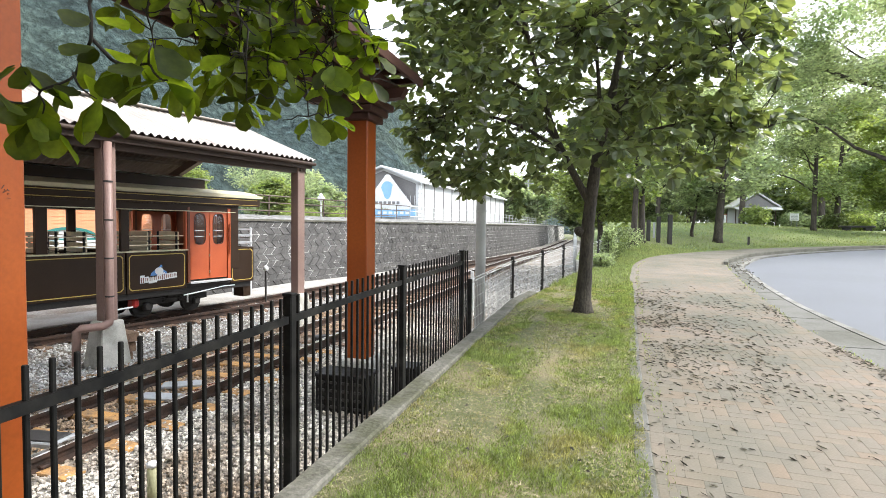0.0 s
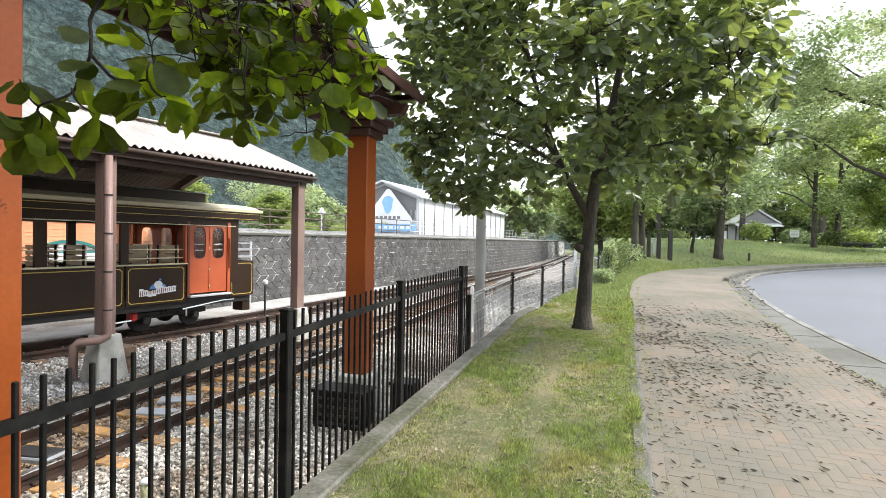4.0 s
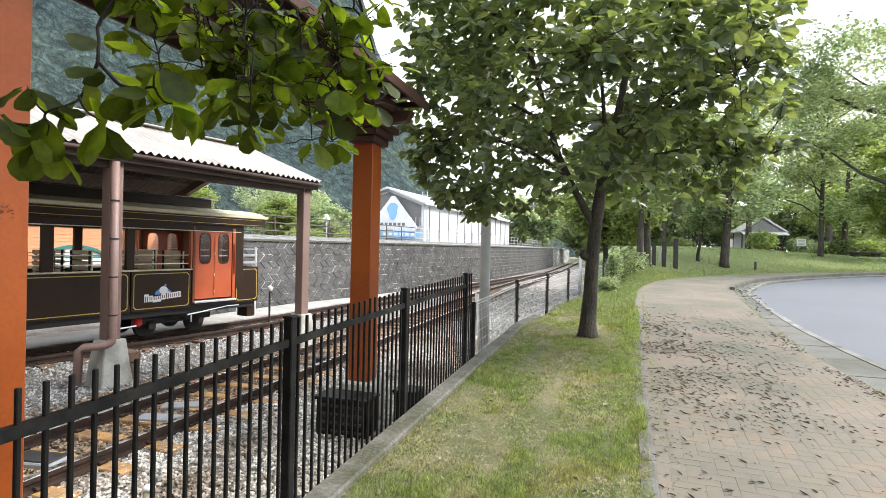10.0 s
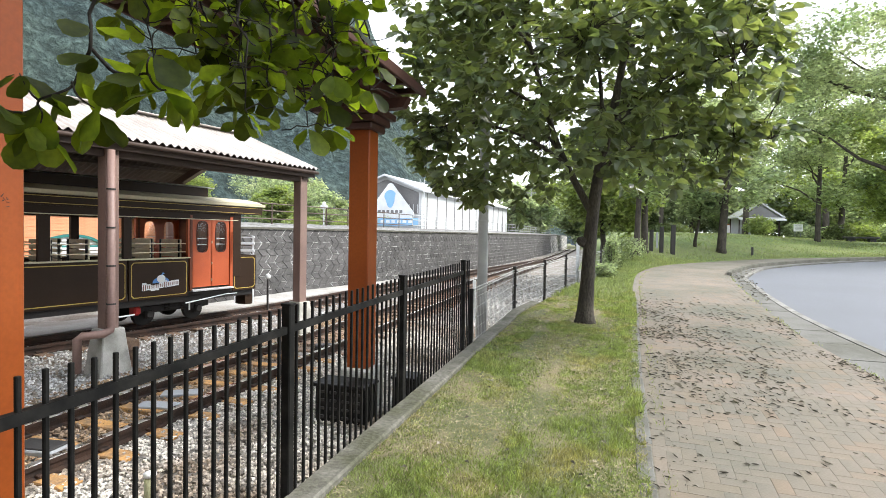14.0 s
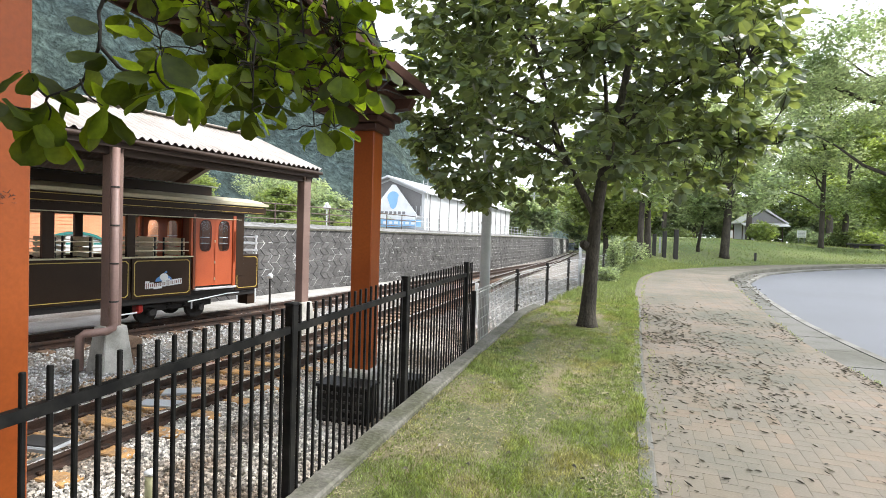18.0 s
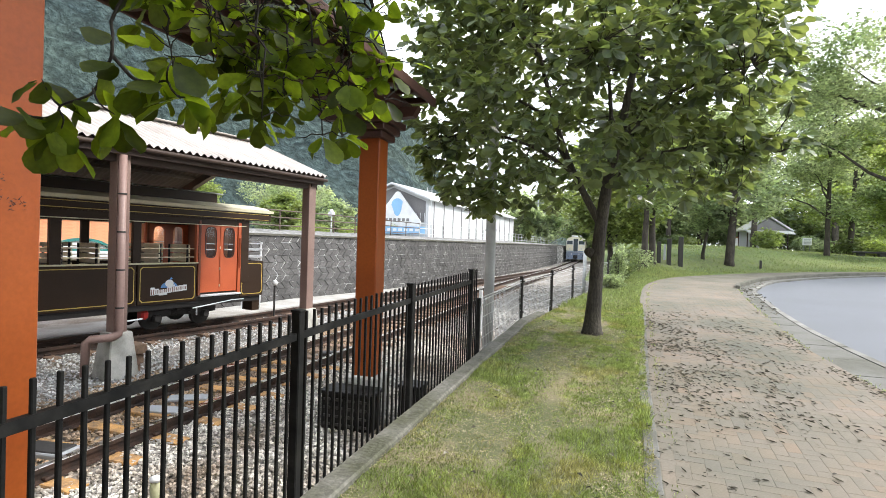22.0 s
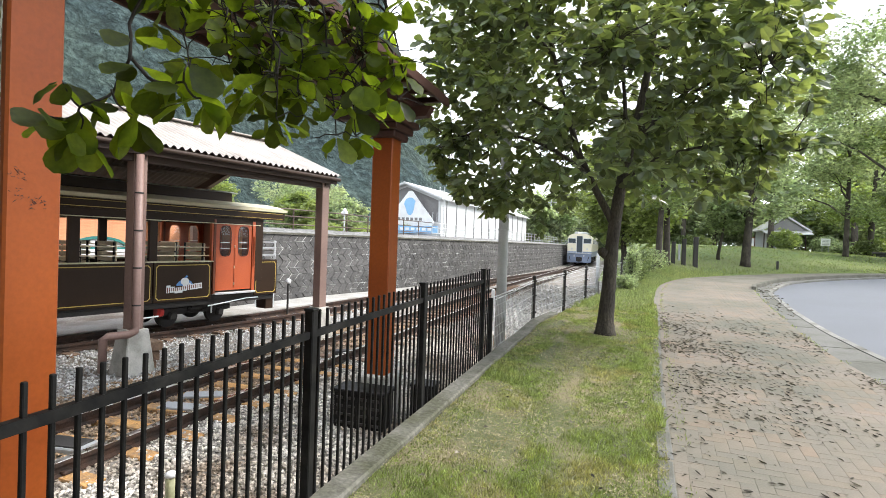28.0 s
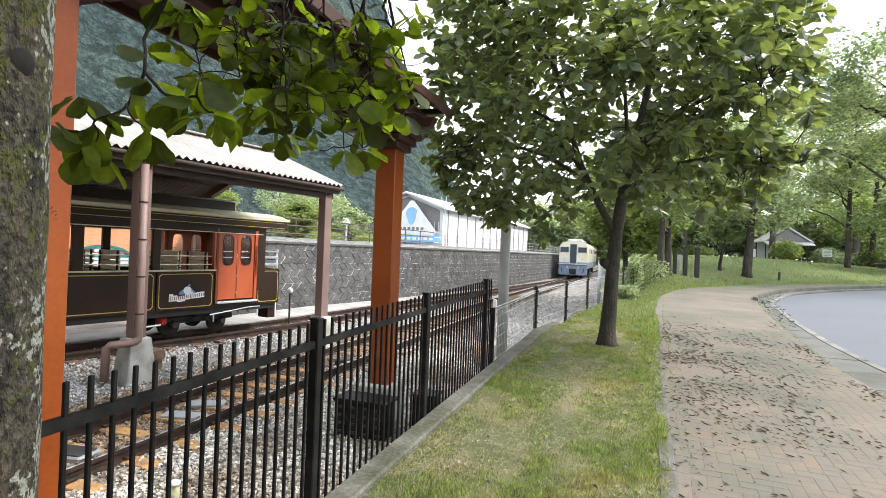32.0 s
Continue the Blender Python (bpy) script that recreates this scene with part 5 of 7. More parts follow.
for z in (7.2, 8.0):
    box_part("cross_arm", (0, 0, z), (1.8, 0.12, 0.12), M_CONCPOLE, mast)
# ---- mountain ----
def mountain_material():
    """Uneven forest crowns, haze and shade put into their colour, broken by bare rock."""
    m = bpy.data.materials.new("hazed_forest")
    m.use_nodes = True
    n, l = m.node_tree.nodes, m.node_tree.links
    b = n["Principled BSDF"]
    b.inputs["Roughness"].default_value, b.inputs["Specular IOR Level"].default_value = 0.95, 0.1
    tc = n.new("ShaderNodeTexCoord")
    drift, fine, rock = n.new("ShaderNodeTexNoise"), n.new("ShaderNodeTexNoise"), n.new("ShaderNodeTexNoise")
    for node, sc, de in ((drift, 0.03, 12), (fine, 0.30, 7), (rock, 0.012, 9)):
        node.inputs["Scale"].default_value, node.inputs["Detail"].default_value = sc, de
    mp = n.new("ShaderNodeMapping")
    mp.inputs["Scale"].default_value = (1.6, 1.6, 0.35)
    l.new(tc.outputs["Object"], mp.inputs[0])
    l.new(tc.outputs["Object"], drift.inputs[0])
    l.new(tc.outputs["Object"], fine.inputs[0])
    l.new(mp.outputs[0], rock.inputs[0])
    # blue-grey greens: distance haze is put into the forest's colour
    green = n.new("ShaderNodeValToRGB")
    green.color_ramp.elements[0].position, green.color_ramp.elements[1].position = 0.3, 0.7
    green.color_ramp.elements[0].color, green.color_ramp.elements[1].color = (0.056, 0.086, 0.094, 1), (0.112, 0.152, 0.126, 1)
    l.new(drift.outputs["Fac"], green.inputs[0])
    # each crown painted paler in its middle, with shade darkening the gaps
    cells, crown_shade = n.new("ShaderNodeTexVoronoi"), n.new("ShaderNodeMapRange")
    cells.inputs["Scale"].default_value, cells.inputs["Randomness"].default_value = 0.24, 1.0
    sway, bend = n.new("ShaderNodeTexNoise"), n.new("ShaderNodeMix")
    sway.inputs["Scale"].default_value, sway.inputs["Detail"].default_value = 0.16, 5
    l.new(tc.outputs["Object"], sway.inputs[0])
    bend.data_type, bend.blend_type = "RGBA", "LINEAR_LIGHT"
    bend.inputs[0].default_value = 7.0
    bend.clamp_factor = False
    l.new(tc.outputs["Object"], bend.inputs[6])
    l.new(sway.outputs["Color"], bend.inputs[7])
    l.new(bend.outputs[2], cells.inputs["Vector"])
    crown_shade.inputs["From Max"].default_value = 0.75
    crown_shade.inputs["To Min"].default_value, crown_shade.inputs["To Max"].default_value = 1.45, 0.5
    l.new(cells.outputs["Distance"], crown_shade.inputs["Value"])
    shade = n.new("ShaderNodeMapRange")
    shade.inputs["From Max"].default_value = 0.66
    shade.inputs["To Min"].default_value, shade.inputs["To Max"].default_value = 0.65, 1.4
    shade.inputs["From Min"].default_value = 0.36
    fine.inputs["Roughness"].default_value = 0.68
    l.new(fine.outputs["Fac"], shade.inputs["Value"])
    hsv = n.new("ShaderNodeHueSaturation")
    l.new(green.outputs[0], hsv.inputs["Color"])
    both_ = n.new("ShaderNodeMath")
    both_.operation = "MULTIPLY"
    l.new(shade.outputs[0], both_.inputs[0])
    l.new(crown_shade.outputs[0], both_.inputs[1])
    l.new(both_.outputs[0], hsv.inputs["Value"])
    r = n.new("ShaderNodeValToRGB")
    r.color_ramp.elements[0].position, r.color_ramp.elements[1].position = 0.60, 0.64
    shift, far_, rim_, cliff = n.new("ShaderNodeMapping"), n.new("ShaderNodeVectorMath"), n.new("ShaderNodeMapRange"), n.new("ShaderNodeMath")
    shift.inputs["Location"].default_value = (167 * 0.06, -155 * 0.06, -66 * 0.016)
    shift.inputs["Scale"].default_value = (0.06, 0.06, 0.016)
    l.new(tc.outputs["Object"], shift.inputs[0])
    far_.operation = "LENGTH"
    l.new(shift.outputs[0], far_.inputs[0])
    rim_.inputs["From Max"].default_value = 0.95
    rim_.inputs["To Min"].default_value, rim_.inputs["To Max"].default_value = 0.17, -0.03
    l.new(far_.outputs["Value"], rim_.inputs["Value"])
    cliff.operation = "ADD"
    l.new(rock.outputs["Fac"], cliff.inputs[0])
    l.new(rim_.outputs[0], cliff.inputs[1])
    l.new(cliff.outputs[0], r.inputs[0])
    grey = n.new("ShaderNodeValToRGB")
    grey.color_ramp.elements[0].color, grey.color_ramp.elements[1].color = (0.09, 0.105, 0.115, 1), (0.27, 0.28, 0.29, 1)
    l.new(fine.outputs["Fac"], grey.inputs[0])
    mx = n.new("ShaderNodeMix")
    mx.data_type = "RGBA"
    l.new(r.outputs[0], mx.inputs[0])
    l.new(hsv.outputs[0], mx.inputs[6])
    l.new(grey.outputs[0], mx.inputs[7])
    l.new(mx.outputs[2], b.inputs["Base Color"])
    bp = n.new("ShaderNodeBump")
    bp.inputs["Strength"].default_value, bp.inputs["Distance"].default_value = 0.9, 3.5
    l.new(both_.outputs[0], bp.inputs["Height"])
    l.new(bp.outputs[0], b.inputs["Normal"])
    return m


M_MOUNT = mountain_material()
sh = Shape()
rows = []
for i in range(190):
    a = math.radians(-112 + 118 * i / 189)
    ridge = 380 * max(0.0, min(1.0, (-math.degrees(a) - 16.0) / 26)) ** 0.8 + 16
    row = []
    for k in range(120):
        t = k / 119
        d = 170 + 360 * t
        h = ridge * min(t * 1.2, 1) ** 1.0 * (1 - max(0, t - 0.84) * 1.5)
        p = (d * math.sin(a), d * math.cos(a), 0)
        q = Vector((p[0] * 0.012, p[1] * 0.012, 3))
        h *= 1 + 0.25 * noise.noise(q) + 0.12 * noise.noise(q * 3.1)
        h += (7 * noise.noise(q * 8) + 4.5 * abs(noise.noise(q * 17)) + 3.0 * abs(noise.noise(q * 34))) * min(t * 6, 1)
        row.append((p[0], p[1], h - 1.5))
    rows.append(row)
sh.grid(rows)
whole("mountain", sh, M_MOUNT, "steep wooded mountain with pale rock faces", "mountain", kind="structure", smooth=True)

# ---- plants ----
LEAF_OUT = [(0.0, 0.0), (0.10, 0.12), (0.20, 0.30), (0.285, 0.50), (0.325, 0.68), (0.29, 0.83), (0.18, 0.94), (0.0, 1.0)]
LEAF_V = [(0, 0, 0)] + [(s * x * (1 + 0.05 * math.sin(9 * y + s)), y, 0.16 * x - 0.16 * y * y + 0.022 * math.sin(13 * y + 2 * s)) for s in (-1, 1) for x, y in LEAF_OUT[1:-1]] + [(0, 1.0, -0.17)] + [(0, y, -0.16 * y * y - 0.012) for _, y in LEAF_OUT[1:-1]]
LEAF_F = []
for side in (0, 1):
    rim, rib = [0] + [1 + side * 6 + k for k in range(6)] + [13], [0] + [14 + k for k in range(6)] + [13]
    for k in range(7):
        q = [rib[k], rib[k + 1], rim[k + 1], rim[k]] if side else [rib[k], rim[k], rim[k + 1], rib[k + 1]]
        q = list(dict.fromkeys(q))
        LEAF_F.append(tuple(q))
LEAF_LOW_V = [(0, 0, 0), (-0.20, 0.30, 0.05), (-0.33, 0.66, 0.05), (-0.16, 0.93, -0.02), (0, 1.0, -0.06), (0.16, 0.93, -0.02), (0.33, 0.66, 0.05), (0.20, 0.30, 0.05), (0, 0.5, -0.03)]
LEAF_LOW_F = [(0, 8, 1), (1, 8, 2), (2, 8, 3), (3, 8, 4), (4, 8, 5), (5, 8, 6), (6, 8, 7), (7, 8, 0)]
SMALL_V = [(0, 0, 0), (-0.42, 0.5, 0.12), (0, 1, 0), (0.42, 0.5, 0.12)]
SMALL_F = [(0, 2, 1), (0, 3, 2)]


def whorl(rnd, p, out, n, size, droop=0.3):
    """Leaves that stand round a twig's end."""
    ms = []
    base = rnd.uniform(0, 6.3)
    for j in range(n):
        a = base + 6.283 * j / n + rnd.uniform(-0.4, 0.4)
        d = Vector((math.cos(a), math.sin(a), rnd.uniform(-droop - 0.6, 0.35))) + out * 0.5
        d.normalize()
        q = d.to_track_quat("Y", "Z").to_matrix().to_4x4() @ turn(rnd.uniform(-0.3, 0.3), rnd.uniform(-1.1, 1.1), 0)
        s = size * rnd.uniform(0.65, 1.2)
        ms.append(Matrix.Translation(p + d * size * 0.15 + Vector((0, 0, rnd.uniform(-0.05, 0.05)))) @ q @ Matrix.Diagonal((s * 0.98, s, s, 1)))
    return ms


def bent(a, b, rnd, n=5, sag=0.0, wob=0.1):
    a, b = Vector(a), Vector(b)
    L = (b - a).length
    return [a.lerp(b, k / n) + Vector((rnd.uniform(-wob, wob), rnd.uniform(-wob, wob), rnd.uniform(-wob, wob))) * L * 0.35 * math.sin(math.pi * k / n) + Vector((0, 0, sag * math.sin(math.pi * k / n))) for k in range(n + 1)]


# the big-leaved tree on the lawn
rnd = random.Random(11)
tree = thing("magnolia_tree", "broad dark-barked tree with large green leaves on the lawn", "tree", pose(-0.22, 9.12, rise(9.12)) @ Matrix.Scale(0.852, 4))
sh = Shape()
sh.tube([(0, 0, -0.05), (0.0, 0, 0.06), (0.0, 0, 0.25), (0.03, 0, 0.8), (0.05, 0, 1.35), (0.06, 0, 1.5), (0.06, 0, 1.65), (0.10, 0, 2.1), (0.14, 0.02, 2.5), (0.22, 0.05, 3.1), (0.42, 0.1, 4.0), (0.62, 0.2, 5.2), (0.75, 0.2, 6.6), (0.7, 0.2, 8.0)],
        [0.235, 0.19, 0.155, 0.130, 0.122, 0.125, 0.12, 0.115, 0.11, 0.095, 0.08, 0.06, 0.04, 0.015], 14)
trunk = part("trunk", sh, M_BARK, tree, "dark furrowed trunk", smooth=True)
sh = Shape()
sh.tube([(-0.05, -0.03, 1.53), (-0.13, -0.07, 1.56), (-0.17, -0.09, 1.57)], [0.10, 0.085, 0.05], 8)
part("burl", sh, M_BARK, trunk, smooth=True)
MAIN_LIMBS = [((0.10, 0.0, 2.05), (-0.55, -0.1, 3.3), (-0.95, -0.2, 4.6), (-1.3, -0.2, 6.0), (-1.5, -0.1, 7.4)),
         ((-0.40, -0.08, 3.0), (-1.2, -0.5, 3.5), (-2.2, -0.9, 3.7), (-2.9, -1.1, 3.5)),
         ((0.20, 0.03, 2.9), (0.9, -0.3, 3.3), (1.9, -0.5, 3.45), (2.9, -0.6, 3.3)),
         ((0.35, 0.1, 3.6), (1.2, 0.2, 4.5), (2.2, 0.4, 5.3), (2.9, 0.6, 6.0)),
         ((-0.75, -0.15, 4.0), (-1.8, 0.2, 4.7), (-2.7, 0.4, 5.4)),
         ((0.25, 0.0, 3.2), (0.2, -1.0, 4.1), (0.1, -2.0, 4.6), (0.0, -2.7, 4.5)),
         ((0.3, 0.1, 3.4), (0.6, 1.2, 4.2), (0.9, 2.3, 4.8)),
         ((-0.5, 0.0, 3.2), (-1.0, 1.0, 3.9), (-1.4, 2.2, 4.3)),
         ((0.6, 0.2, 5.0), (1.3, -0.9, 5.9), (1.9, -1.6, 6.6)),
         ((-1.1, -0.2, 5.2), (-1.9, -1.0, 6.1), (-2.3, -1.4, 6.8)),
         ((0.4, 0.1, 3.9), (1.4, -1.0, 4.3), (2.2, -1.7, 4.4))]
limb_pts = []
for i, limb in enumerate(MAIN_LIMBS):
    pts = curve_xy(limb, 5)
    r0 = 0.075 if i == 0 else 0.045
    sh = Shape()
    sh.tube(pts, [r0 * (1 - 0.8 * k / (len(pts) - 1)) for k in range(len(pts))], 8)
    part("limb", sh, M_BARK, tree, smooth=True)
    limb_pts += pts[2:]
tips = []
tries = 0
while len(tips) < 1620 and tries < 30000:
    tries += 1
    u = Vector((rnd.gauss(0, 1), rnd.gauss(0, 1), rnd.gauss(0, 1))).normalized() * rnd.random() ** 0.27
    p = Vector((-0.32 + 3.6 * u.x, 3.1 * u.y, 5.0 + 3.5 * u.z))
    side = math.hypot(p.x - 0.1, p.y)
    floor_z = 3.50 - 0.70 * max(side - 0.4, 0) ** 0.85 if side < 2.9 else 2.0
    if p.z < floor_z + 0.12 * noise.noise((p.x * 1.5, p.y * 1.5, 0)):
        continue
    if noise.noise((p.x * 0.95, p.y * 0.95, p.z * 0.95)) < -0.17:
        continue
    tips.append(p)
for limb in MAIN_LIMBS:
    pts = curve_xy(limb, 5)
    for p in pts[-7:]:
        tips += [p + Vector((rnd.uniform(-0.3, 0.3), rnd.uniform(-0.3, 0.3), rnd.uniform(-0.25, 0.3))) for k in range(3)]
ms = []
twigs = Shape()
for i, p in enumerate(tips):
    near = min(limb_pts, key=lambda q: (q - p).length_squared)
    if (near - p).length < 0.9:
        twigs.tube(bent(near, p, rnd, 3, 0.0, 0.25), [0.011, 0.008, 0.006, 0.004], 4, caps=False)
    out = (p - Vector((0.1, 0, 4.6)))
    out.z *= 0.5
    out.normalize()
    ms += whorl(rnd, p, out, rnd.randint(7, 9), 0.225)
tagged(part("twig_spray", twigs, M_BARK, tree), kind="stuff")
crown = part("crown", scatter(LEAF_LOW_V, LEAF_LOW_F, M_LEAF, "crown")(ms), None, tree, "crown of large leathery green leaves")
tagged(crown, kind="stuff")
# hanging spray below the crown
ms = []
for k in range(9):
    ms += whorl(rnd, Vector((-1.25 + 0.05 * math.sin(k), -0.4, 2.55 - 0.075 * k)), Vector((0, 0, -0.6)), 4, 0.17, 0.8)
tagged(part("hanging_spray", scatter(LEAF_LOW_V, LEAF_LOW_F, M_LEAF, "spray")(ms), None, tree), kind="stuff")

# ---- the tree beside the camera: a trunk and leafy twigs overhead ----
M_LICHEN = mat("lichen_bark", (0.078, 0.064, 0.046), 0.95, vary=0.7, scale=26, fine=120, bump=1.0, second=(0.018, 0.014, 0.011), depth=0.03, mix=0.78, stretch=(1, 1, 0.7))
n_, l_ = M_LICHEN.node_tree.nodes, M_LICHEN.node_tree.links
tc_ = n_.new("ShaderNodeTexCoord")
bark_ = n_["Principled BSDF"].inputs["Base Color"]
for big_, small_, lo_, hi_, tone_ in ((4.5, 75.0, 0.24, 0.30, (0.082, 0.084, 0.022, 1)), (8.0, 105.0, 0.305, 0.33, (0.34, 0.35, 0.30, 1))):
    wide, spots_, both, cut, crust = n_.new("ShaderNodeTexNoise"), n_.new("ShaderNodeTexNoise"), n_.new("ShaderNodeMath"), n_.new("ShaderNodeValToRGB"), n_.new("ShaderNodeMix")
    wide.inputs["Scale"].default_value, spots_.inputs["Scale"].default_value = big_, small_
    spots_.inputs["Detail"].default_value = 6
    for q in (wide, spots_):
        l_.new(tc_.outputs["Object"], q.inputs[0])
    both.operation = "MULTIPLY"
    l_.new(wide.outputs["Fac"], both.inputs[0])
    l_.new(spots_.outputs["Fac"], both.inputs[1])
    cut.color_ramp.elements[0].position, cut.color_ramp.elements[1].position = lo_, hi_
    l_.new(both.outputs[0], cut.inputs[0])
    crust.data_type = "RGBA"
    crust.inputs[7].default_value = tone_
    l_.new(bark_.links[0].from_socket, crust.inputs[6])
    l_.new(cut.outputs[0], crust.inputs[0])
    l_.new(crust.outputs[2], bark_)
near_tree = thing("lichen_tree", "mossy lichen-spotted tree whose leafy twigs hang overhead", "tree", pose(*NEAR_TRUNK, 0))
sh = Shape()
rows = []
for k in range(40):
    z = -0.05 + 0.1 * k
    row = []
    for j in range(28):
        a = 2 * math.pi * j / 28
        r = (0.105 + 0.045 * max(0, 0.35 - z)) * (1 + 0.05 * noise.noise((math.cos(a) * 3, math.sin(a) * 3, z * 2.2)) + 0.03 * noise.noise((math.cos(a) * 9, math.sin(a) * 9, z * 7)))
        row.append((r * math.cos(a) + 0.004 * (z - 1.6), r * math.sin(a), z))
    rows.append(row)
sh.grid(rows, closed=True, caps=True)
nt = part("trunk", sh, M_LICHEN, near_tree, "mossy trunk", smooth=True)
sh = Shape()
sh.tube([(0.092, 0.026, 1.800), (0.102, 0.029, 1.802), (0.106, 0.030, 1.801)], [0.019, 0.013, 0.005], 9)
part("knot", sh, M_TWIG, nt, "dark knot hole", smooth=True)

# twig paths placed along sight lines to fit the camera's view
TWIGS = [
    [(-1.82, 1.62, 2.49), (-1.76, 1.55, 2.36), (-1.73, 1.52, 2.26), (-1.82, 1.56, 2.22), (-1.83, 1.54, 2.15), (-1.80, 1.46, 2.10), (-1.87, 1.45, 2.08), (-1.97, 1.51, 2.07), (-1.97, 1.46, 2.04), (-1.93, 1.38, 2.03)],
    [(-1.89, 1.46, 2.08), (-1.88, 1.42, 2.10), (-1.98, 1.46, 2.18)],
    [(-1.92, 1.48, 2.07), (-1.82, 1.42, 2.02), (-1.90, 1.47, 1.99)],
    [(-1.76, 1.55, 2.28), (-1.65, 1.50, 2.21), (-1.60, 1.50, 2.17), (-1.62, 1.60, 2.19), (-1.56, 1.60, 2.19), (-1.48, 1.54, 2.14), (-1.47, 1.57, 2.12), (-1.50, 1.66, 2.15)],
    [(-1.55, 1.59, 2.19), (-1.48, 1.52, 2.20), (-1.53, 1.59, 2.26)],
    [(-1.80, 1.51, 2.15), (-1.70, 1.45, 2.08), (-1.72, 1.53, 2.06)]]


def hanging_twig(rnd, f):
    """A twig that droops from the bough at the share f of its length, its end set to fit the camera's view."""
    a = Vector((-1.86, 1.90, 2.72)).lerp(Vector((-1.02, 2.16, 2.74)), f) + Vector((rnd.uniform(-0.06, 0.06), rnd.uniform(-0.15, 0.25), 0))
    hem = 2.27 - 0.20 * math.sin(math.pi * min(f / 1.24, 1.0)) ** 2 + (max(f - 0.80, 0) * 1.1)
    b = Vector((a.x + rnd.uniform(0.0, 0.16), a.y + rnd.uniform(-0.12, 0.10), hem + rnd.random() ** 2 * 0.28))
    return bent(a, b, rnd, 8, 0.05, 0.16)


rnd = random.Random(21)
ms = []
side_twigs = Shape()
base_at = Vector((*NEAR_TRUNK, 0))


def rosette(rnd, p, out, n, size, low=-1.25, high=0.15):
    """Broad leaves round a twig's end, most of them hanging."""
    turn0 = rnd.uniform(0, 6.3)
    made = []
    for j in range(n):
        a = turn0 + 6.283 * j / n + rnd.uniform(-0.35, 0.35)
        d = Vector((math.cos(a), math.sin(a), rnd.uniform(low, high))) + out
        d.normalize()
        q = d.to_track_quat("Y", "Z").to_matrix().to_4x4() @ turn(rnd.uniform(-0.25, 0.25), rnd.uniform(-0.9, 0.9), 0)
        k = size * rnd.uniform(0.72, 1.15)
        made.append(Matrix.Translation(p + d * size * 0.12) @ q @ Matrix.Diagonal((k * rnd.uniform(0.92, 1.12), k, k, 1)))
    return made


# the bough above, from which the twigs hang
sh = Shape()
bough = curve_xy([(NEAR_TRUNK[0], NEAR_TRUNK[1], 2.9), (-1.55, 1.3, 3.0), (-1.50, 1.75, 2.85), (-1.2, 2.05, 2.78), (-0.9, 2.15, 2.74)], 4)
sh.tube([p - base_at for p in bough], [0.05 * (1 - 0.7 * k / (len(bough) - 1)) for k in range(len(bough))], 8)
part("bough", sh, M_BARK, near_tree, smooth=True)


def on_bough(p):
    return min(bough, key=lambda b: (b - Vector(p)).length)


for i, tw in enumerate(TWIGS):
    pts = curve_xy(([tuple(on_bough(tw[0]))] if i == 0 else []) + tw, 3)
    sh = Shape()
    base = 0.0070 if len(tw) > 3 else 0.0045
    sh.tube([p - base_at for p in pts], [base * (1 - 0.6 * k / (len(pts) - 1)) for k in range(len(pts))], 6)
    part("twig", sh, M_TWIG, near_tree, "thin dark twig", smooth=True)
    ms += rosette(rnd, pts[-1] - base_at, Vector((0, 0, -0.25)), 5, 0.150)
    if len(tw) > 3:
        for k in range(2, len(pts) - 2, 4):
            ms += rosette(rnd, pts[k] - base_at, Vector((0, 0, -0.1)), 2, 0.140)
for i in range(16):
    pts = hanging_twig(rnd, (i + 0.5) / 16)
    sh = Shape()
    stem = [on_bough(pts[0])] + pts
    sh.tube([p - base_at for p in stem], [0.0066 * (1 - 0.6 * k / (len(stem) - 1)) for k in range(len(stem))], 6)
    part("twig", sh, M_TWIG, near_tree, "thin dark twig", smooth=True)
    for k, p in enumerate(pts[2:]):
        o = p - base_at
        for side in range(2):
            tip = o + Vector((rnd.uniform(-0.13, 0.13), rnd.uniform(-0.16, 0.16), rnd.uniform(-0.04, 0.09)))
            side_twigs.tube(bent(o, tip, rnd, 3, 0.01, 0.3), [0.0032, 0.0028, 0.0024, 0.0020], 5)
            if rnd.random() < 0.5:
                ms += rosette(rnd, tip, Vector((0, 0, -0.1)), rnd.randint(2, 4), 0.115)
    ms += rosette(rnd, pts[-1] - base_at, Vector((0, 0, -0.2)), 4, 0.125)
# its own crown overhead, kept out of view, added to block skylight
rnd2 = random.Random(77)
crown_ms = []
while len(crown_ms) < 5200:
    a, d, z = rnd2.uniform(0, 6.283), 3.2 * rnd2.random() ** 0.6, rnd2.uniform(2.9, 6.2)
    p = Vector((0.25 + d * math.cos(a), 0.9 + d * math.sin(a), z))
    ahead = math.hypot(p.x, p.y)
    if p.y > -0.6 and z < 1.95 + 0.56 * ahead:
        continue
    if p.y <= -0.6 and z < 2.9:
        continue
    crown_ms += whorl(rnd2, p - Vector((*NEAR_TRUNK, 0)), Vector((0, 0, -0.1)), 7, 0.14, 0.5)
tagged(part("crown", scatter(LEAF_LOW_V, LEAF_LOW_F, M_LEAF, "crown")(crown_ms), None, near_tree, "leafy crown kept above the view, added for shade"), kind="stuff")
tagged(part("twig_spray", side_twigs, M_TWIG, near_tree, "fine dark side twigs"), kind="stuff")
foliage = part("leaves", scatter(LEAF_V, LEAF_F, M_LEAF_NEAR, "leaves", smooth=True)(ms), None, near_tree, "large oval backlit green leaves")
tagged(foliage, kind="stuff")


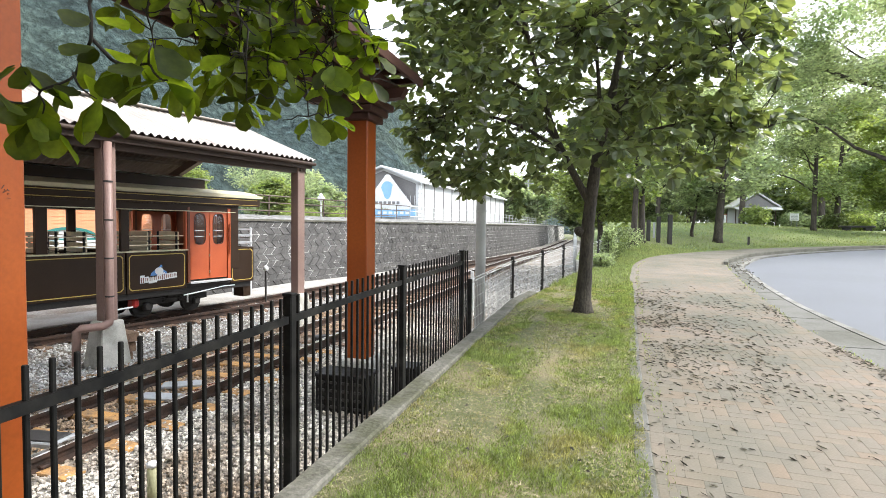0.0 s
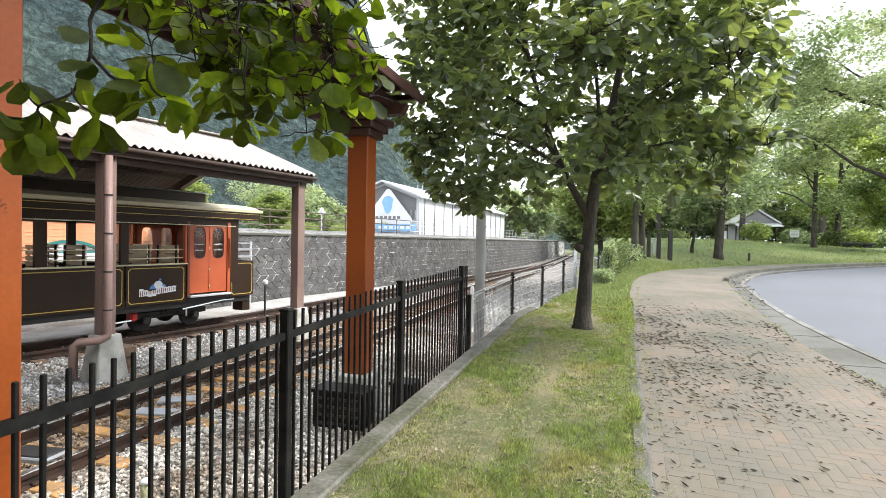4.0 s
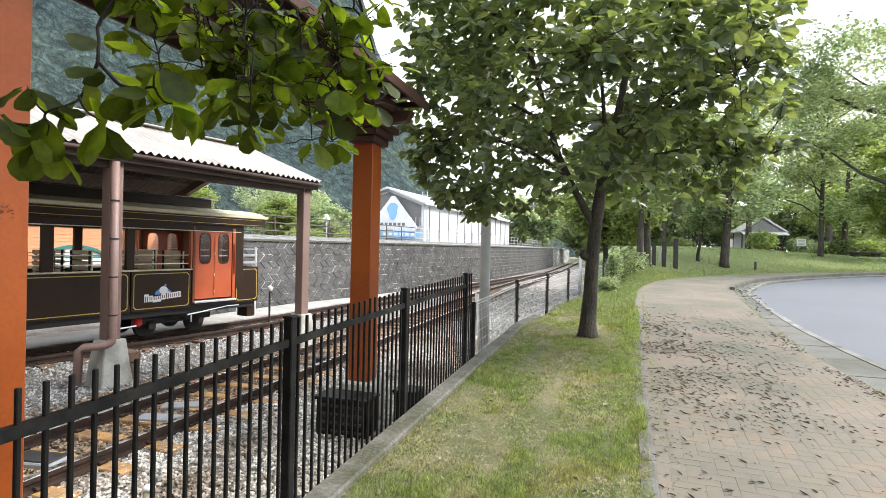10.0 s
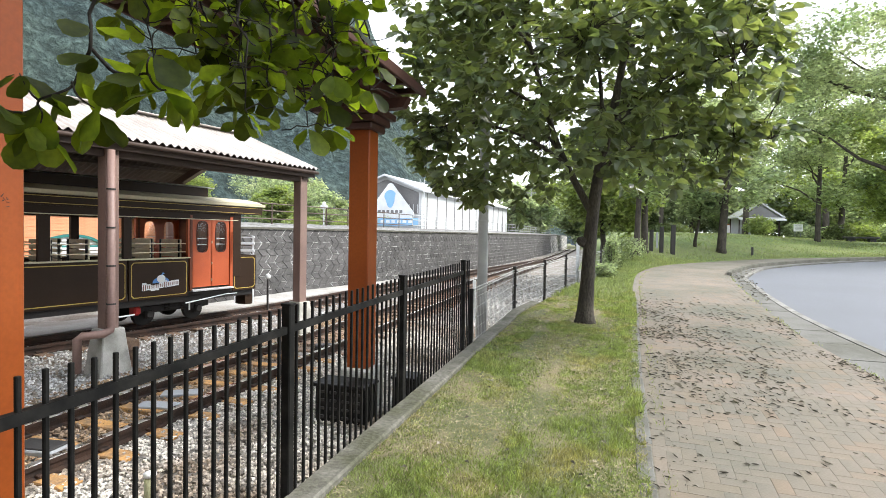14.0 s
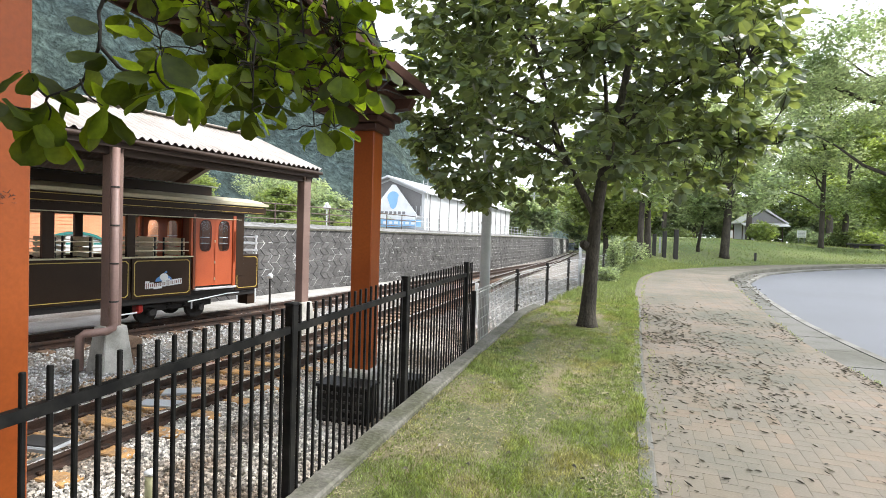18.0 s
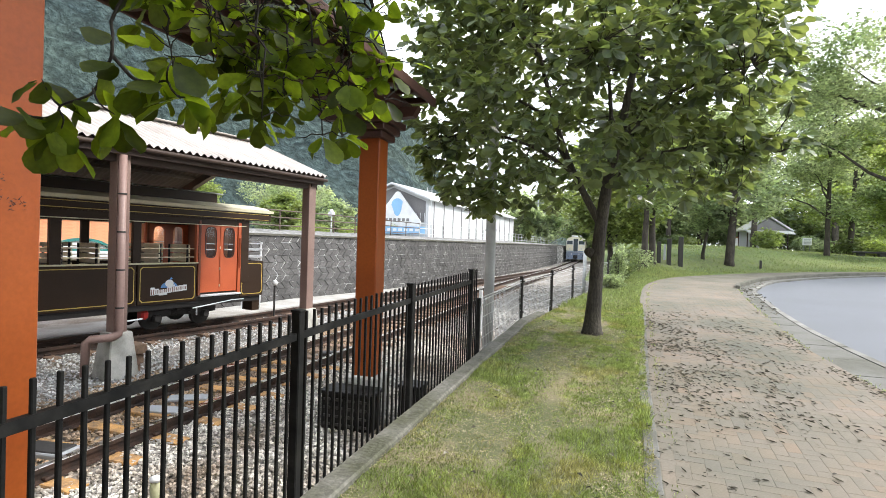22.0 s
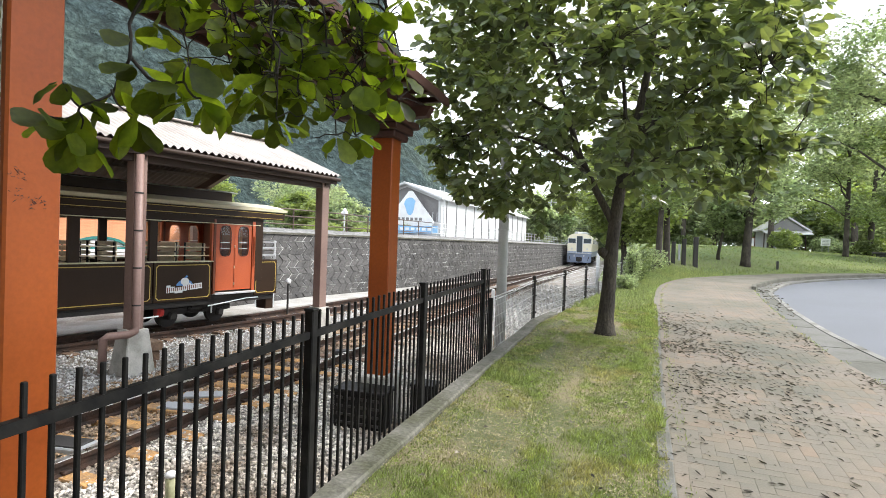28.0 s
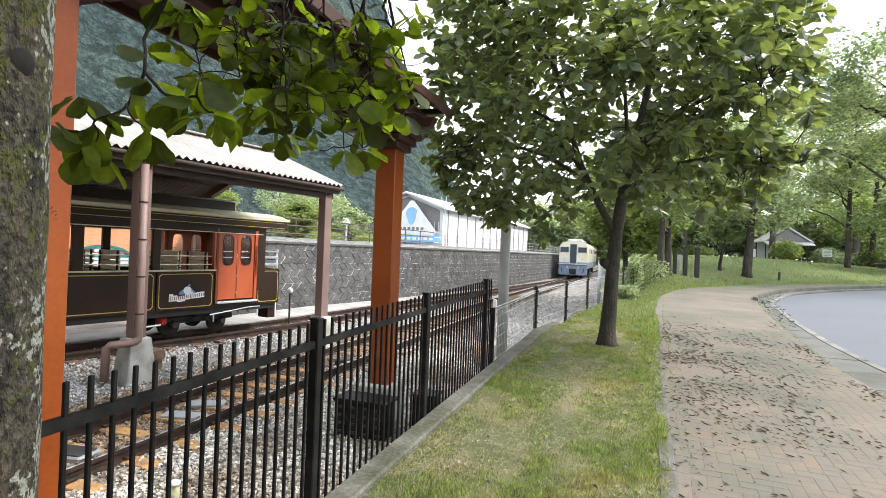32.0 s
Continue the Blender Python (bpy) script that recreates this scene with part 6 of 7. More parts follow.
# ---- park trees, shrubs ----
def park_tree(name, label, x, y, z, h, r, low, n, leaf, material, trunk_r, seed, lean=0.0, clump=5, puff=0.78, flat=0.75):
    rnd = random.Random(seed)
    t = thing(name, label, "tree", pose(x, y, z), "park trees")
    sh = Shape()
    sh.tube([(0, 0, -0.2), (0, 0, 0.3), (lean * 0.3, 0, h * 0.3), (lean * 0.6, 0, h * 0.6), (lean, 0, h * 0.92)], [trunk_r * 1.35, trunk_r, trunk_r * 0.8, trunk_r * 0.5, 0.03], 10)
    part("trunk", sh, M_BARK, t, smooth=True)
    ms, blobs = [], []
    for k in range(int(18 / puff)):
        a, hh = rnd.uniform(0, 6.283), rnd.uniform(low, h * 0.95)
        f = math.sin(math.pi * min(max((hh - low * 0.6) / (h - low * 0.6), 0.05), 0.97)) ** 0.6
        d = r * f * rnd.uniform(0.15, 0.95)
        c = Vector((lean * hh / h + d * math.cos(a), d * math.sin(a), hh))
        blobs.append((c, rnd.uniform(0.26, 0.46) * r * puff))
        if k < 9:
            sh = Shape()
            zz = max(low * 0.5, hh - d * 0.7)
            sh.tube(bent((lean * zz / h, 0, zz), c, rnd, 4, 0.1, 0.15), [trunk_r * 0.4, trunk_r * 0.3, trunk_r * 0.2, trunk_r * 0.12, 0.02], 6)
            part("limb", sh, M_BARK, t, smooth=True)
    for k in range(n // clump):
        c, br = rnd.choice(blobs)
        u = Vector((rnd.gauss(0, 1), rnd.gauss(0, 1), rnd.gauss(0, flat))).normalized() * br * rnd.random() ** 0.4
        p = c + u
        for j in range(clump):
            q = p + Vector((rnd.gauss(0, 1), rnd.gauss(0, 1), rnd.gauss(0, 0.5))) * leaf * 1.3
            s = leaf * 1.45 * rnd.uniform(0.6, 1.4)
            ms.append(placed(q.x, q.y, q.z, rnd.uniform(-0.9, 0.9), rnd.uniform(-0.9, 0.9), rnd.uniform(0, 6.3), s))
    c = part("crown", scatter(SMALL_V, SMALL_F, material, "crown")(ms), None, t, "airy crown of many small leaves")
    tagged(c, kind="stuff")
    return t


def on_lawn(x, y):
    return lift(x, y)


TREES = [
    ("park_tree", "spreading park tree with a thick grey-brown trunk", 5.54, 28.76, 6.92, 2.5, 2.3, 8000, 0.120, M_LEAF_HAZY, 0.213, 0.27),
    ("park_tree", "tall leafy tree at the back of the park", 15.0, 66.0, 18, 5.5, 8.0, 9500, 0.21, M_LEAF_HAZY, 0.32, 0.3),
    ("park_tree", "tall leafy tree at the back of the park", 24.0, 70.0, 18, 6.0, 5.0, 9500, 0.22, M_LEAF_HAZY, 0.35, -0.5),
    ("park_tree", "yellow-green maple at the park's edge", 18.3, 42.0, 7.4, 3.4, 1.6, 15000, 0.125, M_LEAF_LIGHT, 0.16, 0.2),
    ("park_tree", "grey-green tree with a dark trunk on the park lawn", 13.25, 40.0, 11.5, 4.6, 1.2, 21000, 0.12, M_LEAF_HAZY, 0.16, 0.0),
    ("park_tree", "tall leafy tree at the back of the park", 33.0, 76.0, 17, 7.0, 3.5, 9000, 0.26, M_LEAF_HAZY, 0.35, 0.6),
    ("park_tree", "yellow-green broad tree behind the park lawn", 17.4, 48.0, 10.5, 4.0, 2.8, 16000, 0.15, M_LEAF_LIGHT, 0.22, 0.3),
    ("park_tree", "tall leafy tree at the back of the park", 7.0, 72.0, 15, 6.0, 6.5, 7000, 0.34, M_LEAF_HAZY, 0.30, 0.3),
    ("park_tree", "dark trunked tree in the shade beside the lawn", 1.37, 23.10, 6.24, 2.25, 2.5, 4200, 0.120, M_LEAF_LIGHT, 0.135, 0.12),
    ("park_tree", "dark trunked tree in the shade beside the lawn", 1.79, 24.78, 6.57, 2.39, 2.5, 4800, 0.120, M_LEAF_HAZY, 0.150, -0.12),
    ("park_tree", "slim young tree on the park lawn", 4.50, 29.58, 3.63, 1.4, 1.6, 4500, 0.10, M_LEAF_HAZY, 0.083, 0.42),
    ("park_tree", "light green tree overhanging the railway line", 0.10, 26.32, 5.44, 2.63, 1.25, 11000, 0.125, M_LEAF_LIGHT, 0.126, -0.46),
    ("park_tree", "tall leafy tree at the back of the park", 12.0, 82.0, 19, 8.0, 5.0, 7000, 0.40, M_LEAF_HAZY, 0.35, 0.3),
    ("park_tree", "tall leafy tree at the back of the park", 47.0, 92.0, 17, 8.0, 2.5, 7000, 0.42, M_LEAF_HAZY, 0.35, 0.3),
    ("park_tree", "dense tree closing the park's far side", 28.0, 88.0, 14, 8.0, 1.5, 4500, 0.50, M_LEAF_HAZY, 0.35, 0.3),
    ("park_tree", "dense tree closing the park's far side", 18.0, 92.0, 14, 8.0, 1.5, 4500, 0.50, M_LEAF_HAZY, 0.35, 0.3),
    ("park_tree", "dense tree closing the park's far side", 40.0, 96.0, 14, 9.0, 1.5, 4500, 0.50, M_LEAF_HAZY, 0.35, 0.3),
    ("park_tree", "dense tree closing the park's far side", 8.0, 95.0, 13, 8.0, 1.5, 4500, 0.50, M_LEAF_HAZY, 0.35, 0.3)]
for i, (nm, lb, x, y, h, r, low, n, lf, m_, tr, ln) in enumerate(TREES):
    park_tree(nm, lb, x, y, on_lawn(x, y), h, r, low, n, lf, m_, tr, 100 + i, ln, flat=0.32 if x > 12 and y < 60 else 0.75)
road_tree = park_tree("roadside_tree", "tall airy tree reaching over the road", 16.0, 34.0, lift(16.0, 34.0), 20, 8.2, 5.0, 36000, 0.115, M_LEAF_HAZY, 0.40, 140, -1.0, clump=6, puff=0.5, flat=0.4)
sh = Shape()
sh.tube([(-0.3, 0, 7.2), (-1.8, -0.1, 8.2), (-3.3, -0.1, 8.7), (-4.6, -0.2, 9.3), (-5.7, -0.2, 9.5)], [0.19, 0.16, 0.12, 0.09, 0.03], 8)
part("limb", sh, M_BARK, road_tree, "long dark limb over the road", smooth=True)
# unseen trees added behind the camera to dim the light on front faces
for k, (x, y, h, r) in enumerate(((-5, -11, 15, 6.0), (2.5, -12, 16, 6.5), (9.5, -9, 15, 6.0), (-12, -6, 12, 4.5), (-1.5, -7, 13, 4.5))):
    park_tree("park_tree", "unseen leafy tree added behind the camera to block skylight", x, y, -0.6 if x < -2 else -0.1, h, r, 2.2, 3500, 0.34, M_LEAF_HAZY, 0.25, 400 + k)
VALLEY = [(-23.6, 36, 3.2, 1.5, M_LEAF_LIGHT), (-20.6, 38.5, 2.9, 1.8, M_LEAF_HAZY), (-17.6, 44, 2.6, 1.6, M_LEAF_HAZY), (-31, 46, 5.0, 3.2, M_LEAF_HAZY), (-35, 40, 4.6, 3.4, M_LEAF_LIGHT), (-36, 60, 6.5, 4.2, M_LEAF_HAZY), (-10.5, 78, 5.0, 3.6, M_LEAF_HAZY), (-11, 95, 11, 6, M_LEAF_HAZY), (-4, 130, 14, 8, M_LEAF_HAZY), (4, 118, 13, 8, M_LEAF_HAZY), (-22, 120, 12, 8, M_LEAF_HAZY), (-34, 52, 6.5, 5, M_LEAF_HAZY), (-2.5, 90, 9, 4.0, M_LEAF_HAZY)]
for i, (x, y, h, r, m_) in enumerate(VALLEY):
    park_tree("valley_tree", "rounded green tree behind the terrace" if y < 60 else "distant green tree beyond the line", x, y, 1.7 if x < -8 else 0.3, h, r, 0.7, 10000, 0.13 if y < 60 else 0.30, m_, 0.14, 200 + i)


def shrub(x, y, z, r, h, n, leaf, material, seed, label, name="shrub"):
    rnd = random.Random(seed)
    t = thing(name, label, "shrub", pose(x, y, z), "shrubs")
    ms = []
    for k in range(7):
        sh = Shape()
        a = rnd.uniform(0, 6.3)
        tip = (r * 0.6 * math.cos(a), r * 0.6 * math.sin(a), h * rnd.uniform(0.5, 0.9))
        sh.tube(bent((0.05 * math.cos(a), 0.05 * math.sin(a), -0.05), tip, rnd, 3, 0.05, 0.1), [0.025, 0.018, 0.012, 0.005], 5)
        part("stem", sh, M_BARK, t)
    for k in range(n):
        u = Vector((rnd.gauss(0, 1), rnd.gauss(0, 1), rnd.gauss(0, 1))).normalized() * rnd.random() ** 0.4
        s = leaf * rnd.uniform(0.6, 1.4)
        bump = 1 + 0.3 * noise.noise(u * 2.2 + Vector((seed, 0, 0)))
        ms.append(placed(u.x * r * bump, u.y * r * bump, h * 0.5 + u.z * h * 0.5 * bump, rnd.uniform(-1, 1), rnd.uniform(-1, 1), rnd.uniform(0, 6.3), s))
    tagged(part("foliage", scatter(SMALL_V, SMALL_F, material, "foliage")(ms), None, t), kind="stuff")


SHRUBS = [(16.0, 64.5, 1.5, 2.3, M_LEAF_LIGHT, "bright yellow-green shrub before the pavilion"), (24.5, 70, 2.4, 1.6, M_LEAF_HAZY, "dark green clipped shrub at the lawn's end"), (28.5, 72, 2.6, 2.6, M_LEAF_LIGHT, "light green shrub at the lawn's end"),
          (33, 74, 3.0, 2.4, M_LEAF_HAZY, "dark green clipped shrub at the lawn's end"), (21.0, 69, 1.6, 1.8, M_LEAF_HAZY, "dark green clipped shrub at the lawn's end"), (38, 78, 3.0, 2.6, M_LEAF_LIGHT, "light green shrub at the lawn's end"),
          (0.34, 18.03, 0.26, 1.35, M_LEAF_HAZY, "bright green sapling beside the wire fence"), (0.42, 19.24, 0.42, 0.95, M_LEAF_DARK, "tangled green undergrowth beside the fence"), (0.62, 20.83, 0.50, 1.00, M_LEAF_DARK, "tangled green undergrowth beside the fence"),
          (0.15, 16.53, 0.33, 0.44, M_LEAF_HAZY, "small weeds along the fence line"), (1.09, 22.10, 0.64, 0.83, M_LEAF_HAZY, "tangled green undergrowth beside the fence"), (17.4, 48.0, 1.0, 1.3, M_LEAF_DARK, "dark green clipped shrub at the lawn's end"), (19.2, 48.5, 1.0, 1.3, M_LEAF_LIGHT, "light green shrub at the lawn's end"), (21.2, 49.0, 1.2, 1.5, M_LEAF_HAZY, "dark green clipped shrub at the lawn's end"), (23.2, 49.5, 1.3, 1.5, M_LEAF_LIGHT, "light green shrub at the lawn's end"), (8.0, 70, 2.2, 1.4, M_LEAF_DARK, "dark green clipped shrub at the lawn's end"),
          (-16.3, 27.5, 1.2, 0.7, M_LEAF_LIGHT, "low yellow-green bush on the terrace"), (-14.0, 28.5, 1.0, 0.6, M_LEAF_LIGHT, "low yellow-green bush on the terrace")]
for i, (x, y, r, h, m_, lb) in enumerate(SHRUBS):
    z = (on_lawn(x, y) if y > 19.2 else rise(y)) if x > -1 else 1.85
    shrub(x, y, z, r, h, 1500, 0.06 if y < 23 else 0.10 if y < 40 else 0.16 if y < 55 else 0.24, m_, 300 + i, lb)

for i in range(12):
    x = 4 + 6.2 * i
    shrub(x, 84 + 0.5 * i, lift(x, 84) - 0.6, 4.8, 7.5, 3200, 0.5, M_LEAF_HAZY if i % 3 else M_LEAF_DARK, 350 + i, "tall leafy hedge closing the park", "hedge")

# pavilion, sign and stone seat at the end of the park
pav = thing("pavilion", "low park pavilion with a pale tiled roof and dark posts", "pavilion", pose(17.75, 74.0, lift(17.75, 74)) @ Matrix.Diagonal((0.55, 0.8, 0.95, 1)))
for sx in (-1, 1):
    sh = Shape()
    sh.grid([[(0, -3.6, 4.1), (sx * 4.6, -3.6, 2.3), (sx * 4.7, -3.6, 2.45), (0, -3.6, 4.3)], [(0, 3.6, 4.1), (sx * 4.6, 3.6, 2.3), (sx * 4.7, 3.6, 2.45), (0, 3.6, 4.3)]], closed=True, caps=True)
    part("roof_slope", sh, M_ROOFTILE, pav, "pale grey tiled roof")
for x in (-3.8, -1.3, 1.3, 3.8):
    for y in (-2.9, 2.9):
        box_part("post", (x, y, 1.2), (0.18, 0.18, 2.5), M_DARKWOOD, pav)
sh = Shape()
sh.grid([[(-3.9, -3.3, 2.35), (3.9, -3.3, 2.35), (0, -3.3, 3.9)], [(-3.9, -3.2, 2.35), (3.9, -3.2, 2.35), (0, -3.2, 3.9)]], closed=True, caps=True)
part("gable", sh, M_HALLGREY, pav, "grey boarded gable")
box_part("lower_roof", (0, -4.2, 2.2), (8.6, 2.0, 0.12), M_ROOFTILE, pav, m=turn(0.18, 0, 0))
box_part("back_wall", (0, 2.9, 1.2), (7.6, 0.1, 2.4), M_HALL, pav)
box_part("bench", (1.0, -2.0, 0.4), (3.0, 0.5, 0.08), M_DARKWOOD, pav)
orange_box = thing("vending_box", "orange upright box beside the pavilion", "box", pose(14.45, 72.5, lift(14.45, 72.5)) @ Matrix.Scale(0.8, 4))
box_part("body", (0, 0, 0.85), (0.9, 0.7, 1.7), M_ORANGE, orange_box, bev=0.03)
box_part("front", (0, -0.36, 1.0), (0.8, 0.03, 1.2), M_WHITE, orange_box)
psign = thing("park_sign", "white notice board with grey bars on two posts", "sign", pose(15.5, 51.0, on_lawn(15.5, 51.0)) @ Matrix.Scale(0.70, 4))
box_part("board", (0, 0, 1.25), (0.95, 0.05, 0.85), M_WHITE, psign)
for k in range(4):
    box_part("grey_bar", (0, -0.03, 1.0 + 0.16 * k), (0.7, 0.01, 0.05), M_GREY, psign, bev=0)
for x in (-0.3, 0.3):
    box_part("post", (x, 0.02, 0.5), (0.06, 0.06, 1.1), M_GREY, psign)
seat = thing("stone_seat", "low dark stone seat on the park lawn", "seat", pose(17.2, 44.0, on_lawn(17.2, 44.0)) @ Matrix.Scale(0.68, 4))
box_part("slab", (0, 0, 0.42), (3.0, 0.9, 0.2), M_DARKSTONE, seat, bev=0.05)
for x in (-0.9, 0.9):
    box_part("foot", (x, 0, 0.15), (0.6, 0.6, 0.36), M_DARKSTONE, seat, bev=0.04)
stub = thing("lawn_stub", "short dark post standing in the lawn", "post", pose(7.0, 29.3, on_lawn(7.0, 29.3)) @ Matrix.Scale(0.52, 4))
box_part("shaft", (0, 0, 0.35), (0.18, 0.18, 0.8), M_DARKSTEEL, stub, bev=0.02)
shack = thing("dark_shelter", "dark shelter posts under the trees", "shelter", pose(2.57, 25.7, on_lawn(2.57, 25.7)) @ Matrix.Scale(0.58, 4))
for k, (x, w, h) in enumerate(((-0.75, 0.28, 2.0), (0.0, 0.30, 2.25), (0.85, 0.34, 2.4))):
    box_part("post", (x, 0.3 * k, h / 2 - 0.2), (w, 0.3, h), M_DARKSTEEL, shack, bev=0.03)
box_part("notice", (-0.35, -0.1, 1.0), (0.16, 0.04, 1.2), M_GREY, shack)

# ---- grass blades, dry leaves ----
rnd = random.Random(8)
BLADE_V = [(-0.5, 0, 0), (0.5, 0, 0), (0.28, 0.10, 0.55), (-0.28, 0.10, 0.55), (0, 0.32, 1.0)]
BLADE_F = [(0, 1, 2, 3), (3, 2, 4)]
ms = []
straw = []
while len(ms) < 165000:
    y = 1.5 + 12 * rnd.random() ** 1.9
    x = rnd.uniform(x_at(FENCE_LINE, y) + 0.16, x_at(LAWN_EDGE, y) + 0.05)
    d = noise.noise((x * 1.2, y * 0.8, 7)) + 0.55 * noise.noise((x * 3.6, y * 2.6, 3))
    edge = x_at(LAWN_EDGE, y) - x
    if d < 0.05 and len(straw) < 15000 and rnd.random() < 0.2:
        w = rnd.uniform(0.025, 0.075)
        straw.append(placed(x, y, rise(y) + rnd.uniform(0.004, 0.02), -1.2 + rnd.uniform(-0.3, 0.3), rnd.uniform(-0.5, 0.5), rnd.uniform(0, 6.3), (0.0022 + 0.0005 * y, w, w)))
    if rnd.random() > 0.92 + 0.9 * d + (0.5 if edge < 0.3 else 0):
        continue
    h = (0.018 + 0.050 * max(d, 0)) * rnd.uniform(0.6, 1.6) * (1.5 if edge < 0.22 else 1)
    ms.append(placed(x, y, rise(y) - 0.005, rnd.uniform(-0.7, 0.7), rnd.uniform(-0.7, 0.7), rnd.uniform(0, 6.3), (0.0045 + 0.0007 * y, h, h)))
tagged(new("dry_grass", scatter(BLADE_V, BLADE_F, M_STRAW, "dry_grass")(straw)), "flat straw-coloured dead grass in bare patches of the lawn", "grass", kind="stuff")
for k in range(16000):
    y = rnd.uniform(-3.5, 1.6)
    x = rnd.uniform(x_at(FENCE_LINE, y) + 0.16, x_at(LAWN_EDGE, y) + 0.05)
    h = 0.04 * rnd.uniform(0.6, 1.5)
    ms.append(placed(x, y, rise(y) - 0.005, rnd.uniform(-0.5, 0.5), rnd.uniform(-0.5, 0.5), rnd.uniform(0, 6.3), (0.007, h, h)))
lawn_grass = new("grass", scatter(BLADE_V, BLADE_F, M_GRASS, "grass")(ms))
tagged(lawn_grass, "short green grass with dry yellowish blades", "grass", kind="stuff")
ms = []
while len(ms) < 16000:
    y = 12 + 13 * rnd.random()
    x = rnd.uniform(x_at(FENCE_LINE, y) + 0.1, x_at(LAWN_EDGE, y))
    h = 0.08 * rnd.uniform(0.5, 1.5)
    ms.append(placed(x, y, (lift(x, y) if y > 19.2 else rise(y)) - 0.01, rnd.uniform(-0.5, 0.5), rnd.uniform(-0.5, 0.5), rnd.uniform(0, 6.3), (0.018, h, h)))
tagged(new("tall_grass", scatter(BLADE_V, BLADE_F, M_TALL, "tall_grass")(ms)), "longer bright grass along the far lawn", "grass", kind="stuff")
ms = []
while len(ms) < 15000:
    x = 0.6 + 17 * rnd.random()
    y = edge_y(x) + 0.3 + 14 * rnd.random() ** 1.5
    h = 0.07 * rnd.uniform(0.5, 1.6)
    ms.append(placed(x, y, lift(x, y) - 0.01, rnd.uniform(-0.6, 0.6), rnd.uniform(-0.6, 0.6), rnd.uniform(0, 6.3), (0.03, h, h)))
tagged(new("park_grass", scatter(BLADE_V, BLADE_F, M_TALL, "park_grass")(ms)), "uneven short grass of the park lawn", "grass", kind="stuff")
ms = []
while len(ms) < 2600:
    y = 2.5 + 9 * rnd.random()
    x = x_at(FENCE_LINE, y) - 0.06 - abs(rnd.gauss(0, 0.25))
    h = 0.10 * rnd.uniform(0.4, 1.4)
    ms.append(placed(x, y, BED_Z, rnd.uniform(-0.6, 0.6), rnd.uniform(-0.6, 0.6), rnd.uniform(0, 6.3), (0.008, h, h)))
tagged(new("trackside_weeds", scatter(BLADE_V, BLADE_F, M_GRASS, "weeds")(ms)), "sparse weeds growing through the ballast", "weeds", kind="stuff")
POD_V = [(0, 0, 0.02), (-0.15, 0.25, 0.10), (0.15, 0.25, 0.10), (0, 0.25, 0.0), (-0.17, 0.6, 0.13), (0.17, 0.6, 0.13), (0, 0.6, 0.02), (0, 1.0, 0.16)]
POD_F = [(0, 3, 1), (0, 2, 3), (1, 3, 6, 4), (3, 2, 5, 6), (4, 6, 7), (6, 5, 7)]
ms = []
while len(ms) < 3900:
    y = 3.0 + 10.5 * rnd.random()
    x = 0.35 + abs(rnd.gauss(0, 1.15)) if rnd.random() < 0.9 else x_at(PATH_EDGE, y) - abs(rnd.gauss(0, 0.12))
    thick = (1.0 if y > 6.6 else 0.12 + 0.88 * max(y - 4.6, 0) / 2.0) * min(1.0, max(0.06, (12.6 - y) / 2.4))
    if x > x_at(PATH_EDGE, y) or rnd.random() > thick * (0.55 + 1.2 * noise.noise((x * 1.5, y * 1.0, 4))):
        continue
    w = rnd.uniform(0.022, 0.060) * rnd.choice((0.6, 1, 1, 1.3))
    ms.append(placed(x, y, rise(y) + 0.003, rnd.uniform(-0.1, 0.15), rnd.uniform(-0.7, 0.7), rnd.gauss(1.4, 0.9), (w * rnd.uniform(0.5, 0.9), w, w * 1.2)))
tagged(new("dry_leaves", scatter(POD_V, POD_F, M_DRYLEAF, "dry_leaves")(ms)), "curled brown dry leaves scattered over the path", "leaves", kind="stuff")
ms = []
while len(ms) < 150:
    y = 3.3 + 9 * rnd.random()
    x = rnd.uniform(-1.3, 0.35)
    s = rnd.uniform(0.02, 0.05)
    ms.append(placed(x, y, rise(y) + 0.02, rnd.uniform(-0.4, 0.4), rnd.uniform(-0.5, 0.5), rnd.uniform(0, 6.3), (s * 0.8, s, s * 2)))
tagged(new("lawn_leaves", scatter(SMALL_V, SMALL_F, M_DRYLEAF, "lawn_leaves")(ms)), "dry fallen leaves caught in the grass", "leaves", kind="stuff")
ms = []
while len(ms) < 230:
    y = 13 + 9 * rnd.random()
    x = x_at(PATH_EDGE, y) + rnd.uniform(0.08, 0.5)
    s = rnd.uniform(0.035, 0.09)
    ms.append(placed(x, y, rise(y) - 0.02, rnd.uniform(-0.4, 0.4), rnd.uniform(-0.5, 0.5), rnd.uniform(0, 6.3), (s * 0.8, s, s * 2)))
tagged(new("gutter_leaves", scatter(SMALL_V, SMALL_F, M_DRYLEAF, "gutter_leaves")(ms)), "drift of dry leaves and litter in the gutter", "leaves", kind="stuff")

# ---- kerb stones, paving bricks and wall stones, piece by piece ----
rnd = random.Random(31)
kerb = thing("path_edging", "row of grey concrete edging stones along the lawn", "kerb", kind="structure")
stone_me = Shape()
stone_me.box((0, 0, -0.06), (0.115, 0.59, 0.16), bev=0.012)
stone_me = stone_me.mesh("edging_stone", M_GUTTER)
y = -4.2
while y < 12:
    st = part("edging_stone", stone_me, None, kerb)
    st.matrix_basis = placed(x_at(LAWN_EDGE, y + 0.3) + 0.03, y + 0.3, rise(y + 0.3) - 0.012 + rnd.uniform(-0.008, 0.006), SLOPE, 0, -math.atan2(x_at(LAWN_EDGE, y + 0.6) - x_at(LAWN_EDGE, y), 0.6) + rnd.uniform(-0.015, 0.015))
    y += 0.605

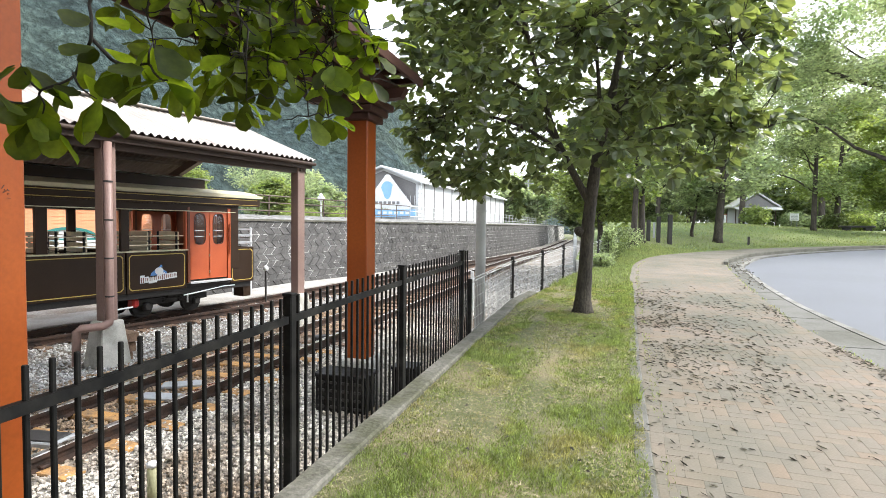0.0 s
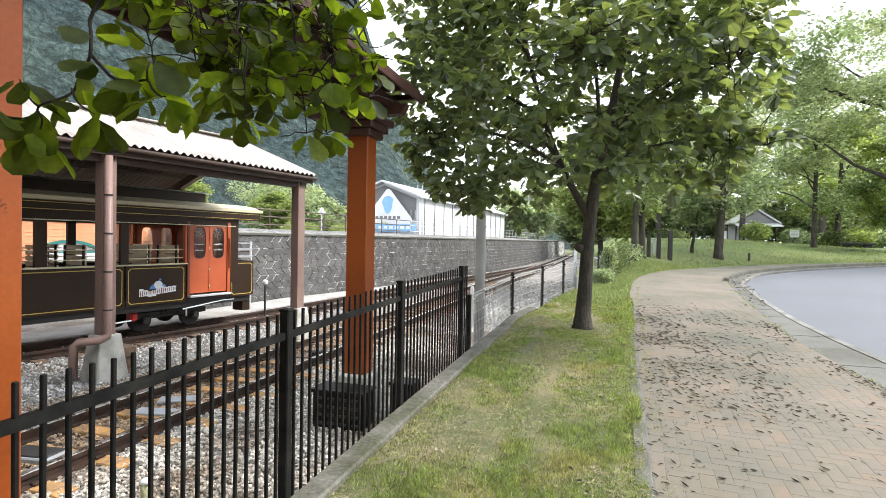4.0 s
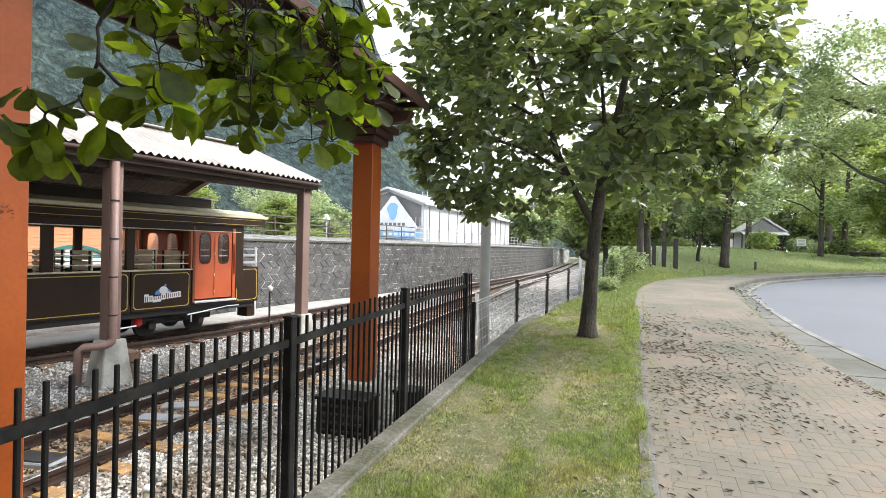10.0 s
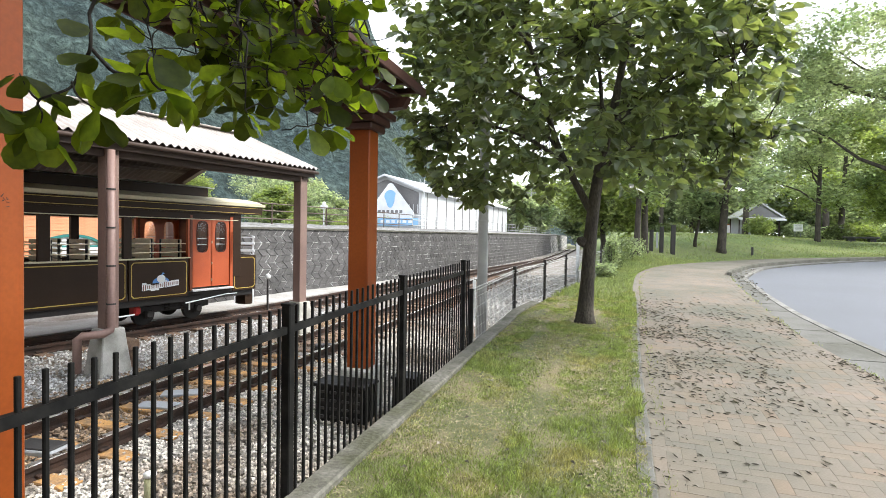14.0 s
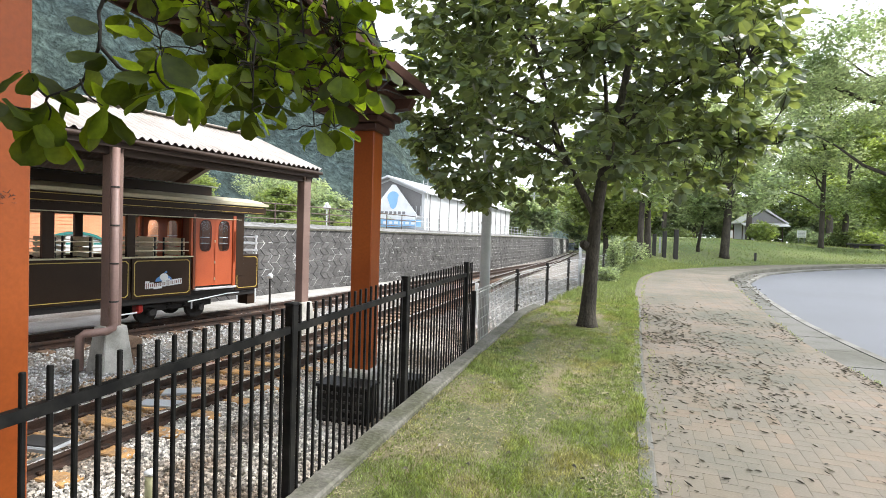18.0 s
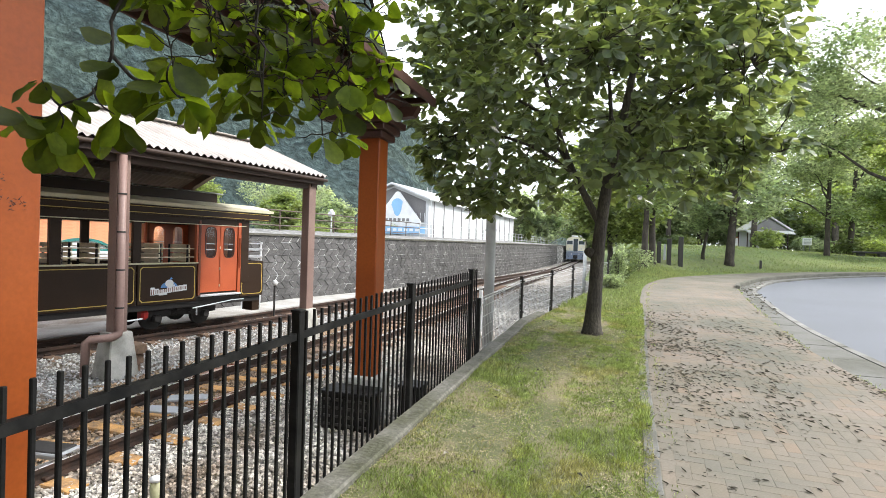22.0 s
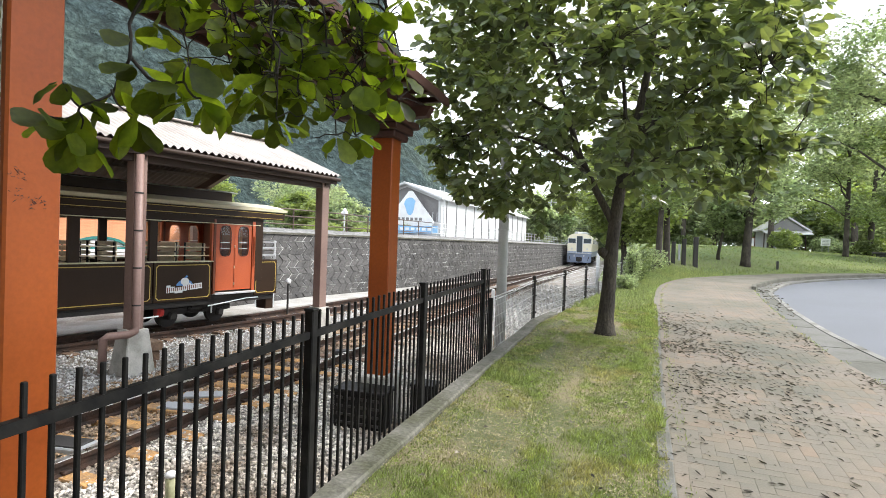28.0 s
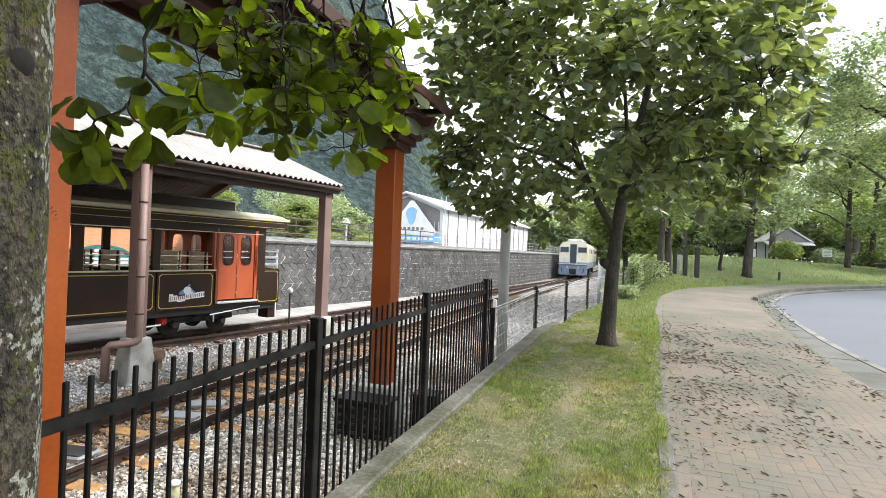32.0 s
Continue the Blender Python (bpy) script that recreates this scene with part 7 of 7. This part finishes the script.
# gutter slabs and the pale edging of the road
gutter_row = thing("gutter_slabs", "stained concrete gutter slabs beside the road", "gutter", kind="structure")
y = -4.0
while y < 22:
    step = 0.98
    ya, yb = y + 0.008, y + step - 0.008
    corners = [(x_at(PATH_EDGE, ya) + 0.02, ya), (x_at(ROAD_EDGE, ya) - 0.13, ya), (x_at(ROAD_EDGE, yb) - 0.13, yb), (x_at(PATH_EDGE, yb) + 0.02, yb)]
    dz = rnd.uniform(-0.004, 0.003)
    sh = Shape()
    sh.grid([[(px, py, rise(py) - 0.06) for px, py in corners], [(px, py, rise(py) - 0.020 + dz) for px, py in corners]], closed=True, caps=True)
    part("gutter_slab", sh, M_GUTTER, gutter_row)
    sh = Shape()
    edge = [(x_at(ROAD_EDGE, ya) - 0.12, ya), (x_at(ROAD_EDGE, ya), ya), (x_at(ROAD_EDGE, yb), yb), (x_at(ROAD_EDGE, yb) - 0.12, yb)]
    sh.grid([[(px, py, rise(py) - 0.10) for px, py in edge], [(px, py, rise(py) - 0.012 + dz) for px, py in edge]], closed=True, caps=True)
    part("edging_stone", sh, M_EDGE, gutter_row)
    y += step
ms = []
while len(ms) < 1500:
    y = 2.4 + 17 * rnd.random()
    if noise.noise((y * 1.3, 3, 0)) < -0.05:
        continue
    x = (x_at(PATH_EDGE, y) + rnd.gauss(0.0, 0.03)) if rnd.random() < 0.5 else (x_at(LAWN_EDGE, y) + 0.14 + abs(rnd.gauss(0, 0.05)))
    h = 0.03 * rnd.uniform(0.5, 1.5)
    ms.append(placed(x, y, rise(y) - 0.008, rnd.uniform(-0.6, 0.6), rnd.uniform(-0.6, 0.6), rnd.uniform(0, 6.3), (0.008, h, h)))
tagged(new("joint_weeds", scatter(BLADE_V, BLADE_F, M_GRASS, "joint_weeds")(ms)), "small weeds in the joints along the path", "weeds", kind="stuff")

paving = thing("paving", "worn reddish-grey bricks in a woven pattern", "paving", kind="structure")
UNIT = 0.102
brick_v = [(x * sx, y * sy, z) for x, y, z in ((UNIT - 0.0010, UNIT / 2 - 0.0010, -0.05), (UNIT - 0.0010, UNIT / 2 - 0.0010, -0.0005), (UNIT - 0.0020, UNIT / 2 - 0.0020, 0.0)) for sx, sy in ((-1, -1), (1, -1), (1, 1), (-1, 1))]
brick_f = [(0, 1, 5, 4), (1, 2, 6, 5), (2, 3, 7, 6), (3, 0, 4, 7), (4, 5, 9, 8), (5, 6, 10, 9), (6, 7, 11, 10), (7, 4, 8, 11), (8, 9, 10, 11)]
brick_me = bpy.data.meshes.new("brick")
brick_me.from_pydata(brick_v, [], brick_f)
brick_me.materials.append(M_PAVER)
ang = math.radians(-4)
rest, spots = [], []
ca, sa = math.cos(ang), math.sin(ang)
for i in range(-18, 66):
    for j in range(-44, 232):
        kind = (i - j) % 4
        if kind == 0:
            u, v, t = (i + 1) * UNIT, (j + 0.5) * UNIT, 0.0
        elif kind == 3:
            u, v, t = (i + 0.5) * UNIT, (j + 1) * UNIT, math.pi / 2
        else:
            continue
        x, y = 0.4 + ca * u - sa * v, sa * u + ca * v
        if y < -4 or y > 21 or x < x_at(LAWN_EDGE, y) + 0.19 or x > x_at(PATH_EDGE, y) - 0.10:
            continue
        m = placed(x, y, rise(y) + rnd.uniform(-0.0005, 0.0005), SLOPE + rnd.uniform(-0.002, 0.002), rnd.uniform(-0.002, 0.002)) @ turn(0, 0, ang + t + rnd.uniform(-0.004, 0.004))
        spots.append((y, m, x))
# a course along each edge closes the pattern
y = -4.0
while y < 21:
    for line, o in ((LAWN_EDGE, 0.145), (PATH_EDGE, -0.056)):
        tilt = -math.atan2(x_at(line, y + 0.2) - x_at(line, y), 0.2)
        rest.append(placed(x_at(line, y) + o, y, rise(y) - 0.002, SLOPE) @ turn(0, 0, tilt + math.pi / 2))
        rest.append(placed(x_at(line, y) + o + (0.102 if o > 0 else -0.102), y, rise(y) - 0.0022, SLOPE) @ turn(0, 0, tilt + math.pi / 2))
    y += 2 * UNIT
spots.sort(key=lambda s: s[0])
own = 0
for y, m, x in spots:
    if own < 300 and 3.2 < y and x - 0.3 < 0.62 * y:
        b = part("brick", brick_me, None, paving)
        b.matrix_basis = m
        own += 1
    else:
        rest.append(m)
far_bricks = part("brick_field", scatter(brick_v, brick_f, M_PAVER2, "brick_field")(rest), None, paving)
tagged(far_bricks, kind="stuff")

# zigzag stones of the retaining wall
line = resample([p for p in WALL_LINE ], 400)
arc = [0.0]
for a, b in zip(line, line[1:]):
    arc.append(arc[-1] + (b - a).length)


def wall_point(s, z):
    """The wall's face at s metres along it and height z, and its outward normal."""
    k = min(int(s / arc[-1] * 399), 398)
    while k > 0 and arc[k] > s:
        k -= 1
    while k < 398 and arc[k + 1] < s:
        k += 1
    a, b = line[k], line[k + 1]
    t = (s - arc[k]) / (arc[k + 1] - arc[k])
    d = (b - a).normalized()
    n = Vector((d.y, -d.x, 0))
    p = a.lerp(b, t)
    return Vector((p.x, p.y, z)) - n * 0.12 * (z + 0.7) / (WALL_TOP + 0.7), n


ROW_H, STONE_W = 0.232, 0.37
stones_rest, own = Shape(), 0
for r in range(10):
    z0 = -0.62 + r * ROW_H
    lean = ROW_H * 0.95 * (1 if r % 2 else -1)
    s = 0.05
    while s < 60:
        w = STONE_W * rnd.uniform(0.92, 1.06)
        g = rnd.uniform(0.008, 0.020)
        q = []
        out = rnd.uniform(0.012, 0.030)
        off = ROW_H * 0.95 if r % 2 == 0 else 0
        for (u, v) in ((g, 0.006), (w - g, 0.006), (w - g, ROW_H - 0.006), (g, ROW_H - 0.006)):
            q.append((s + off + u + lean * v / ROW_H, z0 + v + rnd.uniform(-0.006, 0.006)))
        cs, cz = sum(p[0] for p in q) / 4, sum(p[1] for p in q) / 4
        shp = stones_rest if not (0 < s < 17 and own < 300 and 1 <= r) else Shape()
        back, front = [], []
        for a, z in q:
            p, n = wall_point(a, z)
            back.append(p - n * 0.02)
            p2, n = wall_point(cs + (a - cs) * 0.93, cz + (z - cz) * 0.95)
            front.append(p2 + n * out * rnd.uniform(0.7, 1.1))
        shp.grid([back, front], closed=True)
        shp.face(front)
        if shp is not stones_rest:
            part("stone", shp, M_STONE, wall_core)
            own += 1
        s += w
tagged(part("stone_courses", stones_rest, M_STONE2, wall_core), kind="stuff")


def motions():
    walk(loco, [(t, pose(x_at(TRACK_A, y), y, RAIL_Z)) for t, y in LOCO_ROWS])


motions()
